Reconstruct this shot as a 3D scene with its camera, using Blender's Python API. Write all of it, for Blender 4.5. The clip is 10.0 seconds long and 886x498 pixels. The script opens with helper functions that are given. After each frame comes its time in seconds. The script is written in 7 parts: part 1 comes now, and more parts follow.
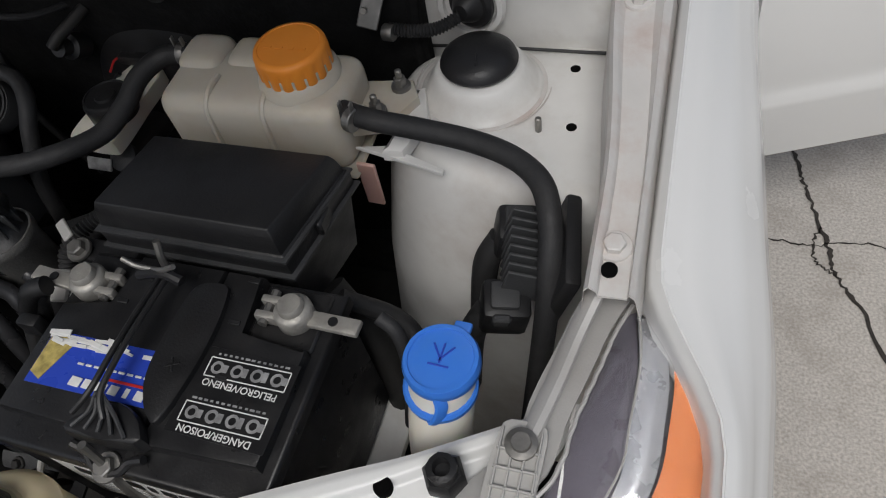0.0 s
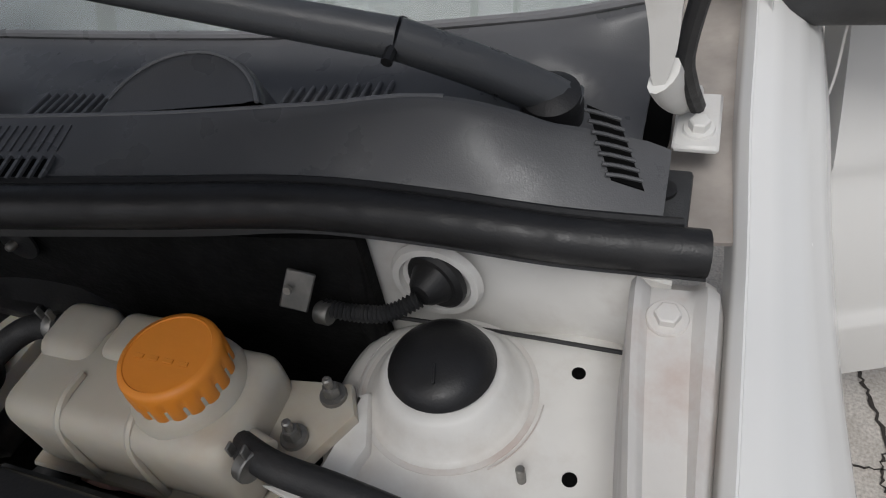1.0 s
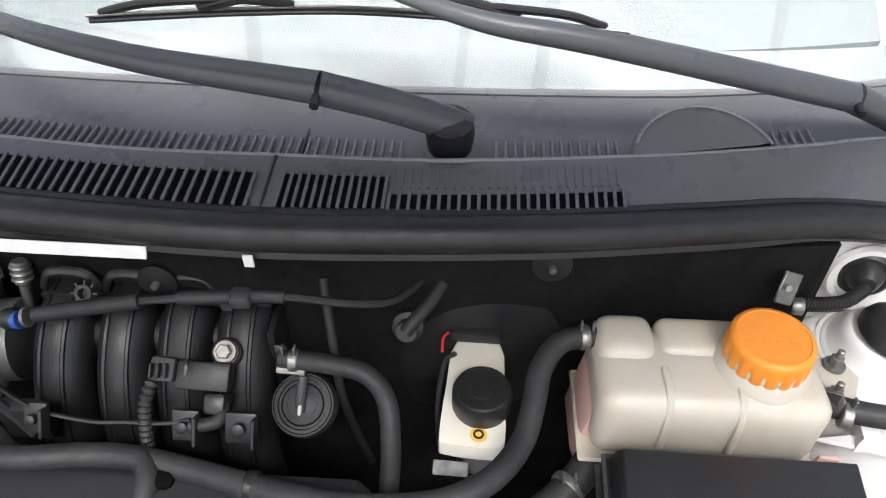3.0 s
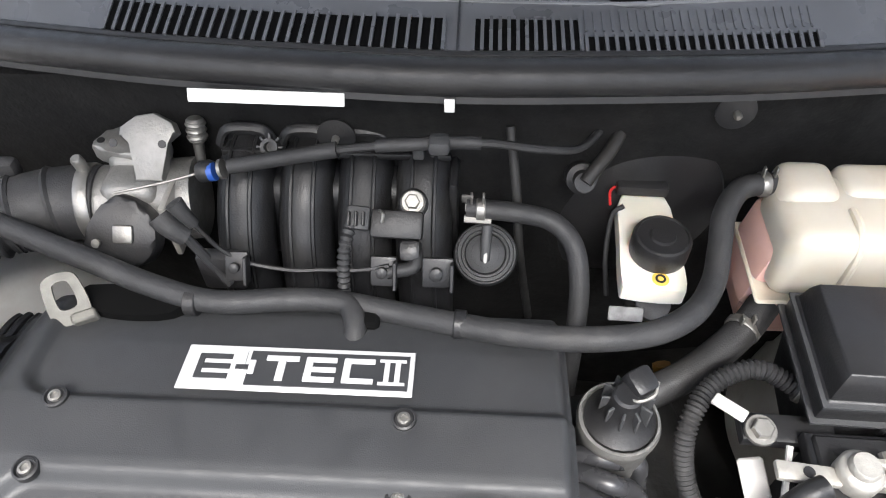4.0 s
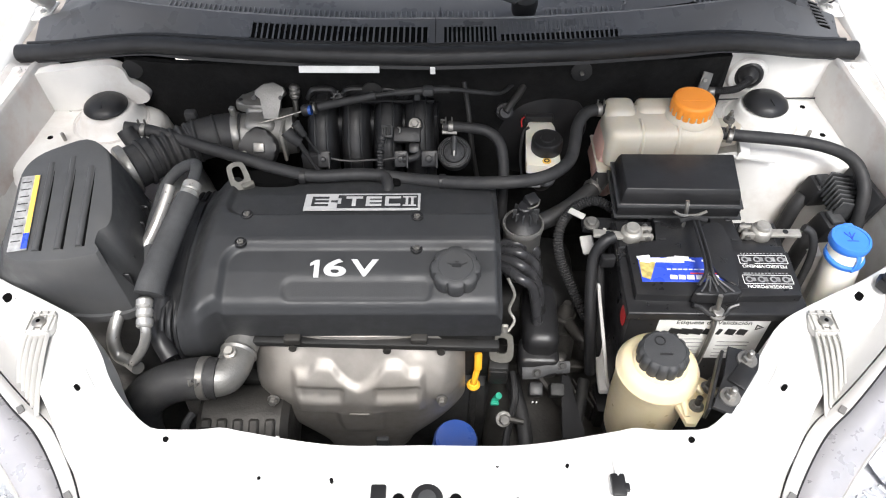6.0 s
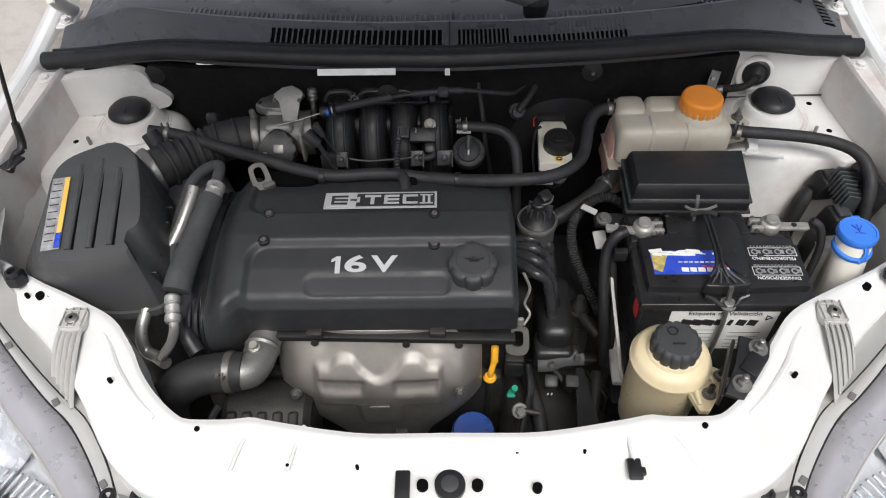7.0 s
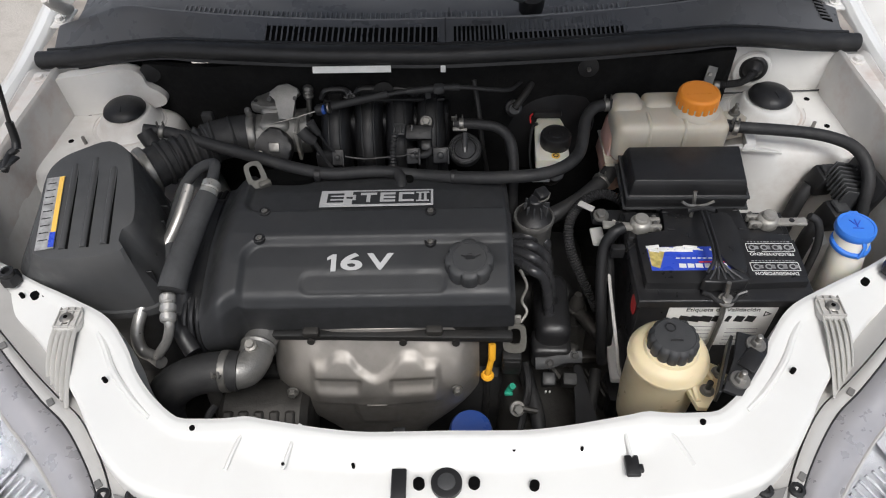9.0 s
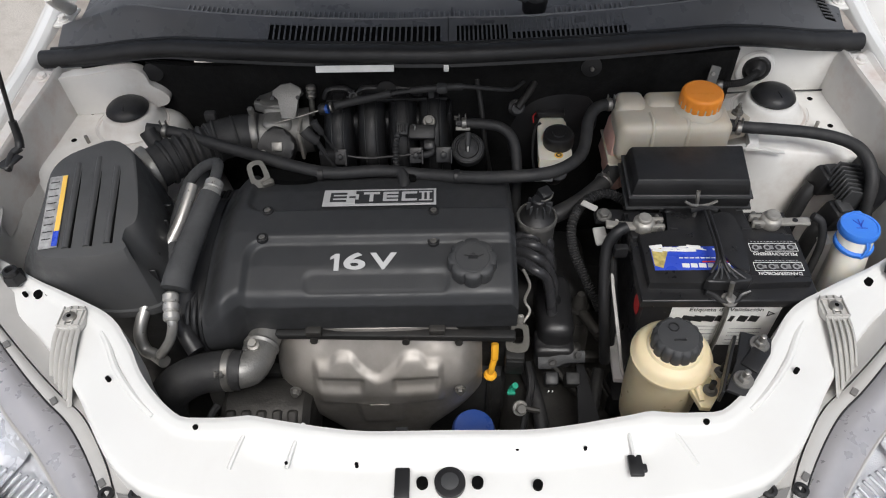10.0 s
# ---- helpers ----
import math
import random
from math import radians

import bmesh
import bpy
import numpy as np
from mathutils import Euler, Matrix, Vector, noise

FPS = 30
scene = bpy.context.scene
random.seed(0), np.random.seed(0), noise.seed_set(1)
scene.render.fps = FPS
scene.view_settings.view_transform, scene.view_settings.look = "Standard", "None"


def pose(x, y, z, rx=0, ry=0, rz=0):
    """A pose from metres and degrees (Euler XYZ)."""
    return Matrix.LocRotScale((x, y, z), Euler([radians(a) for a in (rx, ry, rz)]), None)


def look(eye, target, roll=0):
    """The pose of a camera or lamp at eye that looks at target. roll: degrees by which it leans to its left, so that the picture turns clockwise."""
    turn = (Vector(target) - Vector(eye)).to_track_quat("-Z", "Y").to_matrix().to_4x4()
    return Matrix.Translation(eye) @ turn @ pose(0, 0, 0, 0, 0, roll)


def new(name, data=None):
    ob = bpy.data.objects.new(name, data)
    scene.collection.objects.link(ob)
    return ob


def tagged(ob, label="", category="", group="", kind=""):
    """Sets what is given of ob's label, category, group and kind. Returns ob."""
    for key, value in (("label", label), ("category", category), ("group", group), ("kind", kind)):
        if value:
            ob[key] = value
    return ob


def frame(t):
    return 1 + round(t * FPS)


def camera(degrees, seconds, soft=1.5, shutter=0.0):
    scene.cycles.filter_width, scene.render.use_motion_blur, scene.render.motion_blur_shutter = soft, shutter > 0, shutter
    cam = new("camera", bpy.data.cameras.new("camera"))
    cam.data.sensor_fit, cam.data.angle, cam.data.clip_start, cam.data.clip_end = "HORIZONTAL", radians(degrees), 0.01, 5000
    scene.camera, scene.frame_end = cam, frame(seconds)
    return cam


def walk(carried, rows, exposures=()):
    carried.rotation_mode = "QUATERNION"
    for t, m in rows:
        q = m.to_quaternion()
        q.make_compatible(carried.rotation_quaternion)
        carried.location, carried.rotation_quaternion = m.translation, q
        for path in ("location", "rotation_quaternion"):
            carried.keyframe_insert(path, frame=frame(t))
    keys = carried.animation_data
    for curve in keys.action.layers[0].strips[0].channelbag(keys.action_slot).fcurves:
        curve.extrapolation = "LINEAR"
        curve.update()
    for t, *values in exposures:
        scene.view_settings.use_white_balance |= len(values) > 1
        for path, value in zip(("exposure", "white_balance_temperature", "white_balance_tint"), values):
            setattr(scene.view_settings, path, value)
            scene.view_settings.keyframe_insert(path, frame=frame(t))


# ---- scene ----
cam = camera(64.33, 10.0, soft=1.1)
PATH = [
    (0, (0.7102, 0.5082, 1.2330), (0.3220, 1.3077, 0.0245), -13.60),
    (0.5, (0.7089, 0.6673, 1.1741), (0.2154, 1.5494, 0.0658), -14.60),
    (1, (0.6880, 0.7635, 1.1900), (0.2199, 1.7060, 0.1212), -12.18),
    (1.5, (0.6344, 0.7638, 1.2553), (0.2756, 1.7467, 0.1805), -10.62),
    (2, (0.5349, 0.6413, 1.3039), (0.3306, 1.6834, 0.2445), -6.55),
    (2.5, (0.3685, 0.5530, 1.3046), (0.2813, 1.6401, 0.2747), -0.56),
    (3, (0.1660, 0.5645, 1.2821), (0.1127, 1.6725, 0.2724), 0.74),
    (3.2, (0.1073, 0.5971, 1.2880), (0.0744, 1.6551, 0.2251), 1.75),
    (4.3, (0.0192, 0.4401, 1.2436), (-0.0494, 1.4071, 0.0989), -1.25),
    (4.5, (0.0200, 0.3764, 1.2814), (-0.0474, 1.3524, 0.1444), -0.34),
    (5, (0.0286, 0.2180, 1.4006), (-0.0211, 1.1659, 0.2391), -2.41),
    (5.2, (0.0298, 0.1665, 1.4390), (-0.0170, 1.1008, 0.2664), -1.88),
    (6.3, (0.0188, 0.0138, 1.5442), (0.0081, 1.0232, 0.4346), -0.69),
    (6.5, (0.0131, 0.0090, 1.5461), (-0.0088, 1.0108, 0.4299), -1.14),
    (7, (0.0108, 0.0055, 1.5467), (-0.0178, 1.0077, 0.4310), -1.88),
    (7.5, (0.0143, 0.0055, 1.5450), (-0.0133, 1.0108, 0.4320), -2.06),
    (8, (0.0155, 0.0050, 1.5425), (-0.0128, 1.0066, 0.4262), -1.87),
    (8.5, (0.0146, 0.0054, 1.5423), (-0.0072, 1.0063, 0.4253), -1.61),
    (9, (0.0161, 0.0056, 1.5406), (-0.0128, 1.0081, 0.4252), -2.20),
    (9.5, (0.0147, 0.0059, 1.5390), (-0.0175, 1.0065, 0.4219), -2.33),
    (10, (0.0131, 0.0057, 1.5406), (-0.0178, 1.0073, 0.4245), -2.22),
]
walk(cam, [(t, look(eye, target, roll)) for t, eye, target, roll in PATH],
     exposures=[(0, -0.8), (0.5, -0.8), (1, -0.65), (2, -0.15), (2.5, 0.25), (3, 1.15), (4.3, 1.85), (4.6, 2.0), (5.2, 2.12), (6.3, 0.45), (6.5, 0.33), (7, 0.08), (7.5, -0.06), (10, -0.06)])

# ---- world and light ----
world = bpy.data.worlds.new("sky")
scene.world = world
world.use_nodes = True
wn = world.node_tree
sky = wn.nodes.new("ShaderNodeTexSky")
sky.sky_type = "NISHITA"
sky.sun_disc = False
sky.sun_elevation, sky.sun_rotation = radians(60), radians(196)
sky.dust_density, sky.air_density = 4.0, 1.0
pale = wn.nodes.new("ShaderNodeHueSaturation")
pale.inputs["Saturation"].default_value = 0.55
wn.links.new(sky.outputs[0], pale.inputs["Color"])
wn.links.new(pale.outputs[0], wn.nodes["Background"].inputs[0])
wn.nodes["Background"].inputs[1].default_value = 0.15

sun = new("sun", bpy.data.lights.new("sun", "SUN"))
sun.data.energy, sun.data.angle, sun.data.color = 2.6, radians(25), (1.0, 0.995, 0.985)
sun.matrix_world = look((0.6, -1.5, 4.6), (0, 0.6, 0.8))


# ---- materials ----
def mat(name, col, rough=0.5, metal=0.0, vary=0.12, scale=14.0, grain=0.0, gscale=600.0, dirt=0.0, dcol=(0.2, 0.16, 0.12), dscale=9.0,
        coat=0.0, sss=0.0, spec=0.5, trans=0.0, ior=1.45, rvary=0.12):
    m = bpy.data.materials.new(name)
    m.use_nodes = True
    nt = m.node_tree
    b = nt.nodes["Principled BSDF"]
    L = nt.links.new
    co = nt.nodes.new("ShaderNodeTexCoord")
    n1 = nt.nodes.new("ShaderNodeTexNoise")
    n1.inputs["Scale"].default_value, n1.inputs["Detail"].default_value = scale, 6
    L(co.outputs["Object"], n1.inputs["Vector"])
    ramp = nt.nodes.new("ShaderNodeMapRange")
    ramp.inputs["From Min"].default_value, ramp.inputs["From Max"].default_value = 0.3, 0.7
    ramp.inputs["To Min"].default_value, ramp.inputs["To Max"].default_value = 1 - vary, 1 + vary
    L(n1.outputs["Fac"], ramp.inputs["Value"])
    mul = nt.nodes.new("ShaderNodeVectorMath")
    mul.operation = "SCALE"
    mul.inputs[0].default_value = col
    L(ramp.outputs[0], mul.inputs["Scale"])
    out = mul.outputs[0]
    if dirt > 0:
        n2 = nt.nodes.new("ShaderNodeTexNoise")
        n2.inputs["Scale"].default_value, n2.inputs["Detail"].default_value, n2.inputs["Roughness"].default_value = dscale, 9, 0.65
        L(co.outputs["Object"], n2.inputs["Vector"])
        r2 = nt.nodes.new("ShaderNodeMapRange")
        r2.inputs["From Min"].default_value, r2.inputs["From Max"].default_value = 0.48, 0.78
        r2.inputs["To Min"].default_value, r2.inputs["To Max"].default_value = 0.0, dirt
        L(n2.outputs["Fac"], r2.inputs["Value"])
        mix = nt.nodes.new("ShaderNodeMix")
        mix.data_type = "RGBA"
        L(r2.outputs[0], mix.inputs["Factor"])
        L(out, mix.inputs["A"])
        mix.inputs["B"].default_value = (*dcol, 1)
        out = mix.outputs["Result"]
    L(out, b.inputs["Base Color"])
    rr = nt.nodes.new("ShaderNodeMapRange")
    rr.inputs["From Min"].default_value, rr.inputs["From Max"].default_value = 0.3, 0.7
    rr.inputs["To Min"].default_value, rr.inputs["To Max"].default_value = max(0.02, rough - rvary), min(1, rough + rvary)
    n3 = nt.nodes.new("ShaderNodeTexNoise")
    n3.inputs["Scale"].default_value, n3.inputs["Detail"].default_value = scale * 3.1, 8
    L(co.outputs["Object"], n3.inputs["Vector"])
    L(n3.outputs["Fac"], rr.inputs["Value"])
    L(rr.outputs[0], b.inputs["Roughness"])
    b.inputs["Metallic"].default_value = metal
    b.inputs["Coat Weight"].default_value = coat
    b.inputs["Coat Roughness"].default_value = 0.08
    b.inputs["Specular IOR Level"].default_value = spec
    b.inputs["IOR"].default_value = ior
    b.inputs["Transmission Weight"].default_value = trans
    if sss:
        b.inputs["Subsurface Weight"].default_value = sss
        b.inputs["Subsurface Radius"].default_value = (0.02, 0.014, 0.008)
        b.inputs["Subsurface Scale"].default_value = 0.5
    if grain:
        n4 = nt.nodes.new("ShaderNodeTexNoise")
        n4.inputs["Scale"].default_value, n4.inputs["Detail"].default_value = gscale, 3
        L(co.outputs["Object"], n4.inputs["Vector"])
        bp = nt.nodes.new("ShaderNodeBump")
        bp.inputs["Strength"].default_value, bp.inputs["Distance"].default_value = grain, 0.001
        L(n4.outputs["Fac"], bp.inputs["Height"])
        L(bp.outputs[0], b.inputs["Normal"])
    return m


WHITE = mat("white_car_paint", (0.74, 0.74, 0.728), 0.26, coat=0.5, vary=0.006, scale=4, rvary=0.015)
# Body white made darker against the strong light on this panel; faint dust added.
PANEL = mat("dimmed_dusty_panel_paint", (0.655, 0.655, 0.64), 0.34, coat=0.2, vary=0.02, scale=5, rvary=0.05, dirt=0.2, dcol=(0.50, 0.47, 0.43), dscale=7)
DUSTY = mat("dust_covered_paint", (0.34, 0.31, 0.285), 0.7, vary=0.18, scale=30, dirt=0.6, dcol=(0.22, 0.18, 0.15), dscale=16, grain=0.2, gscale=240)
BAYWHITE = mat("dusty_bay_paint", (0.72, 0.71, 0.685), 0.45, coat=0.10, vary=0.07, dirt=0.6, dcol=(0.44, 0.37, 0.31), dscale=10, grain=0.1, gscale=180)
RAILWHITE = mat("stained_rail_paint", (0.62, 0.60, 0.575), 0.42, vary=0.08, dirt=0.75, dcol=(0.42, 0.29, 0.24), dscale=14, grain=0.1, gscale=200)
COVER = mat("moulded_cover_plastic", (0.028, 0.029, 0.031), 0.50, vary=0.06, grain=0.2, gscale=1100, dirt=0.12, dcol=(0.07, 0.065, 0.06))
BLACK = mat("black_plastic", (0.014, 0.014, 0.015), 0.42, vary=0.25, grain=0.25, gscale=500, dirt=0.25, dcol=(0.05, 0.045, 0.04))
DEEP = mat("grimy_black_metal", (0.012, 0.012, 0.012), 0.6, vary=0.4, grain=0.5, gscale=150, dirt=0.4, dcol=(0.04, 0.034, 0.028))
CASTDARK = mat("dull_gearbox_casting", (0.065, 0.062, 0.058), 0.55, metal=0.6, vary=0.35, grain=0.5, gscale=200, dirt=0.7, dcol=(0.03, 0.027, 0.024))
GREYBLK = mat("dark_grey_plastic", (0.040, 0.041, 0.043), 0.55, vary=0.12, grain=0.35, gscale=700, dirt=0.2, dcol=(0.10, 0.095, 0.085))
COWL = mat("weathered_cowl_plastic", (0.090, 0.091, 0.095), 0.33, vary=0.12, scale=9, grain=0.12, gscale=900, dirt=0.3, dcol=(0.085, 0.083, 0.08), dscale=6)
RUBBER = mat("hose_rubber", (0.022, 0.022, 0.023), 0.60, vary=0.18, scale=30, grain=0.3, gscale=700, dirt=0.35, dcol=(0.075, 0.07, 0.065), dscale=20)
FOAM = mat("grey_foam_sleeve", (0.048, 0.049, 0.051), 0.75, vary=0.15, scale=40, grain=0.5, gscale=500)
FELT = mat("black_felt", (0.008, 0.008, 0.008), 0.9, vary=0.35, scale=30, grain=1.0, gscale=260, dirt=0.3, dcol=(0.022, 0.020, 0.019), spec=0.2)
TANK = mat("aged_tank_plastic", (0.49, 0.455, 0.385), 0.40, sss=0.3, vary=0.08, dirt=0.6, dcol=(0.40, 0.30, 0.21), dscale=16, grain=0.12, gscale=120)
TANKPINK = mat("coolant_stained_plastic", (0.60, 0.38, 0.33), 0.4, sss=0.3, vary=0.1, dirt=0.3, dcol=(0.35, 0.16, 0.14))
OILTANK = mat("amber_tank_plastic", (0.70, 0.60, 0.40), 0.36, sss=0.35, vary=0.06, dirt=0.4, dcol=(0.48, 0.34, 0.16), dscale=12, grain=0.12, gscale=120)
BRAKETANK = mat("brake_tank_plastic", (0.78, 0.75, 0.66), 0.4, sss=0.3, vary=0.05, dirt=0.25, dcol=(0.45, 0.4, 0.3))
ORANGE = mat("orange_cap_plastic", (0.80, 0.27, 0.03), 0.45, vary=0.06, sss=0.1, grain=0.1, gscale=200, dirt=0.15, dcol=(0.5, 0.17, 0.03))
BLUE = mat("blue_cap_plastic", (0.045, 0.20, 0.70), 0.4, vary=0.06, sss=0.1, dirt=0.25, dcol=(0.25, 0.33, 0.55))
YELLOW = mat("yellow_plastic", (0.85, 0.42, 0.03), 0.45, vary=0.08)
ALU = mat("cast_aluminium", (0.23, 0.226, 0.217), 0.5, metal=0.65, vary=0.12, scale=40, grain=0.5, gscale=350, dirt=0.35, dcol=(0.25, 0.23, 0.20), dscale=18)
SHIELD = mat("heat_shield_steel", (0.27, 0.254, 0.236), 0.52, metal=0.7, vary=0.14, scale=22, grain=0.08, gscale=220, dirt=0.5, dcol=(0.20, 0.175, 0.145), dscale=8)
STEEL = mat("zinc_steel", (0.25, 0.243, 0.23), 0.45, metal=0.8, vary=0.15, scale=60, grain=0.2, gscale=400, dirt=0.3, dcol=(0.3, 0.27, 0.22), dscale=30)
LEAD = mat("grey_terminal_metal", (0.38, 0.365, 0.335), 0.5, metal=0.55, vary=0.2, scale=60, grain=0.4, gscale=300, dirt=0.4, dcol=(0.50, 0.48, 0.44), dscale=40)
BATTERY = mat("battery_case_plastic", (0.013, 0.013, 0.014), 0.36, vary=0.15, grain=0.18, gscale=400, dirt=0.25, dcol=(0.07, 0.065, 0.06), dscale=25)
LBLUE = mat("blue_label_print", (0.03, 0.07, 0.48), 0.3, vary=0.05)
LWHITE = mat("white_label_print", (0.74, 0.74, 0.72), 0.4, vary=0.08, scale=60)
LGREY = mat("scuffed_silver_label", (0.30, 0.30, 0.30), 0.4, vary=0.35, scale=90, dirt=0.7, dcol=(0.10, 0.10, 0.10), dscale=60)
LYELLOW = mat("yellow_label_print", (0.80, 0.50, 0.10), 0.4, vary=0.08)
LGOLD = mat("gold_label_print", (0.45, 0.36, 0.12), 0.4, vary=0.4, scale=140)
LRED = mat("red_label_print", (0.55, 0.03, 0.03), 0.4, vary=0.1)
LBLACK = mat("black_print", (0.015, 0.015, 0.016), 0.45, vary=0.1)
PRINT = mat("white_cover_print", (0.45, 0.45, 0.45), 0.5, vary=0.05)
CHROME = mat("lamp_reflector", (0.52, 0.52, 0.54), 0.30, metal=0.55, vary=0.05)
AMBER = mat("amber_lens", (0.58, 0.19, 0.07), 0.15, vary=0.08, coat=0.5)
GREEN = mat("green_connector", (0.02, 0.28, 0.18), 0.45, vary=0.1)
FILTER = mat("blue_filter_paint", (0.02, 0.07, 0.30), 0.35, vary=0.1, dirt=0.3)
CONCRETE = mat("old_concrete", (0.46, 0.428, 0.388), 0.85, vary=0.26, scale=190, grain=0.8, gscale=320, dirt=0.6, dcol=(0.24, 0.205, 0.17), dscale=9)
CRACK = mat("crack_dirt", (0.035, 0.03, 0.026), 0.95, vary=0.4, scale=30)
DASH = mat("pale_dashboard", (0.155, 0.158, 0.165), 0.6, vary=0.06, grain=0.2)
SEAL = mat("seal_rubber", (0.014, 0.014, 0.015), 0.45, vary=0.2, scale=30, grain=0.2, gscale=500, dirt=0.3, dcol=(0.04, 0.038, 0.036), dscale=18)
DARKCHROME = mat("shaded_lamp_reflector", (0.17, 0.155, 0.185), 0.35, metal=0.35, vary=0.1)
# Near-black that puts the shade of holes and gaps into the colour.
VOID = mat("opening_shade", (0.004, 0.004, 0.004), 0.95, vary=0.2, spec=0.05)
AIRBOX = mat("filter_box_plastic", (0.062, 0.063, 0.065), 0.52, vary=0.10, grain=0.3, gscale=700, dirt=0.2, dcol=(0.10, 0.095, 0.085))
EYESTEEL = mat("dull_plated_steel", (0.15, 0.145, 0.13), 0.6, metal=0.4, vary=0.15, scale=60, grain=0.2, gscale=400, dirt=0.3, dcol=(0.12, 0.10, 0.08), dscale=30)
LAMPGREY = mat("lamp_bowl_silver", (0.40, 0.40, 0.415), 0.35, metal=0.25, vary=0.05)
FITTING = mat("bright_pipe_alloy", (0.46, 0.45, 0.43), 0.38, metal=0.7, vary=0.12, scale=50, grain=0.2, gscale=400, dirt=0.3, dcol=(0.3, 0.28, 0.25), dscale=25)
BEZEL = mat("satin_lamp_bezel", (0.42, 0.41, 0.425), 0.34, metal=0.45, vary=0.08, scale=20, grain=0.12)
# Grey that puts highlights on black trim and cowl edges into the colour.
TRIMGREY = mat("edge_highlight_grey", (0.16, 0.16, 0.165), 0.35, vary=0.1)
MIDGREY = mat("mid_grey_trim_plastic", (0.14, 0.138, 0.135), 0.55, vary=0.1, grain=0.3, gscale=500, dirt=0.2)
# Black border raised to grey: its sky reflection is put into the colour.
FRIT = mat("sky_greyed_glass_border", (0.20, 0.198, 0.205), 0.12, vary=0.10, spec=0.8, rvary=0.02)


def glass(name, col, rough=0.02):
    m = bpy.data.materials.new(name)
    m.use_nodes = True
    b = m.node_tree.nodes["Principled BSDF"]
    b.inputs["Base Color"].default_value = (*col, 1)
    b.inputs["Roughness"].default_value = rough
    b.inputs["Transmission Weight"].default_value = 1.0
    b.inputs["IOR"].default_value = 1.45
    return m


GLASS = glass("green_tinted_glass", (0.88, 0.94, 0.915))
LENS = glass("clear_lamp_lens", (0.93, 0.94, 0.95), 0.06)


# ---- building blocks ----
BASE = {}


def thing(name, at, label, category, group="", kind="", shift=(0, 0, 0), turn=0.0, size=1.0):
    """An Empty at its base; shift, turn (degrees about the upright) and size set the whole thing after it is built."""
    ob = new(name)
    ob.location = Vector(at) + Vector(shift)
    ob.rotation_euler = (0, 0, radians(turn))
    ob.scale = size if isinstance(size, tuple) else (size, size, size)
    BASE[ob.name] = Vector(at)
    ob.empty_display_size = 0.02
    return tagged(ob, label, category, group, kind)


def finish(name, bm, material, angle=38):
    me = bpy.data.meshes.new(name)
    bmesh.ops.recalc_face_normals(bm, faces=bm.faces)
    bm.to_mesh(me)
    bm.free()
    me.materials.append(material)
    me.polygons.foreach_set("use_smooth", [True] * len(me.polygons))
    me.set_sharp_from_angle(angle=radians(angle))
    return new(name, me)


def part(name, bm, material, parent, label="", angle=38):
    ob = finish(name, bm, material, angle)
    ob.parent = parent
    if parent.type == "EMPTY":
        ob.matrix_parent_inverse = Matrix.Translation(-BASE[parent.name])
    if label:
        tagged(ob, label)
    return ob


def single(name, bm, material, label, category, group="", kind="", angle=38):
    return tagged(finish(name, bm, material, angle), label, category, group, kind)


def rbox(c, s, bev=0.003, seg=2, m=None, bm=None):
    """A box with rounded edges."""
    bm = bm or bmesh.new()
    t = bmesh.new()
    bmesh.ops.create_cube(t, size=1.0)
    for v in t.verts:
        v.co = Vector((v.co.x * s[0], v.co.y * s[1], v.co.z * s[2]))
    if bev:
        bmesh.ops.bevel(t, geom=t.edges[:], offset=min(bev, min(s) * 0.49), segments=seg, affect="EDGES", profile=0.5)
    mm = Matrix.Translation(c) @ (m or Matrix())
    t.transform(mm)
    me = bpy.data.meshes.new("t")
    t.to_mesh(me)
    t.free()
    bm.from_mesh(me)
    bpy.data.meshes.remove(me)
    return bm


def rings(loops, bm=None, cap=True, closed=False):
    """Skin between loops of equal length."""
    bm = bm or bmesh.new()
    vs = [[bm.verts.new(p) for p in lo] for lo in loops]
    n = len(vs[0])
    pairs = list(zip(vs, vs[1:])) + ([(vs[-1], vs[0])] if closed else [])
    for a, b in pairs:
        for i in range(n):
            j = (i + 1) % n
            bm.faces.new((a[i], a[j], b[j], b[i]))
    if cap and not closed:
        bm.faces.new(list(reversed(vs[0])))
        bm.faces.new(vs[-1])
    return bm


def axis_m(c, d):
    return Matrix.Translation(c) @ Vector(d).to_track_quat("Z", "Y").to_matrix().to_4x4()


def lathe(profile, c=(0, 0, 0), d=(0, 0, 1), seg=28, bm=None, ribs=0, rib=0.0, cap=True):
    """Rings of (radius, height) about the axis d through c; ribs make a knurled edge."""
    m = axis_m(c, d)
    loops = []
    for r, h, *k in profile:
        lo = []
        for i in range(seg):
            a = 2 * math.pi * i / seg
            rr = r + (rib * math.copysign(abs(math.cos(ribs * a / 2)) ** 0.5, 1) - rib if (ribs and k) else 0)
            lo.append(m @ Vector((rr * math.cos(a), rr * math.sin(a), h)))
        loops.append(lo)
    return rings(loops, bm, cap)


def spline(pts, res=6):
    P = [Vector(p) for p in pts]
    P = [2 * P[0] - P[1]] + P + [2 * P[-1] - P[-2]]
    out = []
    for i in range(1, len(P) - 2):
        for k in range(res):
            t = k / res
            a, b, c, d = P[i - 1:i + 3]
            out.append(0.5 * ((2 * b) + (c - a) * t + (2 * a - 5 * b + 4 * c - d) * t * t + (3 * b - a - 3 * c + d) * t ** 3))
    out.append(P[-2].copy())
    return out


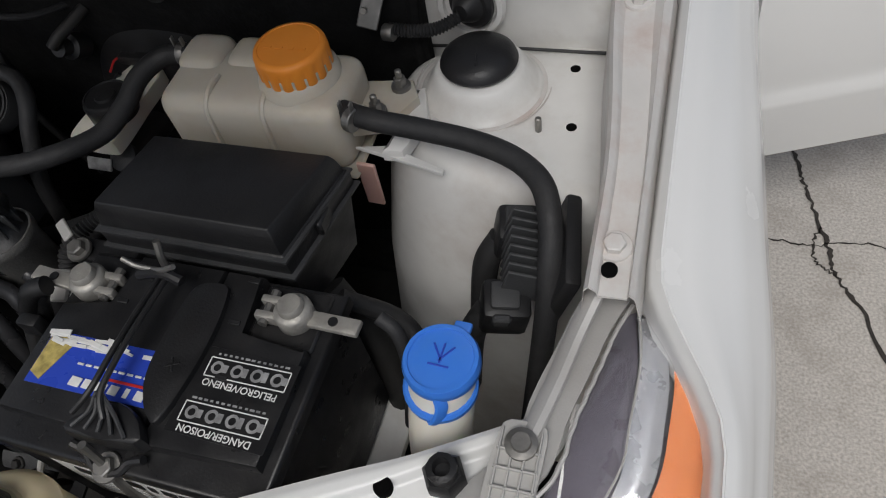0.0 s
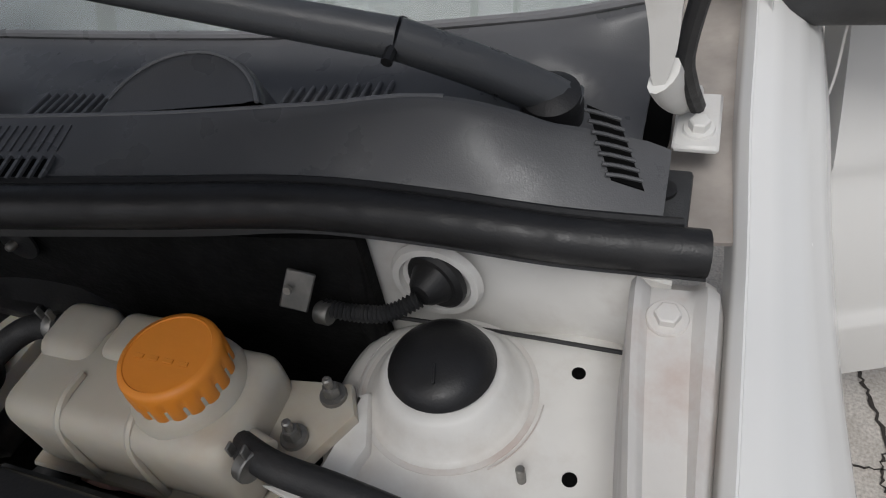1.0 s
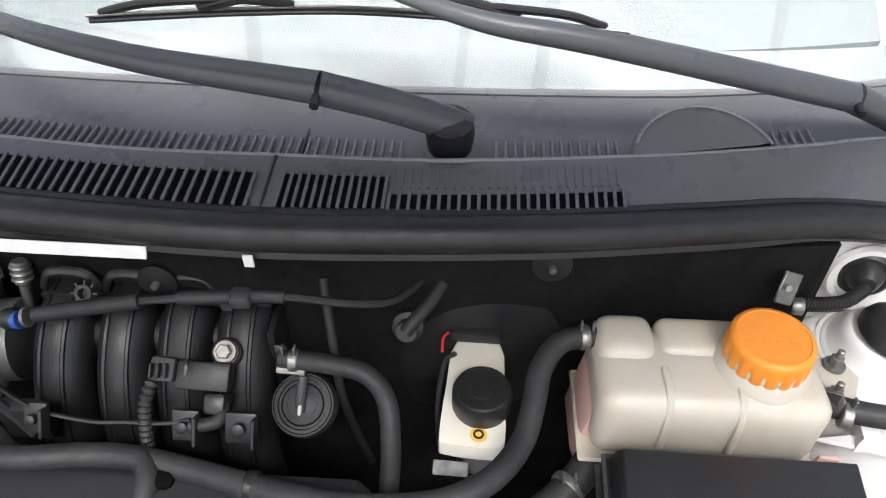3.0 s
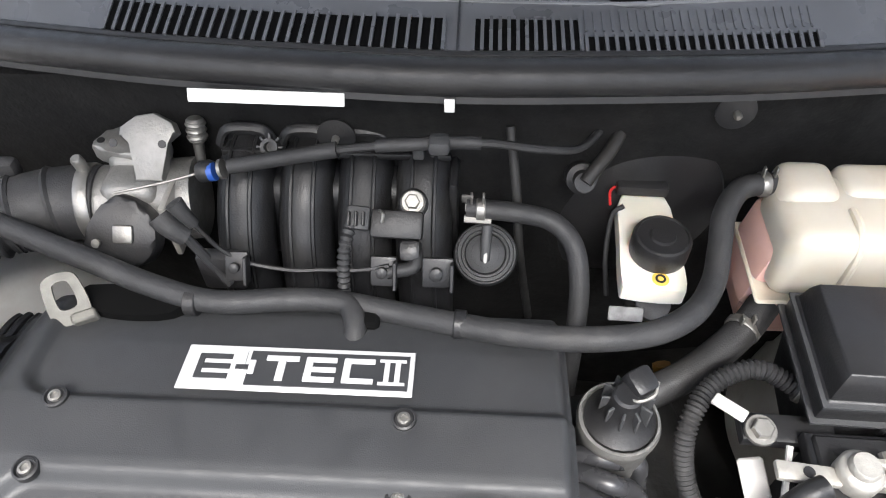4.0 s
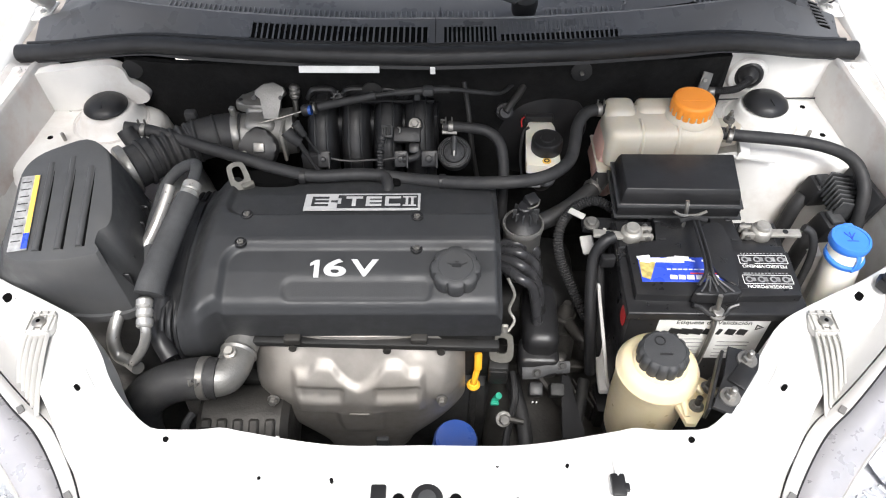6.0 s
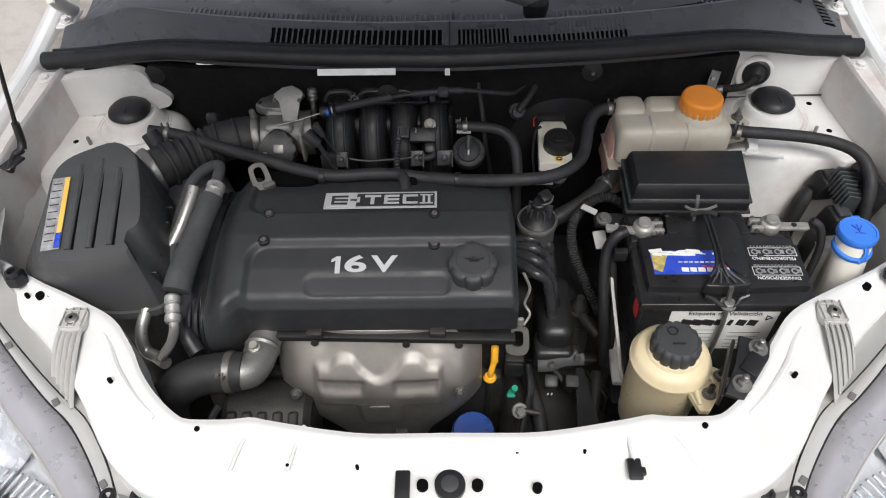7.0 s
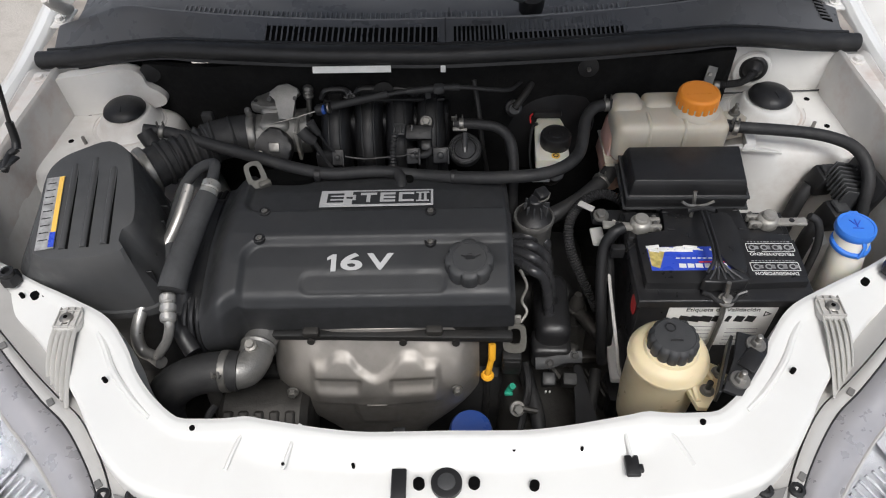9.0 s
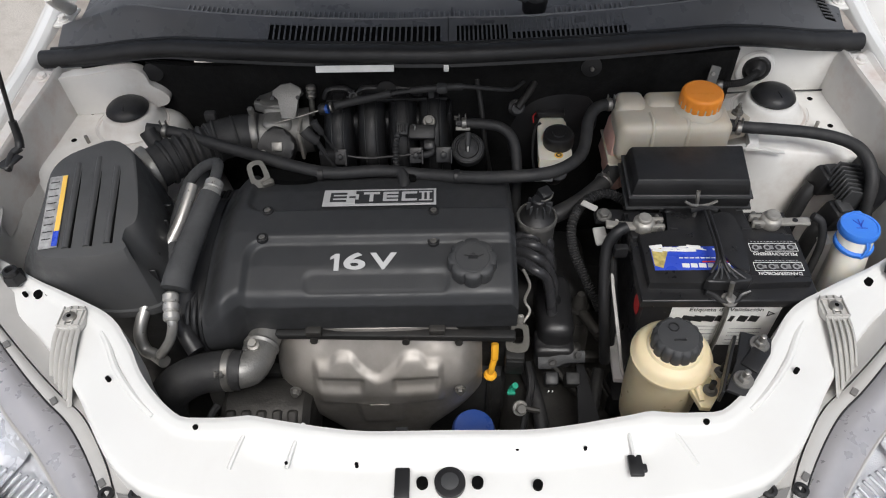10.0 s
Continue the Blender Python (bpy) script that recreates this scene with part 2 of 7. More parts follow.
def tube(pts, r, seg=12, res=6, bm=None, wave=0.0, count=0, flat=1.0):
    """A hose along a smooth line; wave and count give a corrugated one."""
    L = spline(pts, res)
    if count:
        acc = [0.0]
        for a, b in zip(L, L[1:]):
            acc.append(acc[-1] + (b - a).length)
        N = count * 6
        fine = []
        j = 0
        for i in range(N + 1):
            s = acc[-1] * i / N
            while j < len(L) - 2 and acc[j + 1] < s:
                j += 1
            f = (s - acc[j]) / max(1e-9, acc[j + 1] - acc[j])
            fine.append(L[j].lerp(L[j + 1], min(1, max(0, f))))
        L = fine
    loops = []
    T = (L[1] - L[0]).normalized()
    up = T.orthogonal().normalized()
    for i, p in enumerate(L):
        t = (L[min(i + 1, len(L) - 1)] - L[max(i - 1, 0)]).normalized()
        up = (up - t * up.dot(t)).normalized()
        side = t.cross(up)
        rr = (r[0] + (r[1] - r[0]) * i / (len(L) - 1)) if isinstance(r, tuple) else r
        if count:
            rr += wave * math.cos(2 * math.pi * i / 6)
        loops.append([p + up * rr * math.cos(2 * math.pi * k / seg) + side * rr * flat * math.sin(2 * math.pi * k / seg) for k in range(seg)])
    return rings(loops, bm)


def prism(poly, z0, z1, bev=0.0, seg=2, bm=None, m=None):
    """An upright block over a flat outline."""
    bm = bm or bmesh.new()
    t = bmesh.new()
    lo = [t.verts.new((x, y, z0)) for x, y in poly]
    hi = [t.verts.new((x, y, z1)) for x, y in poly]
    n = len(poly)
    top = t.faces.new(hi)
    t.faces.new(list(reversed(lo)))
    for i in range(n):
        t.faces.new((lo[i], lo[(i + 1) % n], hi[(i + 1) % n], hi[i]))
    if bev:
        bmesh.ops.bevel(t, geom=list(top.edges), offset=bev, segments=seg, affect="EDGES", profile=0.5, clamp_overlap=True)
    if m:
        t.transform(m)
    me = bpy.data.meshes.new("t")
    t.to_mesh(me)
    t.free()
    bm.from_mesh(me)
    bpy.data.meshes.remove(me)
    return bm


def smooth_outline(pts, res=4):
    """A rounded closed outline through the points."""
    P = [Vector((*p, 0)) for p in pts]
    n = len(P)
    out = []
    for i in range(n):
        a, b, c, d = P[i - 1], P[i], P[(i + 1) % n], P[(i + 2) % n]
        for k in range(res):
            t = k / res
            q = 0.5 * ((2 * b) + (c - a) * t + (2 * a - 5 * b + 4 * c - d) * t * t + (3 * b - a - 3 * c + d) * t ** 3)
            out.append((q.x, q.y))
    return out


def sheet(nu, nv, f, thick=0.0, d=(0, 0, -1)):
    """A curved sheet from f(u, v), with thickness along d."""
    bm = bmesh.new()
    g = [[bm.verts.new(f(i / nu, j / nv)) for j in range(nv + 1)] for i in range(nu + 1)]
    for i in range(nu):
        for j in range(nv):
            bm.faces.new((g[i][j], g[i + 1][j], g[i + 1][j + 1], g[i][j + 1]))
    if thick:
        dv = Vector(d) * thick
        h = [[bm.verts.new(v.co + dv) for v in row] for row in g]
        for i in range(nu):
            for j in range(nv):
                bm.faces.new((h[i][j + 1], h[i + 1][j + 1], h[i + 1][j], h[i][j]))
        for i in range(nu):
            bm.faces.new((g[i][0], h[i][0], h[i + 1][0], g[i + 1][0]))
            bm.faces.new((g[i + 1][nv], h[i + 1][nv], h[i][nv], g[i][nv]))
        for j in range(nv):
            bm.faces.new((g[0][j + 1], h[0][j + 1], h[0][j], g[0][j]))
            bm.faces.new((g[nu][j], h[nu][j], h[nu][j + 1], g[nu][j + 1]))
    return bm


def ease(a, b, x):
    t = min(1.0, max(0.0, (x - a) / (b - a)))
    return t * t * (3 - 2 * t)


def hexbolt(c, d=(0, 0, 1), r=0.006, h=0.006, washer=1.5, bm=None):
    bm = lathe([(r * washer, 0), (r * washer, h * 0.2), (r * washer * 0.95, h * 0.3)], c, d, 18, bm)
    bm = lathe([(r, h * 0.3), (r, h * 0.9), (r * 0.85, h)], c, d, 6, bm)
    return bm


def lettering(words, size, m, depth=0.0006, bold=0.0, spread=1.0):
    cu = bpy.data.curves.new("words", "FONT")
    cu.body, cu.size, cu.extrude, cu.align_x, cu.align_y, cu.offset = words, size, depth, "CENTER", "CENTER", bold
    cu.space_character = spread
    ob = new("words", cu)
    me = bpy.data.meshes.new_from_object(ob.evaluated_get(bpy.context.evaluated_depsgraph_get()))
    bpy.data.objects.remove(ob)
    bpy.data.curves.remove(cu)
    bm = bmesh.new()
    bm.from_mesh(me)
    bpy.data.meshes.remove(me)
    bm.transform(m)
    return bm


# ---- ground and surroundings ----
def ground():
    bm = bmesh.new()
    bmesh.ops.create_grid(bm, x_segments=60, y_segments=60, size=60)
    for v in bm.verts:
        v.co.z = 0.0
    g = single("ground", bm, CONCRETE, "old cracked light concrete yard slab with dirt stains", "ground", kind="structure")
    rng = random.Random(4)

    def crack(pts, w, label):
        L = spline([(x, y, 0.002) for x, y in pts], 10)
        b = bmesh.new()
        row = []
        for i, p in enumerate(L):
            t = (L[min(i + 1, len(L) - 1)] - L[max(i - 1, 0)]).normalized()
            s = Vector((-t.y, t.x, 0))
            o = s * rng.uniform(-0.004, 0.004)
            ww = w * rng.uniform(0.5, 1.3)
            row.append((b.verts.new(p + o + s * ww), b.verts.new(p + o - s * ww)))
        for (a, c), (d, e) in zip(row, row[1:]):
            b.faces.new((a, c, e, d))
        part("crack", b, CRACK, g, label)

    crack([(0.96, 2.2), (1.00, 1.80), (1.03, 1.65), (1.046, 1.583), (1.079, 1.454), (1.092, 1.383), (1.144, 1.280), (1.26, 0.9), (1.40, 0.3)], 0.0042, "open joint crack")
    crack([(1.066, 1.50), (1.050, 1.450), (1.058, 1.41), (1.092, 1.383)], 0.0026, "")
    crack([(0.86, 1.46), (0.97, 1.455), (1.05, 1.450), (1.14, 1.47), (1.3, 1.45), (1.7, 1.54)], 0.0018, "")
    crack([(-1.6, 2.6), (-1.2, 1.2), (-1.3, 0.2), (-1.1, -1.4)], 0.004, "")


ground()


# Unseen beams added for dark bars mirrored in the windscreen; posts hold them up.
def canopy():
    root = thing("unseen_roof_frame", (0, 4.5, 3.3), "unseen open steel roof frame of slim dark beams, added for reflections", "roof", kind="structure")
    for x in (-3.2, -2.0, -0.8, 0.15, 0.5, 1.6, 2.9):
        part("purlin", rbox((x, 3.5, 3.33), (0.05, 8.0, 0.08), 0.004), GREYBLK, root)
    for y in (0.6, 4.2):
        part("cross_beam", rbox((0, y, 3.42), (8.0, 0.06, 0.10), 0.004), GREYBLK, root)
        for x in (-3.9, 3.9):
            part("post", rbox((x, y, 1.69), (0.09, 0.09, 3.38), 0.006), GREYBLK, root)


canopy()

# ---- car body ----
car = thing("car", (0, 1.5, 0), "white compact car with its bonnet raised and a front door open", "car")


def fender(s):
    # top skin from the seam, rounding over the shoulder and down the side
    prof = [(0.728, 0.845), (0.731, 0.872), (0.737, 0.880), (0.752, 0.876), (0.772, 0.862), (0.790, 0.838), (0.802, 0.80), (0.812, 0.72), (0.822, 0.60), (0.826, 0.50)]

    def f(u, v):
        y = 0.60 + u * 0.80
        k = v * (len(prof) - 1)
        i = min(int(k), len(prof) - 2)
        a, b = prof[i], prof[i + 1]
        x, z = a[0] + (b[0] - a[0]) * (k - i), a[1] + (b[1] - a[1]) * (k - i)
        drop = 0.020 + 0.045 * ease(1.05, 0.55, y) ** 1.3
        x += 0.048 * ease(0.775, 0.66, y) * (1 - ease(0.18, 0.55, v)) + 0.008 * ease(0.86, 0.72, y) * ease(0.2, 0.4, v)
        inn = 0.004 * ease(1.05, 1.2, y)
        flare = 0.015 * ease(1.10, 0.78, y) * ease(0.25, 0.55, v)
        return Vector((s * (x - inn + flare), y, z - drop + 0.036 * ease(1.02, 1.30, y)))
    part("fender", sheet(40, 36, f, 0.0015, (-s, 0, 0)), WHITE, car, "glossy white front fender")

    def rail(u, v):
        y = 0.742 + u * 0.328
        P = [(0.680, 0.775), (0.682, 0.83), (0.683, 0.864), (0.686, 0.869), (0.690, 0.866), (0.694, 0.860), (0.716, 0.861), (0.721, 0.867), (0.727, 0.862), (0.733, 0.835)]
        k = v * (len(P) - 1)
        i = min(int(k), len(P) - 2)
        a, b = P[i], P[i + 1]
        t = k - i
        rise = 0.067 * (y - 0.9) - 0.012 - 0.034 * ease(1.035, 1.066, y)
        x = a[0] + (b[0] - a[0]) * t
        x += (0.018 * ease(1.05, 0.82, y) - 0.006) * (1 - ease(0.45, 0.9, v)) - 0.004
        return Vector((s * x, y, a[1] + (b[1] - a[1]) * t + rise))
    r = part("upper_rail", sheet(24, 36, rail, 0.002, (0, 0, -1)), RAILWHITE, car, "stained white upper rail with bolts")
    for y, z in ((1.017, 0.8565), (0.779, 0.8405), (0.749, 0.8385)):
        if y > 0.75:
            part("rail_bolt", hexbolt((s * (0.696 if y > 0.9 else 0.706), y, z), (0, -0.1, 1), 0.0075, 0.008, 1.6), RAILWHITE, r)
        else:
            part("rail_hole", lathe([(0.0055, 0), (0.0055, 0.0036)], (s * 0.705, y + 0.012, z - 0.001), (0, -0.1, 1), 18), VOID, r)


def apron(s):
    poly = smooth_outline([(s * 0.69, 0.868), (s * 0.60, 0.880), (s * 0.530, 0.890), (s * 0.486, 0.918), (s * 0.466, 0.960), (s * 0.462, 1.000), (s * 0.474, 1.042), (s * 0.512, 1.066), (s * 0.58, 1.072), (s * 0.69, 1.075), (s * 0.695, 0.95)], 5)
    mid = Vector((s * 0.585, 0.955, 0))

    def level(z, inset):
        return [Vector((x, y, z)) + (mid - Vector((x, y, 0))).normalized() * inset for x, y in poly]
    t = part("strut_tower", rings([level(0.30, -0.065), level(0.60, -0.030), level(0.70, -0.010), level(0.742, 0.0), level(0.757, 0.003), level(0.768, 0.009), level(0.775, 0.017), level(0.779, 0.030), level(0.779, 0.055)]), BAYWHITE, car, "dusty white suspension strut tower", 60)
    cx, cy = s * 0.553, 0.998
    part("strut_dome", lathe([(0.060, 0.776), (0.058, 0.7805), (0.055, 0.7825), (0.0525, 0.7840), (0.046, 0.797), (0.042, 0.8030), (0.039, 0.8050), (0.032, 0.8055)], (cx, cy, 0), seg=40), BAYWHITE, t)
    part("seam_ring", lathe([(0.0605, 0.7775), (0.0618, 0.7785), (0.0618, 0.7798), (0.0595, 0.7805)], (cx, cy, 0), seg=40), RAILWHITE, t)
    for k, (r0, a0, a1) in enumerate(((0.0635, 2.6, 3.9), (0.0655, 5.4, 6.3))):
        part("sealer_smear", tube([(cx + r0 * math.cos(a0 + (a1 - a0) * i / 8), cy + r0 * math.sin(a0 + (a1 - a0) * i / 8), 0.7825) for i in range(9)], 0.0005, 5, 3), RAILWHITE, t)
    capo = thing("strut_cap", (cx, cy, 0.8005), "black rubber dust cap on a strut mount", "cap", "strut dust caps")
    part("skirt", lathe([(0.028, 0.7935), (0.029, 0.8010), (0.031, 0.8045), (0.0345, 0.8090)], (cx, cy, 0), seg=36), BLACK, capo)
    part("dome", lathe([(0.0350, 0.8085), (0.0362, 0.8110), (0.0340, 0.8160), (0.028, 0.8210), (0.018, 0.8245), (0.006, 0.8255), (0.001, 0.8257)], (cx, cy, 0), seg=40), BLACK, capo)
    part("moulding_rib", rbox((cx + 0.002, cy - 0.016, 0.8245), (0.002, 0.014, 0.003), 0.0008, m=pose(0, 0, 0, 12, 0, 12)), BLACK, capo)
    for x, y in ((0.644, 0.954), (0.636, 1.030)):
        part("drain_hole", lathe([(0.0048, 0.7775), (0.0048, 0.7796)], (s * x, y, 0), seg=16), VOID, t)
    part("stud", lathe([(0.003, 0.7755), (0.003, 0.7935), (0.002, 0.7945)], (s * 0.616, 0.947, 0), seg=10), STEEL, t)
    # inner wing below the rail, towards the lamp
    part("inner_wing", sheet(14, 10, lambda u, v: Vector((s * (0.694 - 0.012 * math.sin(v * 3.1)), 0.60 + 0.30 * u, 0.30 + (0.545 - 0.062 * ease(0.80, 0.74, 0.60 + 0.30 * u)) * v)), 0.002, (s, 0, 0)), BAYWHITE, car)
    # white bulkhead corner
    if s > 0:
        w = part("bulkhead_corner", sheet(20, 10, lambda u, v: Vector((0.478 + 0.210 * u, 1.054 + 0.012 * math.sin(u * 3.0), 0.74 + (0.138 - 0.026 * ease(0.45, 0.95, u)) * v)), 0.004, (0, 1, 0)), BAYWHITE, car)
        part("pressed_ring", lathe([(0.034, -0.001), (0.0315, 0.004), (0.0265, 0.0045), (0.025, 0.0)], (0.533, 1.0555, 0.826), (0, -1, 0.05), 36), BAYWHITE, w)
    else:
        side = Matrix(((1, 0, 0, 0), (0, 0, 1, 1.026), (0, 1, 0, 0), (0, 0, 0, 1)))
        part("bulkhead_corner", prism(smooth_outline([(-0.676, 0.848), (-0.610, 0.862), (-0.540, 0.872), (-0.517, 0.862), (-0.511, 0.838), (-0.496, 0.826), (-0.487, 0.811), (-0.497, 0.797), (-0.535, 0.789), (-0.602, 0.784), (-0.676, 0.781)], 4), 0, 0.022, 0.006, 3, None, side), BAYWHITE, car)
        # added plate that darkens the gap behind the corner
        part("corner_backing", rbox((-0.54, 1.066, 0.79), (0.20, 0.006, 0.20), 0.002, 1), DEEP, car)
    # thin black tube drawn for the gap line at the foot of the bulkhead
    part("gap_line", tube([(s * 0.475, 1.05, 0.780), (s * 0.57, 1.052, 0.781), (s * 0.66, 1.05, 0.783), (s * 0.675, 1.045, 0.790)], 0.0016, 6), LBLACK, car)
    part("sealer_bead", tube([(s * 0.674, 1.050, 0.842), (s * 0.672, 1.045, 0.830), (s * 0.670, 1.048, 0.800)], 0.004, 8), RAILWHITE, car)


for s in (1, -1):
    first = set(bpy.data.objects)
    fender(s)
    apron(s)
    for ob in [o for o in bpy.data.objects if o not in first and o.parent == car and o.name.split(".")[0] in ("fender", "upper_rail", "inner_wing")]:
        ob.location.x -= s * 0.008
        ob.location.y += 0.006
        ob.location.z += 0.004


def side_shell(s):
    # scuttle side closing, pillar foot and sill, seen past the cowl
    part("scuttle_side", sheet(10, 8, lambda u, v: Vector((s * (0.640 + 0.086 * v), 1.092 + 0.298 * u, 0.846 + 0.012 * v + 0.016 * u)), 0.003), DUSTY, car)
    part("pillar", sheet(12, 8, lambda u, v: Vector((s * (0.705 - 0.03 * u + 0.03 * math.cos(v * 3.14)), 1.30 + 0.95 * u + 0.06 * v, 0.90 + 0.62 * u + 0.05 * math.sin(v * 3.14))), 0.004), WHITE, car, "white windscreen pillar")


# near-black block set in for the shade of the open slot
for gap_s in (1, -1):
    part("scuttle_gap", prism([(gap_s * 0.650, 1.115), (gap_s * 0.666, 1.117), (gap_s * 0.674, 1.19), (gap_s * 0.673, 1.26), (gap_s * 0.655, 1.26), (gap_s * 0.647, 1.18)], 0.845, 0.8620), VOID, car, "dark slot beside the scuttle")
side_shell(1)
side_shell(-1)


def firewall():
    def f(u, v):
        x = -0.512 + 1.002 * u
        z = 0.45 + 0.462 * v - 0.036 * v * ease(0.10, 0.46, abs(x))
        y = 0.976 + 0.03 * (1 - v) + 0.150 * abs(x) ** 1.3
        y += 0.006 * math.sin(11 * x + 3 * v) * math.sin(7 * v)
        return Vector((x, y, z))
    w = part("bulkhead_felt", sheet(60, 24, f, 0.012, (0, 1, 0)), FELT, car, "black felt bulkhead insulation")
    for x, z in ((0.237, 0.876), (-0.503, 0.858), (-0.10, 0.85)):
        yy = 0.974 + 0.150 * abs(x) ** 1.3
        part("felt_washer", lathe([(0.017, 0), (0.017, 0.002), (0.006, 0.004)], (x, yy, z), (0, -1, 0.1), 20), BLACK, w)
        if x > -0.3:
            part("felt_stud", lathe([(0.0035, 0), (0.0035, 0.006), (0.002, 0.008)], (x, yy - 0.003, z), (0, -1, 0.1), 8), STEEL, w)
    # edge roll of the felt at the right end
    part("felt_edge", tube([(0.480, 1.046, 0.868), (0.482, 1.042, 0.845), (0.478, 1.04, 0.80), (0.480, 1.040, 0.74)], 0.008, 8), FELT, w)


firewall()


STEPS = (0.0, 0.12, 0.24, 0.36, 0.46, 0.54, 0.62, 0.71)


def across(x, values):
    """A smooth value across the car, alike on both sides, from values at the STEPS."""
    a = min(abs(x), 0.7099)
    i = max(j for j in range(7) if STEPS[j] <= a)
    f = (a - STEPS[i]) / (STEPS[i + 1] - STEPS[i])
    p, q, r, t = values[max(0, i - 1)] if i else values[1], values[i], values[i + 1], values[min(7, i + 2)]
    return 0.5 * (2 * q + (r - p) * f + (2 * p - 5 * q + 4 * r - t) * f * f + (3 * q - p - 3 * r + t) * f ** 3)


def seal_y(x):
    return across(x, (0.962, 0.967, 0.984, 1.012, 1.038, 1.051, 1.060, 1.074))


def seal_z(x):
    return across(x, (0.928, 0.928, 0.922, 0.912, 0.902, 0.890, 0.876, 0.864))


def crest(x):
    """The bright edge of the scuttle: its y and z."""
    return across(x, (1.040, 1.042, 1.054, 1.072, 1.090, 1.106, 1.121, 1.136)), across(x, (0.946, 0.945, 0.944, 0.943, 0.944, 0.944, 0.916, 0.890))


def sill(x):
    """The foot of the glass: its y and z."""
    return across(x, (1.187, 1.188, 1.192, 1.197, 1.206, 1.218, 1.240, 1.270)), across(x, (0.922, 0.922, 0.922, 0.923, 0.926, 0.928, 0.928, 0.936))


def depth(x):
    return sill(x)[0] - crest(x)[0]


def cowl():
    root = thing("cowl_panel", (0, 1.05, 0.95), "weathered black plastic scuttle panel below the windscreen", "cowl")

    def f(u, v):
        x = (2 * u - 1) * (0.678 - 0.020 * ease(0.24, 0.38, v))
        cy, cz = crest(x)
        gy, gz = sill(x)
        sy, sz, D = seal_y(x), seal_z(x), depth(x)
        low = min(cz, gz) - 0.008
        P = [(sy - 0.004, sz - 0.014), (sy + 0.006, sz + 0.006), (sy + 0.012, sz + 0.010), (cy - 0.003, cz - 0.001), (cy, cz), (cy + 0.003, cz - 0.003), (cy + 0.008, low - 0.004), (cy + 0.018, low - 0.006), (cy + D * 0.50, low - 0.003), (cy + D * 0.78, low + 0.003), (gy - 0.006, gz - 0.002), (gy, gz), (gy + 0.004, gz - 0.008)]
        k = v * (len(P) - 1)
        i = min(int(k), len(P) - 2)
        a, b = P[i], P[i + 1]
        t = k - i
        y, z = a[0] + (b[0] - a[0]) * t, a[1] + (b[1] - a[1]) * t
        # dip round the wiper spindles
        for px, py in ((0.597, 1.155), (0.146, 1.078)):
            d = math.hypot(x - px, y - py)
            z -= 0.012 * (1 - ease(0.024, 0.042, d))
        return Vector((x, y, z))
    body = part("panel", sheet(168, 72, f, 0.003), COWL, root, angle=50)

    def face(x, t):
        """A point on the sloping face between seal and crest."""
        cy, cz = crest(x)
        y0, z0 = seal_y(x) + 0.012, seal_z(x) + 0.010
        return Vector((x, y0 + (cy - y0) * t, z0 + (cz - z0) * t))
    # ribbed air inlets: near-black sheet as the shade of the mouth, slats across
    for x0, x1, t0, t1, n in ((-0.286, -0.007, 0.10, 0.64, 30), (0.016, 0.099, 0.10, 0.64, 12), (0.103, 0.289, 0.07, 0.33, 24)):
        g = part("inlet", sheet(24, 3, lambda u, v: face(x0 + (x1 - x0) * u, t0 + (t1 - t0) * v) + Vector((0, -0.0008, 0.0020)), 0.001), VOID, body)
        for i in range(n + 1):
            x = x0 + (x1 - x0) * i / n
            a, b = face(x, t0 - 0.03), face(x, t1 + 0.03)
            part("slat", tube([a + Vector((0, -0.0010, 0.0024)), b + Vector((0, -0.0010, 0.0024))], 0.0019, 4, 1), COWL, g)
    # faint ribs above the narrow inlet
    for i in range(27):
        x = 0.104 + 0.182 * i / 26
        part("rib", tube([face(x, 0.46), face(x, 0.84)], 0.0012, 4, 1), COWL, body)
    # pale tube puts the highlight along the crest into colour
    part("crest_highlight", tube([(-0.54 + 1.08 * i / 40, crest(-0.54 + 1.08 * i / 40)[0] + 0.0006, crest(-0.54 + 1.08 * i / 40)[1] - 0.0012) for i in range(41)], 0.0022, 8, 2), TRIMGREY, body, "crest edge with its highlight painted pale")
    # comb of ridges behind the crest, paler for the light on its tops
    xs = [-0.45 + 0.0086 * i for i in range(65)] + [0.188 + 0.0086 * i for i in range(14)] + [0.405 + 0.0086 * i for i in range(10)]
    comb = bmesh.new()
    for x in xs:
        cy, cz = crest(x)
        D = depth(x)
        rbox((x, cy + 0.014 + D * 0.21, min(cz, sill(x)[1]) - 0.011), (0.0028, D * 0.42, 0.007), 0.001, 1, pose(0, 0, 0, 1), comb)
    tagged(part("comb", comb, TRIMGREY, body), kind="stuff")
    # round bulge over the brake booster
    dome = lathe([(0.0660, -0.050), (0.0655, -0.006), (0.0640, -0.0015), (0.0610, 0.0005), (0.0560, 0.0004), (0.0520, -0.0006), (0.001, -0.0010)], (0.364, 1.059, 0.9400), (0.02, -0.36, 1), 64)
    bmesh.ops.bisect_plane(dome, geom=dome.verts[:] + dome.edges[:] + dome.faces[:], plane_co=(0.364, 1.0745, 0.945), plane_no=(0.16, -1, 0), clear_outer=True)
    bulge = part("bulge", dome, COWL, root)
    # pale arc paints the bright rim light of the bulge
    part("bulge_highlight", tube([Vector((0.364, 1.059, 0.940)) + 0.0615 * (math.cos(radians(a)) * Vector((1, 0, -0.02)) + math.sin(radians(a)) * Vector((0, 0.941, 0.339))) + Vector((0, 0, 0.0006)) for a in range(24, 165, 10)], 0.0016, 6, 3), TRIMGREY, bulge)
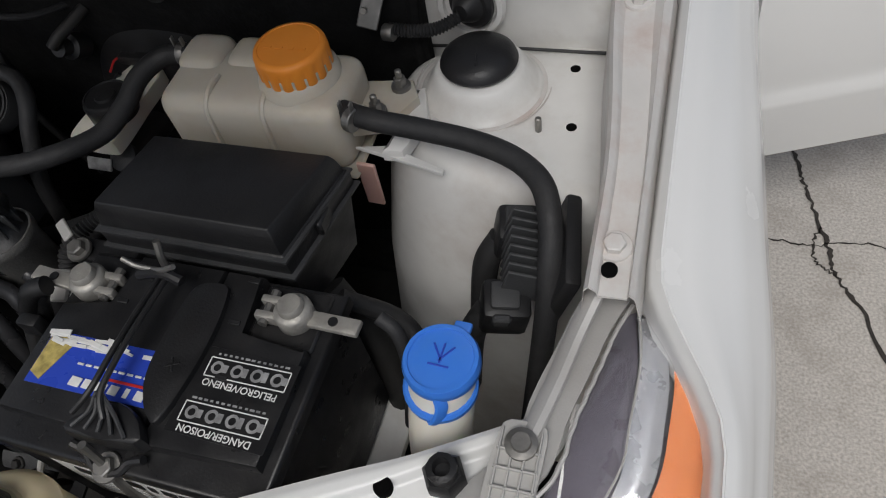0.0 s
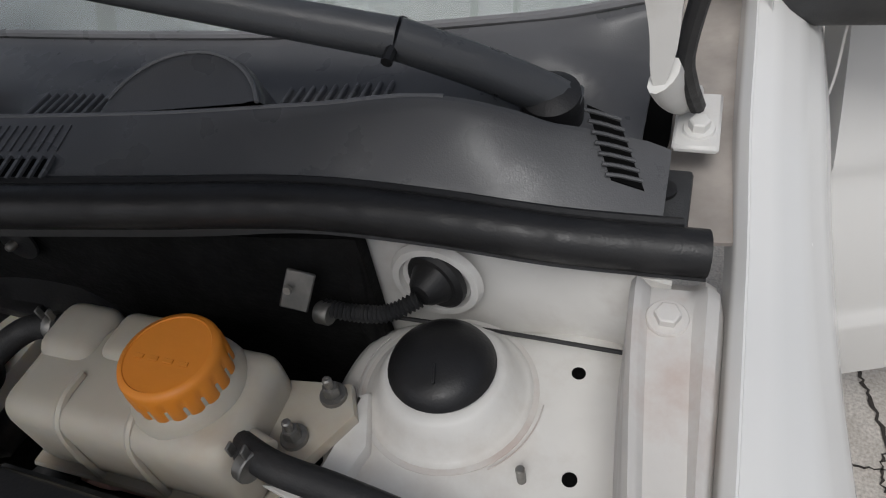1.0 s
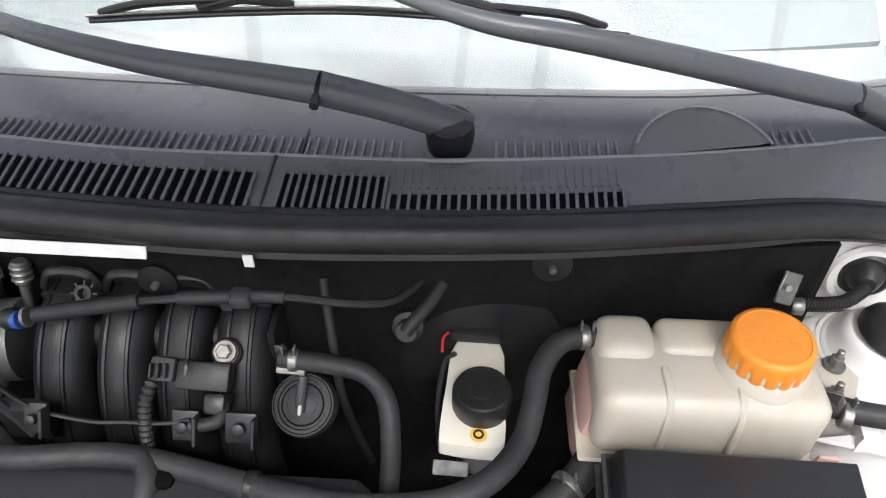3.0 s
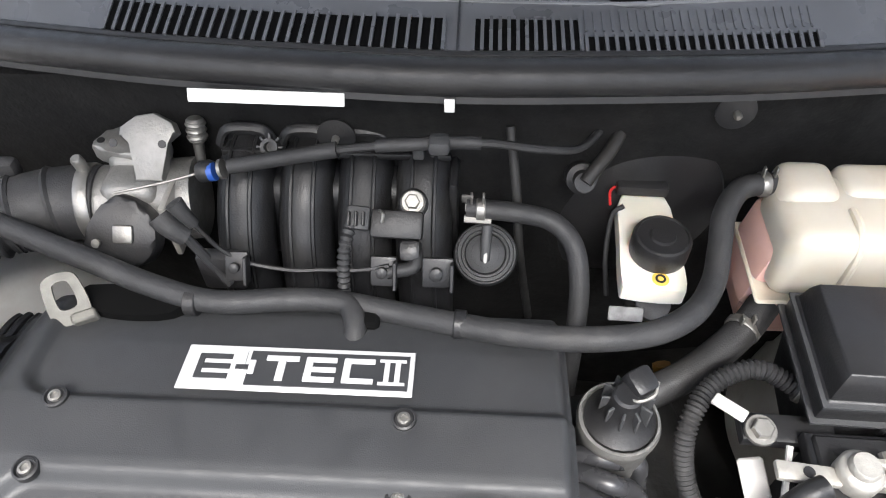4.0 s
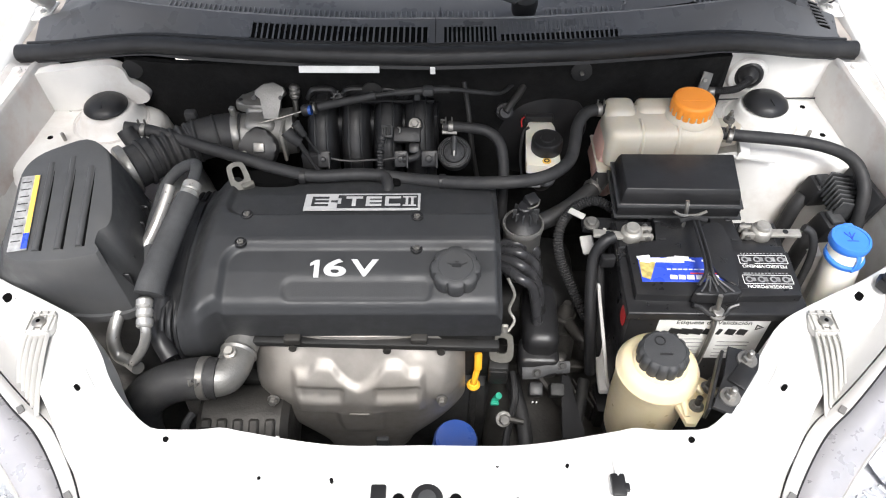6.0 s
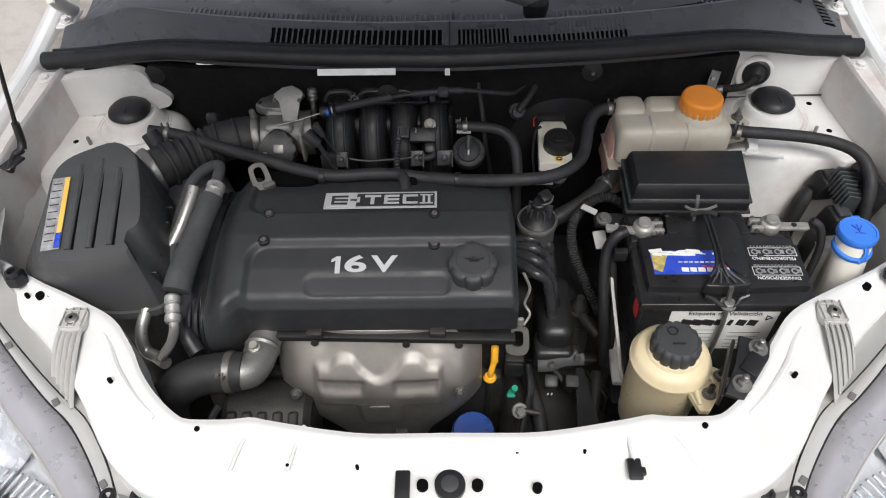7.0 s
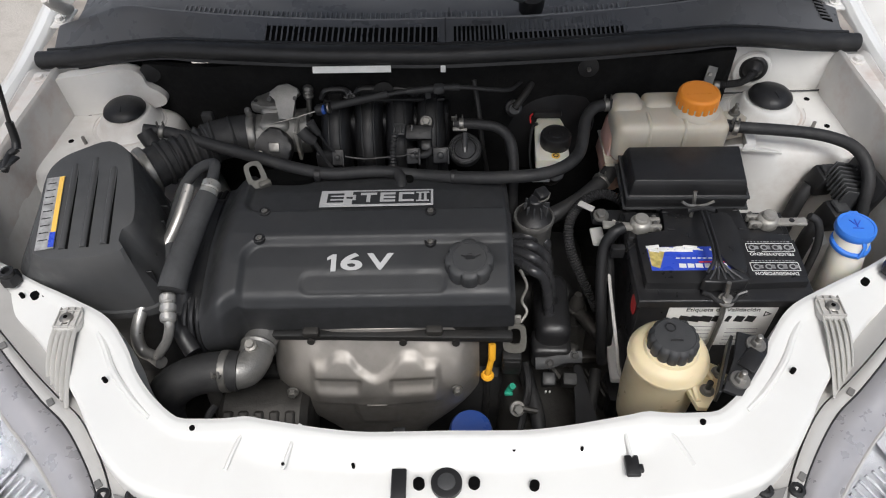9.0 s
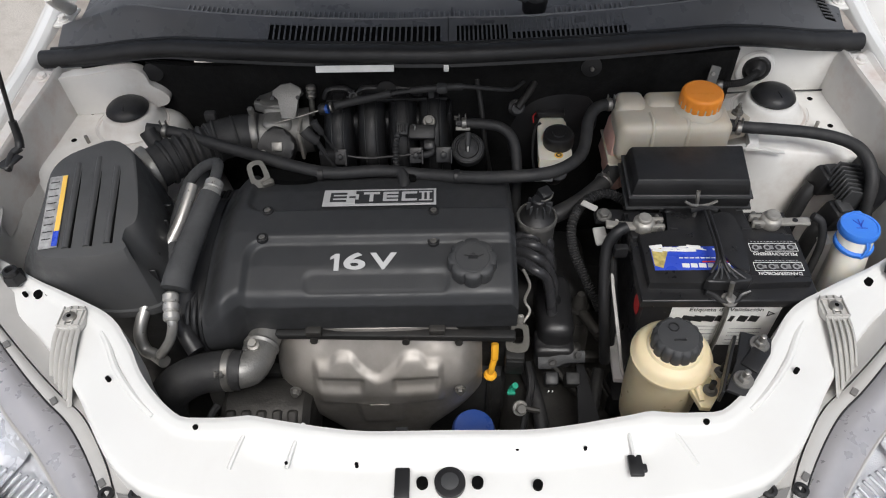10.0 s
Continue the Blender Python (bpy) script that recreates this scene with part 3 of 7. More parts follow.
    for t0 in (0.02, 0.5):
        part("split_line", tube([face(0.004, t0) + Vector((0, 0, 0.0005)), face(0.004, t0 + 0.48) + Vector((0, 0, 0.0005))], 0.0012, 4, 1), LBLACK, body)
    part("split_line", rbox((0.010, 1.105, 0.9115), (0.0022, 0.110, 0.004), 0), LBLACK, body)
    # louvres at the driver's end

    def slope(x, y):
        p0, p1 = face(x, 0.0), face(x, 1.0)
        k = (y - p0.y) / (p1.y - p0.y)
        return p0.z + (p1.z - p0.z) * k
    # near-black sheet paints the shade between the louvres
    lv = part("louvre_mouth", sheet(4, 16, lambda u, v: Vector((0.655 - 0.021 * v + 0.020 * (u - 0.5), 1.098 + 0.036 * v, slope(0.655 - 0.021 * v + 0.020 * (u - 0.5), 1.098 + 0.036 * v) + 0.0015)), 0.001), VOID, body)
    for i in range(7):
        v = (i + 0.5) / 7
        xc, y = 0.655 - 0.021 * v, 1.098 + 0.036 * v
        part("louvre", tube([(xc - 0.012, y - 0.002, slope(xc - 0.012, y) + 0.002), (xc - 0.003, y, slope(xc, y) + 0.004), (xc + 0.010, y + 0.002, slope(xc + 0.010, y) + 0.003)], 0.0014, 6, 4), COWL, lv)
    part("end_plate", rbox((0.676, 1.116, 0.866), (0.034, 0.056, 0.006), 0.004), GREYBLK, root)
    part("end_clip", lathe([(0.009, 0), (0.009, 0.003), (0.004, 0.004)], (0.675, 1.120, 0.869), seg=16), BLACK, root)
    # rubber bonnet seal along the front lip
    pts = []
    for i in range(34):
        x = -0.706 + 1.412 * i / 33
        pts.append((x, seal_y(x), seal_z(x)))
    part("bonnet_seal", tube(pts, 0.0150, 14, 4, flat=0.9), SEAL, root, "black rubber bonnet seal", 60)
    part("seal_ridge", tube([(-0.69 + 1.38 * i / 40, seal_y(-0.69 + 1.38 * i / 40) + 0.0135, seal_z(-0.69 + 1.38 * i / 40) + 0.0095) for i in range(41)], 0.0042, 8, 2), SEAL, root)
    part("seal_lip", sheet(80, 4, lambda u, v: Vector((-0.705 + 1.412 * u, seal_y(-0.705 + 1.412 * u) - 0.008 - 0.004 * v, seal_z(-0.705 + 1.412 * u) - 0.006 - (0.010 - 0.004 * ease(0.40, 0.47, abs(-0.705 + 1.412 * u))) * v)), 0.003, (0, 1, 0)), SEAL, root)
    part("sticker", rbox((-0.143, 0.951, 0.9125), (0.123, 0.002, 0.0105), 0.0005, 1, pose(0, 0, 0, -30, 0.5)), LWHITE, root, "plain white paper strip")
    part("tab", rbox((0.000, 0.945, 0.914), (0.008, 0.002, 0.012), 0.0005, 1), LWHITE, root)


cowl()


def windscreen():
    root = thing("windscreen", (0, 1.3, 1.0), "green-tinted laminated windscreen with black border", "windscreen")

    def pos(x, v, lift=0.0):
        a = abs(x)
        gy, gz = sill(a)
        y = gy + 0.004 + v * (0.95 - 0.10 * a)
        z = gz - 0.002 + v * (0.56 + 0.05 * a) + lift
        return Vector((x, y, z))
    g = part("pane", sheet(40, 30, lambda u, v: pos((-0.66 + 1.32 * u) * (1 - 0.10 * v), v), 0.005), GLASS, root)
    g.visible_shadow = False
    part("border", sheet(60, 6, lambda u, v: pos(-0.655 + 1.31 * u, 0.056 * v * (1 - 0.15 * math.cos(u * 6.28)), -0.007), 0.001), FRIT, root, "black ceramic border greyed for its sky reflection")
    # black trim drawn mid-grey, with its sheen put into the colour
    part("edge_trim", tube([pos(-0.645 + 1.29 * i / 24, 0.0, 0.004) for i in range(25)], 0.0040, 8, 3), TRIMGREY, root)
    d = thing("dashboard", (0, 1.6, 0.95), "pale grey plastic dashboard top behind the glass", "dashboard")
    part("top", sheet(20, 10, lambda u, v: pos(-0.60 + 1.20 * u, 0.075 + 0.40 * v, -0.030 - 0.02 * v), 0.01), DASH, d)
    # dark grey wall added behind, in place of the dim cabin
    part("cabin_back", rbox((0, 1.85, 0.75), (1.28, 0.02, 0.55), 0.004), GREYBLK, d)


windscreen()


def wiper(points, joint, blade, name_label):
    root = thing("wiper", points[0], name_label, "wiper", "windscreen wipers")
    p0, p1 = Vector(points[0]), Vector(points[1])
    d = (p1 - p0)
    part("spindle_cap", lathe([(0.020, -0.022), (0.0215, -0.004), (0.020, 0.007), (0.012, 0.011), (0.001, 0.012)], p0, (0, -0.25, 1), 24), BLACK, root)
    arm = tube([p0 - d.normalized() * 0.016 + Vector((0, 0, 0.002)), p0 + Vector((0, 0, 0.003)), p0 + d * 0.45 + Vector((0, 0, 0.004)), p1], (0.0150, 0.0140), 14, 6, flat=0.85)
    part("arm_root", arm, WIPER, root, angle=60)
    part("joint_pin", tube([p1 + Vector((0, -0.022, -0.004)), p1 + Vector((0, 0.016, 0.004))], 0.004, 8), BLACK, root)
    part("arm", tube(points[1:], (0.0140, 0.0050), 12, 8, flat=0.75), WIPER, root, angle=60)
    B = spline(blade, 10)
    n = len(B) - 1
    b = part("blade", tube([p + Vector((0, 0, -0.004)) for p in B[::4]], 0.0042, 8, 3, flat=0.6), BLACK, root)
    part("spline_strip", tube([p + Vector((0, -0.004, 0.001)) for p in B[::4]], 0.0016, 6, 3), STEEL, b)
    up = Vector((0, -0.010, 0.016))

    def yoke(a, c, rise, r):
        P = [B[int(n * (a + (c - a) * k / 4))] + up * rise * (0.15, 0.9, 1.0, 0.9, 0.15)[k] for k in range(5)]
        return tube(P, r, 8, 5, flat=1.5)
    part("main_yoke", yoke(0.22, 0.78, 1.3, 0.0050), BLACK, b)
    for a, c in ((0.03, 0.38), (0.62, 0.97)):
        part("end_yoke", yoke(a, c, 0.7, 0.0036), BLACK, b)
    part("centre_clip", rbox(B[n // 2] + up * 1.3, (0.045, 0.014, 0.012), 0.003, 2, pose(0, 0, 0, 30)), BLACK, b)


WIPER = mat("satin_wiper_paint", (0.062, 0.065, 0.070), 0.36, vary=0.1, grain=0.15, gscale=700)


# ---- bonnet, hinges, door ----
def bonnet():
    root = thing("bonnet", (0, 1.06, 1.10), "white bonnet raised on its prop rod", "bonnet", shift=(-0.0, -0.014, -0.008), size=(0.985, 1.0, 1.0))

    def f(u, v):
        x = -0.66 + 1.32 * u
        e = ease(0.565, 0.66, abs(x))
        y = 1.06 - 0.74 * v + 0.03 * e * (1 - v)
        z = 1.13 + 0.62 * v + 0.03 * math.sin(v * 3.14) - 0.055 * e * (1 - v) - 0.015 * e
        return Vector((x * (1 - 0.06 * v), y, z))
    part("skin", sheet(40, 30, f, 0.006, (0, 0.6, 0.75)), WHITE, root)
    # unseen dark sheet added under the skin to cut light bounced into the bay
    part("bounce_blocker", sheet(30, 20, lambda u, v: f(0.10 + 0.80 * u, 0.06 + 0.86 * v) + Vector((0, -0.012, -0.016)), 0.008, (0, 0.6, 0.75)), FELT, root, "unseen black felt sheet added to cut bounced light")
    for s in (1, -1):
        # flat tapered hinge arm from the scuttle to the bonnet corner
        dx = 0.0
        up = Matrix(((1, 0, 0, dx), (0, 0, 1, 1.127), (0, 1, 0, 0), (0, 0, 0, 1)))
        arm = smooth_outline([(s * 0.661, 1.080), (s * 0.680, 1.084), (s * 0.697, 1.078), (s * 0.696, 1.056), (s * 0.692, 1.036), (s * 0.687, 1.018), (s * 0.686, 0.985), (s * 0.679, 0.957), (s * 0.673, 0.968), (s * 0.671, 0.992), (s * 0.667, 1.014), (s * 0.659, 1.038)], 3)
        h = part("hinge_arm", prism(arm, 0, 0.013, 0.004, 2, None, up), BAYWHITE, root, "white painted steel bonnet hinge")
        part("hinge_link", tube([(s * 0.680 + dx, 1.131, 0.966), (s * 0.684 + dx, 1.150, 0.945), (s * 0.690 + dx, 1.180, 0.918), (s * 0.695 + dx, 1.205, 0.899)], 0.012, 12, 5, flat=0.55), BAYWHITE, h)
        for x, z in ((0.682, 1.069), (0.673, 1.039)):
            part("hinge_bolt", hexbolt((s * x + dx, 1.126, z), (0, -1, 0.1), 0.0064, 0.011, 1.35), BAYWHITE, h)
        part("hinge_foot", rbox((s * 0.702 + dx, 1.190, 0.892), (0.030, 0.062, 0.006), 0.002, 1), BAYWHITE, h)
        part("foot_bolt", hexbolt((s * 0.703 + dx, 1.177, 0.895), (0, -0.1, 1), 0.0070, 0.010, 1.5), BAYWHITE, h)
        part("corner_flange", prism([(s * 0.600, 0.022), (s * 0.640, 0.004), (s * 0.657, -0.004), (s * 0.662, 0.012), (s * 0.664, 0.10), (s * 0.62, 0.13), (s * 0.54, 0.07)], 0, 0.012, 0.004, 2, None, Matrix.Translation((0, 1.10, 1.045)) @ pose(0, 0, 0, 118)), BAYWHITE, root)
        part("flange_hole", lathe([(0.008, 0), (0.008, 0.002)], (s * 0.635, 1.083, 1.065), (0, -0.88, -0.47), 16), LBLACK, root)
    part("washer_hose", tube([(0.700, 1.19, 0.905), (0.693, 1.155, 0.947), (0.690, 1.150, 0.970), (0.696, 1.150, 1.011), (0.702, 1.150, 1.037), (0.703, 1.14, 1.075), (0.70, 1.10, 1.13)], 0.0058, 8), RUBBER, root)


bonnet()

prop = thing("prop_rod", (-0.664, 0.8046, 0.846), "thin black bonnet prop rod with rubber grip", "prop rod")
part("foot_plate", rbox((-0.6657, 0.81925, 0.8490), (0.022, 0.034, 0.005), 0.002, 1, pose(0, 0, 0, 0, 0, -24)), BLACK, prop)
part("foot", tube([(-0.664, 0.8046, 0.846), (-0.6674, 0.8339, 0.85), (-0.6566, 0.8425, 0.856)], 0.0060, 10), BLACK, prop)
part("grip", tube([(-0.6566, 0.8425, 0.856), (-0.656, 0.8508, 0.868), (-0.6543, 0.8564, 0.896)], (0.0070, 0.0060), 10), BLACK, prop)
part("rod", tube([(-0.6543, 0.8564, 0.896), (-0.6473, 0.8591, 0.93), (-0.6368, 0.8577, 0.97), (-0.6106, 0.8597, 1.081), (-0.5493, 0.8642, 1.34)], 0.0033, 8), DEEP, prop)


def door():
    ax, ay = 0.835, 1.398
    dx, dy = 0.928, 0.372
    root = thing("front_door", (ax, ay, 0.3), "white front car door standing wide open", "door")

    def f(u, v):
        z = 0.27 + 0.62 * v
        bulge = -0.025 * math.sin(min(1, v * 1.1) * 3.0) + 0.07 * v * v
        bulge += 0.008 * ease(0.22, 0.25, v) - 0.006 * ease(0.60, 0.64, v)
        d = u * 1.0
        return Vector((ax + dx * d - dy * bulge, ay + dy * d + dx * bulge, z))
    part("skin", sheet(30, 50, f, 0.05, (-dy, dx, 0)), WHITE, root)
    m = part("mirror", rbox((0.840, 1.375, 0.925), (0.22, 0.10, 0.13), 0.035, 4, pose(0, 0, 0, 0, 5, 12)), GREYBLK, root, "black plastic wing mirror")
    part("mirror_foot", rbox((0.765, 1.415, 0.895), (0.09, 0.05, 0.05), 0.016, 3, pose(0, 0, 0, 0, 10, 20)), BLACK, m)
    part("mirror_wire", tube([(0.80, 1.355, 0.90), (0.797, 1.352, 0.86), (0.80, 1.36, 0.80), (0.795, 1.37, 0.74)], 0.0012, 6), LWHITE, m)


door()


# ---- front end ----
def radiator_support():
    root = thing("radiator_support", (0, 0.33, 0.81), "white painted upper radiator support panel with holes", "body panel", shift=(0, 0, -0.024))
    half_rear = [(0.700, 0.706), (0.651, 0.680), (0.587, 0.643), (0.545, 0.621), (0.498, 0.595), (0.463, 0.575), (0.441, 0.557), (0.421, 0.532), (0.407, 0.513), (0.390, 0.485), (0.370, 0.460), (0.350, 0.440), (0.322, 0.4185), (0.300, 0.4155), (0.262, 0.4155), (0.238, 0.4180), (0.215, 0.4135), (0.150, 0.402), (0.100, 0.396), (0.050, 0.3955)]
    half_front = [(0.660, 0.622), (0.621, 0.598), (0.578, 0.572), (0.540, 0.538), (0.500, 0.497), (0.458, 0.447), (0.435, 0.414), (0.405, 0.376), (0.367, 0.344), (0.333, 0.329), (0.280, 0.316), (0.200, 0.309), (0.100, 0.306)]
    rear = half_rear + [(0.0, 0.396)] + [(-x, y) for x, y in reversed(half_rear)]
    front = [(-x, y) for x, y in half_front] + [(0.0, 0.305)] + list(reversed(half_front))
    A = [Vector((x, y, 0)) for x, y in rear]
    B = [Vector((x, y, 0)) for x, y in reversed(front)]

    def along(P, t):
        L = [0.0]
        for a, b in zip(P, P[1:]):
            L.append(L[-1] + (b - a).length)
        s = t * L[-1]
        i = max(j for j in range(len(P) - 1) if L[j] <= s + 1e-9)
        f = (s - L[i]) / (L[i + 1] - L[i])
        n = len(P)
        a, b, c, d = P[max(0, i - 1)], P[i], P[i + 1], P[min(n - 1, i + 2)]
        return 0.5 * ((2 * b) + (c - a) * f + (2 * a - 5 * b + 4 * c - d) * f * f + (3 * b - a - 3 * c + d) * f ** 3)

    def f(u, v):
        a, b = along(A, u), along(B, u)
        w = (v - 0.14) / 0.72
        if v < 0.14:
            p = a.copy()
            z = 0.815 - 0.05 * (1 - v / 0.14)
            p += (a - b).normalized() * 0.004 * (1 - v / 0.14)
        elif v > 0.86:
            p = b + (b - a).normalized() * 0.008 * (v - 0.86) / 0.14
            z = 0.800 - 0.06 * (v - 0.86) / 0.14
        else:
            p = a.lerp(b, w)
            z = 0.815 - 0.015 * w
        # rounded rear lip, shallow pressings
        z += 0.003 * ease(0.14, 0.20, v) * (1 - ease(0.26, 0.34, v))
        z -= 0.004 * ease(0.14, 0.10, v) + 0.006 * ease(0.80, 0.90, v)
        x = p.x
        z += 0.010 * (ease(0.20, 0.27, abs(x)) - 1) * ease(0.1, 0.5, w)
        z -= 0.012 * ease(0.46, 0.60, abs(x))
        return Vector((p.x, p.y, z))
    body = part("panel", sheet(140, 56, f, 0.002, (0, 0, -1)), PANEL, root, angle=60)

    def hole(x, y, r, z=0.8085, name="hole"):
        part(name, lathe([(r, -0.004), (r, 0.0035)], (x, y, z), seg=22), VOID, body)

    for x, y, r, z in ((-0.0305, 0.337, 0.0065, 0.804), (0.0315, 0.337, 0.0065, 0.804), (0.0985, 0.334, 0.0055, 0.803), (-0.186, 0.360, 0.0020, 0.806), (-0.106, 0.359, 0.0020, 0.804),
                       (0.078, 0.374, 0.0020, 0.806), (0.156, 0.375, 0.0020, 0.806), (-0.298, 0.402, 0.0032, 0.8145), (0.298, 0.402, 0.0036, 0.8145), (-0.426, 0.472, 0.0028, 0.812),
                       (0.426, 0.472, 0.0030, 0.812), (-0.575, 0.617, 0.0065, 0.801), (-0.560, 0.616, 0.004, 0.801), (-0.595, 0.618, 0.003, 0.801), (0.574, 0.618, 0.0065, 0.801), (0.559, 0.617, 0.004, 0.801)):
        hole(x, y, r, z)
    part("latch_hole", lathe([(0.0175, -0.004), (0.0175, 0.003), (0.015, 0.0035)], (0.0005, 0.337, 0.804), seg=28), LBLACK, body)
    part("latch_plug", lathe([(0.010, 0), (0.010, 0.004), (0.007, 0.005)], (0.0005, 0.337, 0.8055), seg=24), GREYBLK, body)
    part("slot", rbox((-0.053, 0.336, 0.805), (0.017, 0.036, 0.006), 0.002), LBLACK, body)
    part("slot", rbox((0.210, 0.354, 0.806), (0.016, 0.025, 0.006), 0.002), LBLACK, body)
    part("slot", rbox((0.218, 0.351, 0.806), (0.008, 0.010, 0.006), 0.002), LBLACK, body)
    for x0, x1 in ((-0.235, -0.252), (-0.172, -0.186), (0.205, 0.212), (0.250, 0.280)):
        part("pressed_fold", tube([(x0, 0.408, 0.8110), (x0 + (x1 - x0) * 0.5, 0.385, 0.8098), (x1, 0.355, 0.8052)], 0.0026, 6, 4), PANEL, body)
    for s in (-1, 1):
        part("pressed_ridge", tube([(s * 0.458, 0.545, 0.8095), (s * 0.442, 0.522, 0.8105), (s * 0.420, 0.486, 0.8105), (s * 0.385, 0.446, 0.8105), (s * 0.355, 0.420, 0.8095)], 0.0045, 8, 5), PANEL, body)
    for s, y in ((-1, 0.640), (1, 0.631)):
        buf = thing("bonnet_buffer", (s * 0.614, y, 0.788), "black hexagonal rubber bonnet buffer", "buffer", "bonnet buffers")
        part("base", lathe([(0.0145, -0.006), (0.0145, 0.006), (0.012, 0.009)], (s * 0.614, y, 0.788), seg=6), BLACK, buf)
        part("post", lathe([(0.010, 0.008), (0.010, 0.016), (0.006, 0.017), (0.005, 0.010)], (s * 0.614, y, 0.788), seg=14), BLACK, buf)


radiator_support()


def lamp_bracket(s):
    root = thing("lamp_bracket", (s * 0.538, 0.53, 0.80), "grey ribbed plastic headlamp mounting bracket with star screw", "bracket", "headlamp brackets", shift=(-s * 0.038, 0.016, -0.013), size=(0.92, 0.92, 1.0))
    part("plate", prism(smooth_outline([(s * 0.523, 0.530), (s * 0.521, 0.556), (s * 0.528, 0.567), (s * 0.548, 0.569), (s * 0.556, 0.558), (s * 0.555, 0.530)], 3), 0.800, 0.809, 0.001), LGREYP, root)
    for k in range(4):
        part("grid_rib", rbox((s * (0.5245 + 0.010 * k), 0.548, 0.8105), (0.0016, 0.036, 0.004), 0.0004, 1), LGREYP, root)
    for y in (0.532, 0.560):
        part("grid_rib", rbox((s * 0.539, y, 0.8105), (0.034, 0.0016, 0.004), 0.0004, 1), LGREYP, root)
    sc = part("screw", lathe([(0.0095, 0), (0.0095, 0.003), (0.006, 0.005)], (s * 0.541, 0.547, 0.809), seg=16), STEEL, root)
    part("screw_socket", lathe([(0.0032, 0), (0.0032, 0.0006)], (s * 0.541, 0.547, 0.814), seg=6), VOID, sc)

    def web(u, v):
        x0, x1 = 0.524 + 0.030 * u, 0.513 + 0.044 * u
        y0, y1 = 0.531, 0.423 + 0.050 * u
        return Vector((s * (x0 + (x1 - x0) * v), y0 + (y1 - y0) * v, 0.806 - 0.032 * v ** 1.8 - 0.002))
    part("web", sheet(8, 10, web, 0.0015), LGREYP, root)
    for k in range(5):
        u = k / 4
        P = [web(u, j / 5) + Vector((0, 0, 0.0028)) for j in range(6)]
        part("rib", tube(P, 0.0014, 6, 3, flat=2.2), LGREYP, root)


LGREYP = mat("pale_grey_plastic", (0.44, 0.43, 0.41), 0.5, vary=0.08, grain=0.2, dirt=0.3, dcol=(0.3, 0.28, 0.25))


lamp_bracket(1)
lamp_bracket(-1)


def headlamp(s):
    root = thing("headlamp", (s * 0.6, 0.45, 0.70), "clear headlamp with silver reflector and amber indicator", "headlamp", "headlamps")
    inner = [(0.716, 0.768, 0.806), (0.706, 0.745, 0.803), (0.698, 0.715, 0.801), (0.688, 0.680, 0.798), (0.676, 0.635, 0.790), (0.620, 0.575, 0.772), (0.552, 0.512, 0.760), (0.500, 0.468, 0.755), (0.455, 0.432, 0.750), (0.404, 0.360, 0.742), (0.375, 0.290, 0.735)]
    outer = [(0.721, 0.770, 0.806), (0.742, 0.757, 0.801), (0.762, 0.730, 0.799), (0.774, 0.695, 0.796), (0.779, 0.645, 0.786), (0.765, 0.575, 0.755), (0.728, 0.480, 0.712), (0.672, 0.390, 0.680), (0.605, 0.315, 0.655), (0.525, 0.250, 0.635), (0.455, 0.190, 0.620)]
    I, O = spline(inner, 6), spline(outer, 6)
    n = len(I) - 1

    def f(u, v, sink=0.0):
        k = u * n
        i = min(int(k), n - 1)
        a, b = I[i].lerp(I[i + 1], k - i), O[i].lerp(O[i + 1], k - i)
        p = a.lerp(b, v)
        p.z += 0.014 * math.sin(v * math.pi) ** 0.8 * ease(0, 0.2, u) + 0.012 * math.sin(v * math.pi) * ease(0.4, 0.6, u) - sink
        return Vector((s * p.x, p.y, p.z))
    lens = part("lens", sheet(60, 18, f, 0.003), LENS, root, "clear scuffed lens")
    lens.visible_shadow = False
    part("reflector", sheet(50, 14, lambda u, v: f(u, v, 0.018 + 0.010 * math.sin(v * 3.14))), LAMPGREY, root)
    # tip: chamber with shade put into its colour, bright strip, amber indicator
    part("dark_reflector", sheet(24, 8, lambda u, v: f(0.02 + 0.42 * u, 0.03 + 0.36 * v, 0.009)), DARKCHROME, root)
    part("bright_strip", sheet(24, 6, lambda u, v: f(0.05 + 0.40 * u, 0.40 + (0.34 - 0.17 * u) * v, 0.006 + 0.004 * math.sin(v * 3.14))), CHROME, root)
    part("indicator", sheet(20, 8, lambda u, v: f(0.13 + 0.36 * u, 0.76 - 0.20 * u + (0.225 + 0.20 * u) * v, 0.004)), AMBER, root, "amber indicator reflector")
    part("lens_line", tube([f(0.02 + 0.05 * j, 0.42 - 0.004 * j, -0.001) for j in range(9)], 0.0008, 5, 3), LGREYP, root)
    part("lens_rim", tube([f(0.02 + 0.06 * j, 0.985, 0.0) for j in range(16)], 0.0024, 6, 3), GREYBLK, root)
    part("glue_edge", tube([f(0.01 + 0.02 * j, 0.01 + 0.012 * (j % 2), -0.001) for j in range(21)], 0.0016, 6, 2), PALE, root)
    # pale moulded shell between the panel and the clear lens
    shell = part("shell", sheet(40, 12, lambda u, v: f(0.42 + 0.58 * u, (0.09 + 0.25 * v) * ease(-0.05, 0.25, u), -0.001 - 0.007 * math.sin(v * 3.14))), BEZEL, root, "satin grey moulded lamp bezel", 60)
    part("shell_rim", sheet(40, 4, lambda u, v: f(0.42 + 0.58 * u, 0.085 * v * ease(-0.05, 0.25, u), -0.005 - 0.002 * math.sin(v * 3.14)), 0.004), PALE, shell, "pale lamp housing rim")
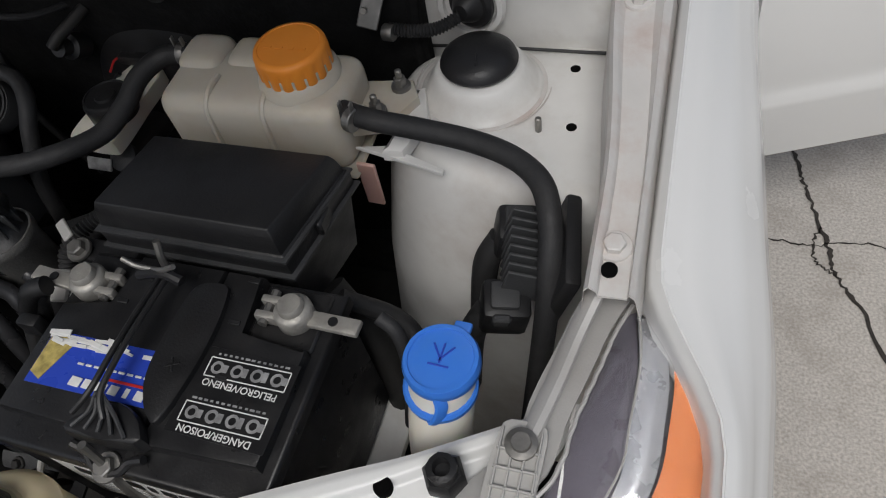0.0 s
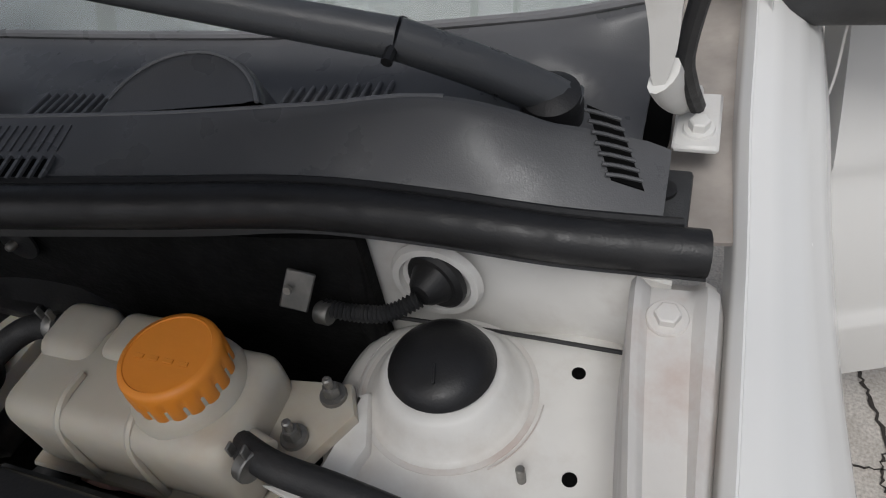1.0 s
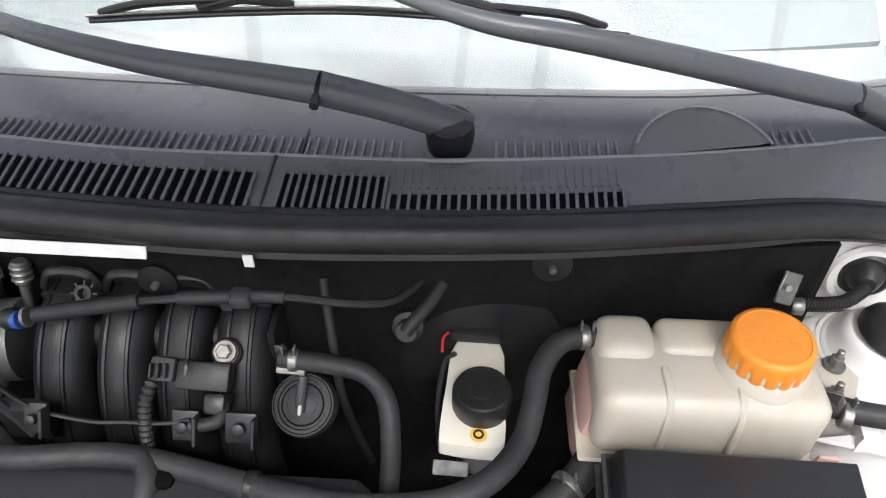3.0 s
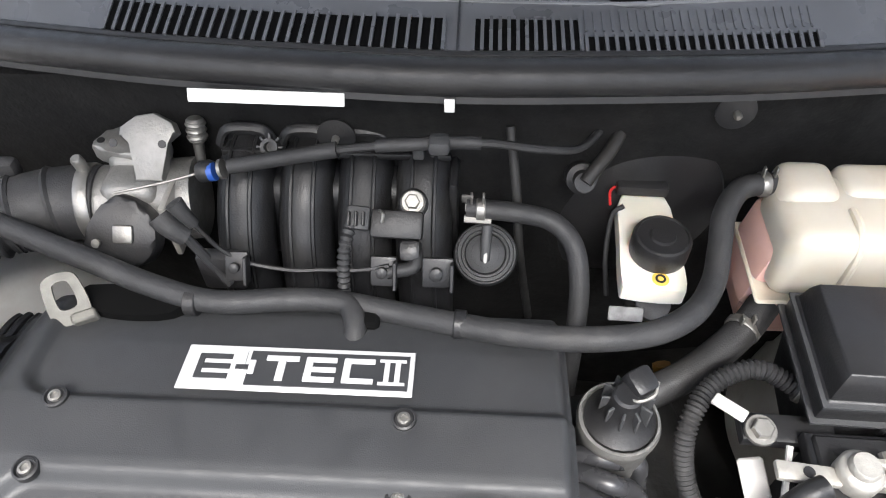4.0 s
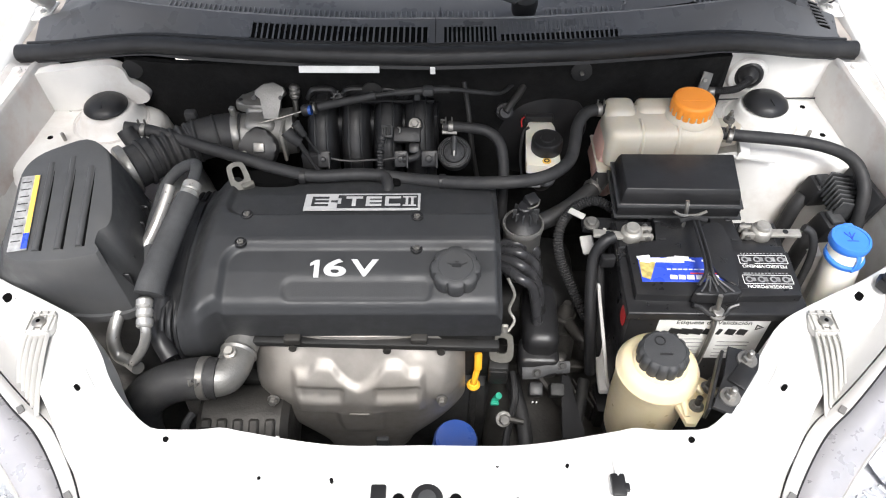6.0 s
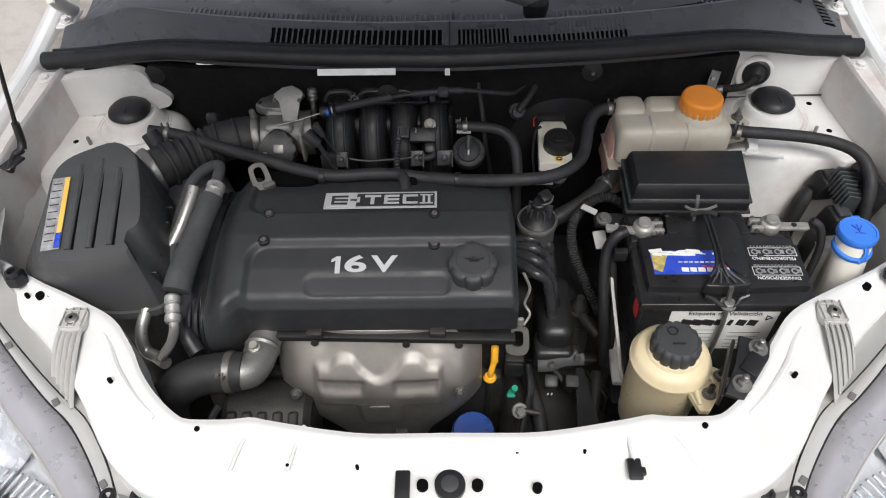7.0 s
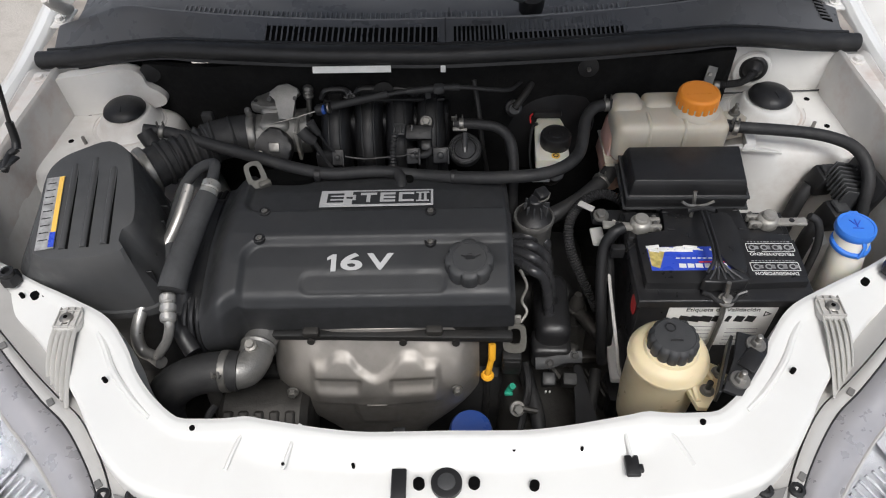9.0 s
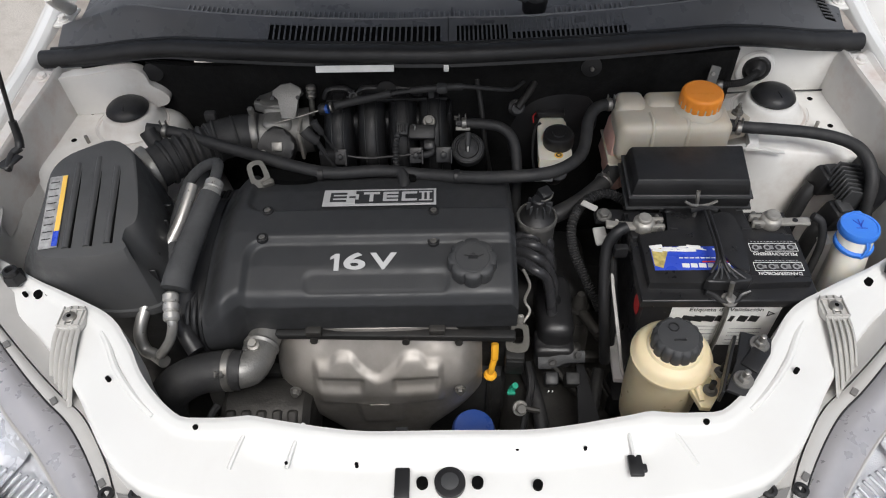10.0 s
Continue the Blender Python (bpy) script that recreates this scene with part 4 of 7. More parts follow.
    part("shell_seam", tube([f(0.44 + 0.046 * j, 0.092 * ease(0.40, 0.55, 0.44 + 0.046 * j), -0.0035) for j in range(13)], 0.0013, 6, 3), LBLACK, shell)
    part("bezel_edge", tube([f(0.46 + 0.044 * j, 0.345, -0.001) for j in range(13)], 0.0022, 6, 3), PALE, shell)
    for u in (0.56, 0.72, 0.90):
        part("shell_clip", rbox(f(u, 0.055, -0.0075), (0.008, 0.011, 0.004), 0.001, 1, pose(0, 0, 0, 0, 0, -s * 40)), MIDGREY, shell)
    part("bright_reflector", sheet(30, 8, lambda u, v: f(0.48 + 0.30 * u, 0.36 + 0.26 * v, 0.006 + 0.010 * math.sin(v * 3.14) * (1 + 0.3 * math.sin(u * 22)))), CHROME, root, "bright faceted reflector", 20)
    for k in range(40):
        u = 0.54 + 0.0112 * k
        part("flute", tube([f(u, 0.60 - 0.22 * ease(0.72, 0.86, u) + 0.07 * j, 0.006) for j in range(6)], 0.0022, 6, 3), LAMPGREY, root)
    um = part("upper_mount", prism(smooth_outline([(s * 0.643, 0.608), (s * 0.644, 0.660), (s * 0.651, 0.670), (s * 0.669, 0.670), (s * 0.675, 0.660), (s * 0.669, 0.608)], 3), 0.797, 0.806, 0.001), LGREYP, root)
    for k in range(4):
        part("mount_rib", rbox((s * (0.647 + 0.0082 * k), 0.636, 0.8075), (0.0014, 0.056, 0.004), 0.0004, 1), LGREYP, um)
        part("mount_rib", rbox((s * 0.659, 0.614 + 0.012 * k, 0.8075), (0.028, 0.0014, 0.004), 0.0004, 1), LGREYP, um)
    part("mount_screw", lathe([(0.0105, 0), (0.0105, 0.003), (0.0065, 0.004), (0.006, 0.007)], (s * 0.660, 0.654, 0.808), seg=18), STEEL, um)

    # arm and shelf reaching up to the rail
    def shelf(u, v):
        p = I[min(int(u * n * 0.999), n)]
        w = 0.026 + 0.026 * ease(0.35, 0.6, u)
        return Vector((s * (p.x - 0.003 - w * v), p.y + 0.016 * v, p.z + 0.004 - 0.008 * v - 0.020 * v * ease(0.35, 0.6, u)))
    part("shelf", sheet(50, 4, shelf, 0.003), PALE, root)
    part("arm_tab", tube([(s * 0.697, 0.784, 0.836), (s * 0.691, 0.764, 0.826), (s * 0.681, 0.734, 0.812), (s * 0.672, 0.696, 0.806), (s * 0.661, 0.658, 0.801), (s * 0.646, 0.620, 0.792)], 0.0085, 8, 5, flat=0.6), PALE, root)


PALE = mat("pale_lamp_plastic", (0.40, 0.392, 0.38), 0.45, vary=0.06, grain=0.15, dirt=0.35, dcol=(0.32, 0.29, 0.26))


headlamp(1)
headlamp(-1)

bumper = thing("front_bumper", (0, 0.2, 0.5), "white bumper top with dark grey grille trim", "bumper")
part("grille_trim", sheet(60, 6, lambda u, v: Vector((-0.445 + 0.89 * u, 0.300 - 0.08 * v + 0.062 * (abs(u - 0.5) * 2) ** 2.6, 0.744 - 0.02 * v)), 0.008), MIDGREY, bumper)
part("skin", sheet(60, 10, lambda u, v: Vector((-0.80 + 1.6 * u, 0.19 - 0.10 * math.sin(v * 1.6) + 0.42 * (abs(u - 0.5) * 2) ** 2.6, 0.725 - 0.45 * v)), 0.004, (0, 1, 0)), WHITE, bumper)
for x, y in ((-0.402, 0.341), (-0.366, 0.341), (0.401, 0.339), (0.365, 0.339)):
    part("trim_clip", lathe([(0.009, 0), (0.009, 0.004), (0.005, 0.005), (0.004, 0.002)], (x, y, 0.745), seg=20), BLACK, bumper)

# ---- engine ----
def round_in(x, y, x0, x1, y0, y1, r, w):
    """1 inside a rounded oblong, falling to 0 over w."""
    qx, qy = max(x0 + r - x, x - (x1 - r), 0), max(y0 + r - y, y - (y1 - r), 0)
    return 1 - ease(-w, 0, math.hypot(qx, qy) - r)


def engine_cover():
    root = thing("engine_cover", (-0.12, 0.72, 0.76), "matt dark grey moulded plastic engine cover", "engine cover")
    x0, x1 = -0.346, 0.097

    def crown(y):
        """The raised level of the cover from front to rear."""
        P = ((0.595, 0.779), (0.615, 0.790), (0.650, 0.801), (0.700, 0.810), (0.745, 0.8105), (0.800, 0.803), (0.835, 0.794), (0.850, 0.786))
        for (a, za), (b, zb) in zip(P, P[1:]):
            if y <= b:
                return za + (zb - za) * max(0.0, (y - a) / (b - a))
        return P[-1][1]

    def f(u, v):
        # u across the car, v from the front foot over the top to the rear foot
        x = x0 + (x1 - x0) * u
        y = 0.600 + 0.246 * min(1.0, max(0.0, (v - 0.2) / 0.65))
        top = crown(y)
        top -= 0.009 * round_in(x, y, -0.291, 0.40, 0.40, 0.6935, 0.034, 0.011)
        top -= 0.009 * round_in(x, y, -0.304, 0.40, 0.7415, 0.95, 0.030, 0.010)
        top -= 0.0024 * round_in(x, y, -0.206, 0.004, 0.606, 0.645, 0.016, 0.008)
        top -= 0.014 * (1 - ease(0, 0.013, x1 - x)) ** 2
        top -= 0.030 * (1 - ease(0, 0.050, x - x0)) ** 2
        top -= 0.012 * (1 - ease(0.600, 0.612, y)) ** 2
        left = 1 - ease(-0.315, -0.286, x)
        low = 0.702 - 0.040 * left
        if v < 0.2:
            k = v / 0.2
            z = low + (top - low) * k
            y = 0.606 - 0.006 * k - left * (0.020 * math.sin(k * 2.6) + 0.008)
        elif v > 0.85:
            z = low + (top - low) * (1 - v) / 0.15
        else:
            z = top
            y -= left * 0.018 * (1 - ease(0.600, 0.650, y))
        return Vector((x, y, z))
    body = part("shell", sheet(190, 170, f, 0.0), COVER, root, angle=70)
    for sx in (0.0, 1.0):
        end = bmesh.new()
        P = [f(sx, j / 80) for j in range(81)]
        end.faces.new([end.verts.new(p + Vector((0.0005 - 0.001 * sx, 0, 0))) for p in P])
        part("end_wall", end, COVER, body)
    # black seams and the timing cover beyond the end
    for o, r in ((0.0035, 0.0030), (0.0125, 0.0042), (0.0220, 0.0036)):
        part("seam", tube([f(0.0, 0.02 + 0.83 * j / 30) + Vector((-o, 0, -0.0035 - 0.15 * o)) for j in range(31)], r, 8, 2), LBLACK, root)
    part("timing_cover", prism(smooth_outline([(0.575, 0.50), (0.578, 0.66), (0.590, 0.735), (0.640, 0.768), (0.740, 0.780), (0.815, 0.768), (0.838, 0.70), (0.838, 0.50)], 4), 0.0, 0.026, 0.006, 2, None, Matrix.Translation((x0 - 0.002, 0, 0)) @ Matrix(((0, 0, -1, 0), (1, 0, 0, 0), (0, 1, 0, 0), (0, 0, 0, 1)))), BLACK, root)
    # near-black blocks laid in for the shade of two notches
    part("hose_notch", rbox((-0.064, 0.838, 0.788), (0.028, 0.030, 0.012), 0.003, 1), VOID, body)
    part("bracket_notch", prism(smooth_outline([(-0.290, 0.850), (-0.285, 0.830), (-0.255, 0.822), (-0.215, 0.826), (-0.205, 0.850)], 3), 0.775, 0.7965, 0.0), VOID, body)
    # screws in their wells
    for x, y in ((-0.266, 0.690), (-0.021, 0.685), (-0.266, 0.741), (-0.021, 0.736)):
        z = f((x - x0) / (x1 - x0), 0.2 + 0.65 * (y - 0.600) / 0.246).z + 0.0015
        s = part("screw", lathe([(0.0085, -0.004), (0.0085, 0.0012), (0.007, 0.0018), (0.0062, 0.0)], (x, y, z), (0, -0.05, 1), 20), LBLACK, root)
        part("socket_head", lathe([(0.0045, 0), (0.0045, 0.0022), (0.0028, 0.0026), (0.0026, 0.001)], (x, y, z), (0, -0.05, 1), 14), STEEL, s)
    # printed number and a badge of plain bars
    m = Matrix.Translation((-0.1229, 0.6531, 0.7945)) @ pose(0, 0, 0, 13, 0, -0.3) @ Matrix.Diagonal((1.50, 0.98, 1, 1))
    left = -0.0290
    for word, wide in (("1", 0.0085), ("6", 0.0205), ("V", 0.0250)):
        if word == "1":
            one = prism([(0.0036, -0.0137), (0.0089, -0.0137), (0.0089, 0.0137), (0.0046, 0.0137), (-0.0006, 0.0088), (-0.0006, 0.0046), (0.0036, 0.0071)], -0.0005, 0.0005)
        else:
            one = lettering(word, 0.0365, Matrix(), 0.0005, 0.0009, 1.0)
        xs = [v.co.x for v in one.verts]
        s = wide / (max(xs) - min(xs))
        one.transform(m @ Matrix.Translation((left - min(xs) * s, 0, 0)) @ Matrix.Diagonal((s, 1, 1, 1)))
        part("number", one, PRINT, root, "white block lettering")
        left += wide + 0.0042
    bm_ = Matrix.Translation((-0.1034, 0.7764, 0.8010)) @ pose(0, 0, 0, -7, 0, 0.2) @ Matrix.Diagonal((0.941, 1.041, 1, 1))

    def bar(x, y, w, h, material, nm="bar", lift=0.0):
        part(nm, rbox((0, 0, 0), (w, h, 0.0012), 0.0003, 1, bm_ @ Matrix.Translation((x, y, lift))), material, badge)
    badge = part("badge", rbox((0, 0, 0), (0.182, 0.0385, 0.0016), 0.0006, 1, bm_), PRINT, root, "white framed badge")
    bar(0.024, 0, 0.126, 0.030, COVER, "field", 0.0009)
    bar(-0.064, 0, 0.044, 0.030, PRINT, "field", 0.0009)
    for x in (-0.066,):
        for k in (-1, 0, 1):
            bar(x, k * 0.0085, 0.026, 0.0048, COVER, "bar", 0.0014)
        bar(x - 0.011, 0, 0.005, 0.021, COVER, "bar", 0.0015)
    bar(-0.041, 0, 0.016, 0.0042, COVER, "bar", 0.0014)
    bar(-0.036, 0, 0.005, 0.012, PRINT, "bar", 0.0019)
    bar(-0.013, 0.0085, 0.026, 0.0048, PRINT, "bar", 0.0016)
    bar(-0.013, -0.002, 0.0062, 0.018, PRINT, "bar", 0.0017)
    for k in (-1, 0, 1):
        bar(0.018, k * 0.0085, 0.024, 0.0045, PRINT, "bar", 0.0016)
    bar(0.0085, 0, 0.0058, 0.021, PRINT, "bar", 0.0017)
    for k in (-1, 1):
        bar(0.048, k * 0.0085, 0.024, 0.0045, PRINT, "bar", 0.0016)
    bar(0.0385, 0, 0.0058, 0.021, PRINT, "bar", 0.0017)
    for k in (-1, 1):
        bar(0.074, k * 0.0098, 0.021, 0.0026, PRINT, "bar", 0.0016)
        bar(0.074 + k * 0.0042, 0, 0.0042, 0.022, PRINT, "bar", 0.0017)


engine_cover()


def oil_cap():
    c = (0.0335, 0.648, 0.782)
    d = (0, -0.16, 1)
    root = thing("oil_filler_cap", c, "dark grey plastic oil filler cap with eight grip lobes", "cap", size=0.93)
    lobes = bmesh.new()
    seg = 96

    def loop(r, lobe, h):
        mm = axis_m(c, d)
        return [mm @ Vector(((r + lobe * (2 * abs(math.cos(4 * a)) ** 0.45 - 1)) * math.cos(a), (r + lobe * (2 * abs(math.cos(4 * a)) ** 0.45 - 1)) * math.sin(a), h)) for a in (2 * math.pi * i / seg for i in range(seg))]
    part("collar", lathe([(0.030, -0.012), (0.030, 0.004)], c, d, 36), LBLACK, root)
    part("grip", rings([loop(0.0335, 0.0022, 0.004), loop(0.0345, 0.0024, 0.010), loop(0.0345, 0.0024, 0.028), loop(0.0325, 0.0020, 0.0325), loop(0.026, 0.0004, 0.0335)], lobes), GREYBLK, root, angle=60)
    part("face", lathe([(0.0265, 0.0325), (0.0245, 0.0348), (0.001, 0.0355)], c, d, 40), GREYBLK, root)
    mm = axis_m(c, d)
    sy = bmesh.new()
    rbox((0, 0, 0), (0.014, 0.0065, 0.001), 0.0003, 1, mm @ pose(0.001, -0.001, 0.0360), sy)
    rbox((0, 0, 0), (0.012, 0.0020, 0.001), 0.0003, 1, mm @ pose(0.011, 0.001, 0.0360, 0, 0, 28), sy)
    rbox((0, 0, 0), (0.007, 0.0020, 0.001), 0.0003, 1, mm @ pose(-0.009, 0.002, 0.0360, 0, 0, -20), sy)
    rbox((0, 0, 0), (0.006, 0.0018, 0.001), 0.0003, 1, mm @ pose(0.001, 0.005, 0.0360), sy)
    part("symbol", sy, LBLACK, root, "moulded oil can mark")


oil_cap()


def engine_block():
    root = thing("engine_block", (-0.12, 0.68, 0.3), "grimy dark engine block and gearbox casting", "engine", shift=(0.0011, 0.0331, -0.0050), turn=-1.7, size=0.968)
    part("cylinder_head", rbox((-0.13, 0.675, 0.655), (0.46, 0.19, 0.12), 0.01), DEEP, root)
    part("block", rbox((-0.13, 0.68, 0.42), (0.45, 0.24, 0.36), 0.02), DEEP, root)
    part("head_lip", rbox((-0.12, 0.566, 0.709), (0.45, 0.016, 0.012), 0.003), DEEP, root)
    for i, x in enumerate((-0.20, -0.06, 0.02)):
        part("lip_stud", lathe([(0.006, 0), (0.006, 0.012)], (x, 0.566, 0.702), (0, -1, 0.2), 8), CASTDARK, root)
    g = part("gearbox", rbox((0.20, 0.62, 0.40), (0.22, 0.36, 0.20), 0.05, 4), CASTDARK, root)
    post = part("selector_post", lathe([(0.026, 0.48), (0.024, 0.555), (0.017, 0.565), (0.016, 0.600), (0.013, 0.605), (0.013, 0.635), (0.010, 0.640), (0.006, 0.655)], (0.222, 0.690, 0), (0, 0, 1), 20), CASTDARK, g)
    for z in (0.585, 0.618):
        part("post_ring", lathe([(0.017, 0), (0.0185, 0.003), (0.017, 0.006)], (0.222, 0.690, z), (0, 0, 1), 20), CASTDARK, post)
    part("selector_lever", tube([(0.224, 0.688, 0.612), (0.230, 0.672, 0.618), (0.242, 0.652, 0.618), (0.252, 0.640, 0.612)], 0.0105, 10), CASTDARK, g)
    part("lever_ball", lathe([(0.006, -0.012), (0.0105, -0.005), (0.0105, 0.004), (0.006, 0.010)], (0.253, 0.638, 0.612), (0.4, -0.4, 1), 14), CASTDARK, g)
    part("rear_gearbox", rbox((0.17, 0.80, 0.50), (0.16, 0.18, 0.24), 0.04, 3), DEEP, root)
    part("cable_eye", lathe([(0.016, 0), (0.017, 0.006), (0.012, 0.008), (0.007, 0.008), (0.006, 0.003)], (0.274, 0.645, 0.560), (-0.2, -0.5, 1), 22), BLACK, root)
    part("casting_lug", lathe([(0.010, 0), (0.010, 0.05), (0.007, 0.052)], (0.217, 0.642, 0.52), (0, 0, 1), 12), CASTDARK, root)
    part("lug_block", rbox((0.243, 0.632, 0.556), (0.032, 0.018, 0.018), 0.004, 2), CASTDARK, root, "rust-brown casting lug")
    for k in range(5):
        part("casting_fin", rbox((0.236 + 0.011 * k, 0.60 - 0.008 * k, 0.52), (0.004, 0.05, 0.05), 0.001, 1, pose(0, 0, 0, 0, 0, 20)), CASTDARK, root)
    part("bellhousing_rib", tube([(0.150, 0.66, 0.56), (0.200, 0.60, 0.53), (0.250, 0.56, 0.49), (0.27, 0.50, 0.44)], 0.008, 8), CASTDARK, root)
    for x, y, z, sx, sy, sz in ((0.15, 0.47, 0.49, 0.05, 0.05, 0.06), (0.21, 0.44, 0.47, 0.06, 0.06, 0.05), (0.29, 0.58, 0.52, 0.04, 0.06, 0.06)):
        part("connector_block", rbox((x, y, z), (sx, sy, sz), 0.008, 2), BLACK, root)
    # added dark tray closes the bay, in place of the shaded ground
    under = thing("undertray", (0, 0.7, 0.27), "grimy black undertray added to close the bay below the engine", "undertray", shift=(0.0012, 0.0360, -0.0066), turn=-1.4, size=0.973)
    part("tray", rbox((0, 0.68, 0.275), (1.36, 0.82, 0.01), 0.003), DEEP, under)
    part("crossmember", rbox((0, 0.335, 0.50), (0.80, 0.03, 0.46), 0.008), DEEP, under, "black radiator fan shroud")
    part("rear_crossmember", rbox((0, 1.08, 0.40), (1.2, 0.03, 0.30), 0.008), DEEP, under)


engine_block()


def heat_shield():
    root = thing("heat_shield", (-0.10, 0.52, 0.62), "pressed steel exhaust manifold heat shield with brown tarnish", "heat shield", shift=(-0.008, 0.036, -0.012))
    cx, w = -0.099, 0.155

    def f(u, v):
        a, t = u * 2 - 1, v
        z = 0.714 - 0.250 * t
        W = 0.90 + 0.10 * ease(0.0, 0.16, t)
        W *= 1 - 0.50 * ease(0.46, 1.02, t) ** 1.1
        x = cx + a * w * W
        y = 0.572 - 0.055 * ease(-0.05, 0.36, t) - 0.006 * math.sin(t * 3.14)
        y += 0.034 * abs(a) ** 6 + 0.008 * abs(a) ** 2
        # domes round the bolts
        y -= 0.005 * math.exp(-((abs(a) - 0.80) / 0.13) ** 2 - ((t - 0.27) / 0.17) ** 2)
        # brow that dips in the middle, raised field with two windows, step below
        brow = 0.185 - 0.045 * math.exp(-((abs(a) - 0.32) / 0.12) ** 4) + 0.060 * math.exp(-(a / 0.14) ** 2)
        field = 1 - ease(0.56, 0.64, abs(a))
        y -= 0.0055 * ease(brow - 0.030, brow + 0.020, t) * (1 - ease(0.415, 0.450, t)) * field
        y -= 0.0055 * ease(0.40, 0.46, t) * (1 - ease(0.640, 0.675, t)) * (1 - ease(0.18, 0.25, abs(a)))
        window = ease(0.245, 0.185, abs(abs(a) - 0.36) + 0.22 * (t - 0.25)) * ease(0.235, 0.262, t) * (1 - ease(0.285, 0.345, t))
        y += 0.006 * window
        y += 0.004 * math.exp(-((abs(a) - 0.55) / 0.10) ** 2 - ((t - 0.07) / 0.05) ** 2)
        return Vector((x, y, z))
    body = part("shell", sheet(170, 110, f, 0.0015, (0, 1, 0)), SHIELD, root, angle=70)
    part("crease", rbox((cx, 0.5005, 0.6145), (0.030, 0.003, 0.0022), 0.001, 1), SHIELD, body)
    for x in (-0.221, 0.022):
        part("shield_bolt", hexbolt((x, 0.509, 0.643), (0, -1, 0.25), 0.0058, 0.010), STEEL, root)
    for x in (-0.19, -0.01):
        part("tab", rbox((x, 0.566, 0.714), (0.024, 0.016, 0.012), 0.003), CASTDARK, root)
    part("bracket_strip", rbox((-0.072, 0.505, 0.505), (0.020, 0.008, 0.050), 0.002), GREYBLK, body, "dark grey strip bracket")
    part("lower_flange", rbox((-0.10, 0.50, 0.468), (0.12, 0.02, 0.03), 0.006), CASTDARK, root)


heat_shield()


def manifold():
    root = thing("intake_manifold", (-0.10, 0.93, 0.80), "black plastic intake manifold with four ribbed runners", "intake manifold", shift=(0.0052, 0.0121, -0.0129), turn=0.2, size=0.982)
    mids = ((-0.1885, 0.0265), (-0.133, 0.0252), (-0.080, 0.0252), (-0.0265, 0.0265))
    for x, w in mids:
        pts = [(x, 0.996, 0.76), (x, 0.996, 0.795), (x, 0.986, 0.823), (x, 0.966, 0.832), (x, 0.942, 0.820), (x, 0.920, 0.797), (x + 0.001, 0.903, 0.768), (x + 0.002, 0.893, 0.735), (x + 0.003, 0.888, 0.69)]
        r = part("runner", tube(pts, w * 0.97, 18, 8), MANIF, root, angle=60)
        L = spline(pts[1:8], 6)
        for o in (-0.0100, 0.0100):
            rise = math.sqrt((w * 0.97) ** 2 - o * o) + 0.0004
            P = []
            for i in range(len(L)):
                t = (L[min(i + 1, len(L) - 1)] - L[max(i - 1, 0)]).normalized()
                P.append(L[i] + Vector((o, t.z * rise, -t.y * rise)))
            part("runner_rib", tube(P, 0.0021, 6, 1), MANIF, r)
        # arched lip of the upper shell
        part("flange_arch", tube([(x - w * 0.98, 0.972, 0.848), (x - w * 0.72, 0.974, 0.862), (x - w * 0.35, 0.975, 0.866), (x + w * 0.35, 0.975, 0.866), (x + w * 0.72, 0.974, 0.862), (x + w * 0.98, 0.972, 0.848)], 0.0032, 8, 4, flat=1.6), MANIF, root)
        part("flange_web", rbox((x, 0.978, 0.848), (w * 1.5, 0.004, 0.026), 0.001, 1), MANIF, root)
    part("plenum", rbox((-0.105, 0.965, 0.78), (0.215, 0.06, 0.10), 0.02, 3), MANIF, root)
    part("flange_bar", rbox((-0.105, 0.958, 0.853), (0.205, 0.006, 0.007), 0.002), MANIF, root)
    boss = part("boss", lathe([(0.0075, -0.006), (0.0075, 0.008), (0.0045, 0.008), (0.0045, 0.0)], (-0.159, 0.950, 0.866), (0, -0.75, 0.66), 16), GREYBLK, root)
    for k in range(8):
        a = k * math.pi / 4
        part("boss_fin", rbox((0, 0, 0), (0.0045, 0.0022, 0.010), 0.0004, 1, axis_m((-0.159, 0.950, 0.866), (0, -0.75, 0.66)) @ pose(0.0095 * math.cos(a), 0.0095 * math.sin(a), 0.001, 0, 0, k * 45)), GREYBLK, boss)
    part("end_plate", rbox((0.000, 0.955, 0.800), (0.008, 0.05, 0.09), 0.004, 2), MANIF, root)
    part("bolt_pad", lathe([(0.013, -0.02), (0.013, 0.0), (0.011, 0.002)], (-0.034, 0.915, 0.838), (0, -0.6, 0.8), 18), MANIF, root)
    part("cover_bolt", hexbolt((-0.034, 0.914, 0.840), (0, -0.6, 0.8), 0.0066, 0.008, 1.5), STEEL, root, "bright hexagon bolt")
    sens = part("pressure_sensor", rbox((-0.046, 0.893, 0.834), (0.044, 0.024, 0.018), 0.003, 2, pose(0, 0, 0, 40, 3)), BLACK, root)
    part("sensor_socket", rbox((-0.034, 0.878, 0.818), (0.018, 0.018, 0.026), 0.004, 2, pose(0, 0, 0, 40)), BLACK, sens)
    part("sensor_plug", rbox((-0.078, 0.892, 0.842), (0.020, 0.020, 0.014), 0.003, 2, pose(0, 0, 0, 40, 6)), GREYBLK, sens)
    for k in range(3):
        part("plug_rib", rbox((-0.084 + 0.006 * k, 0.884, 0.850), (0.0025, 0.012, 0.006), 0.0008, 1, pose(0, 0, 0, 40)), BLACK, sens)
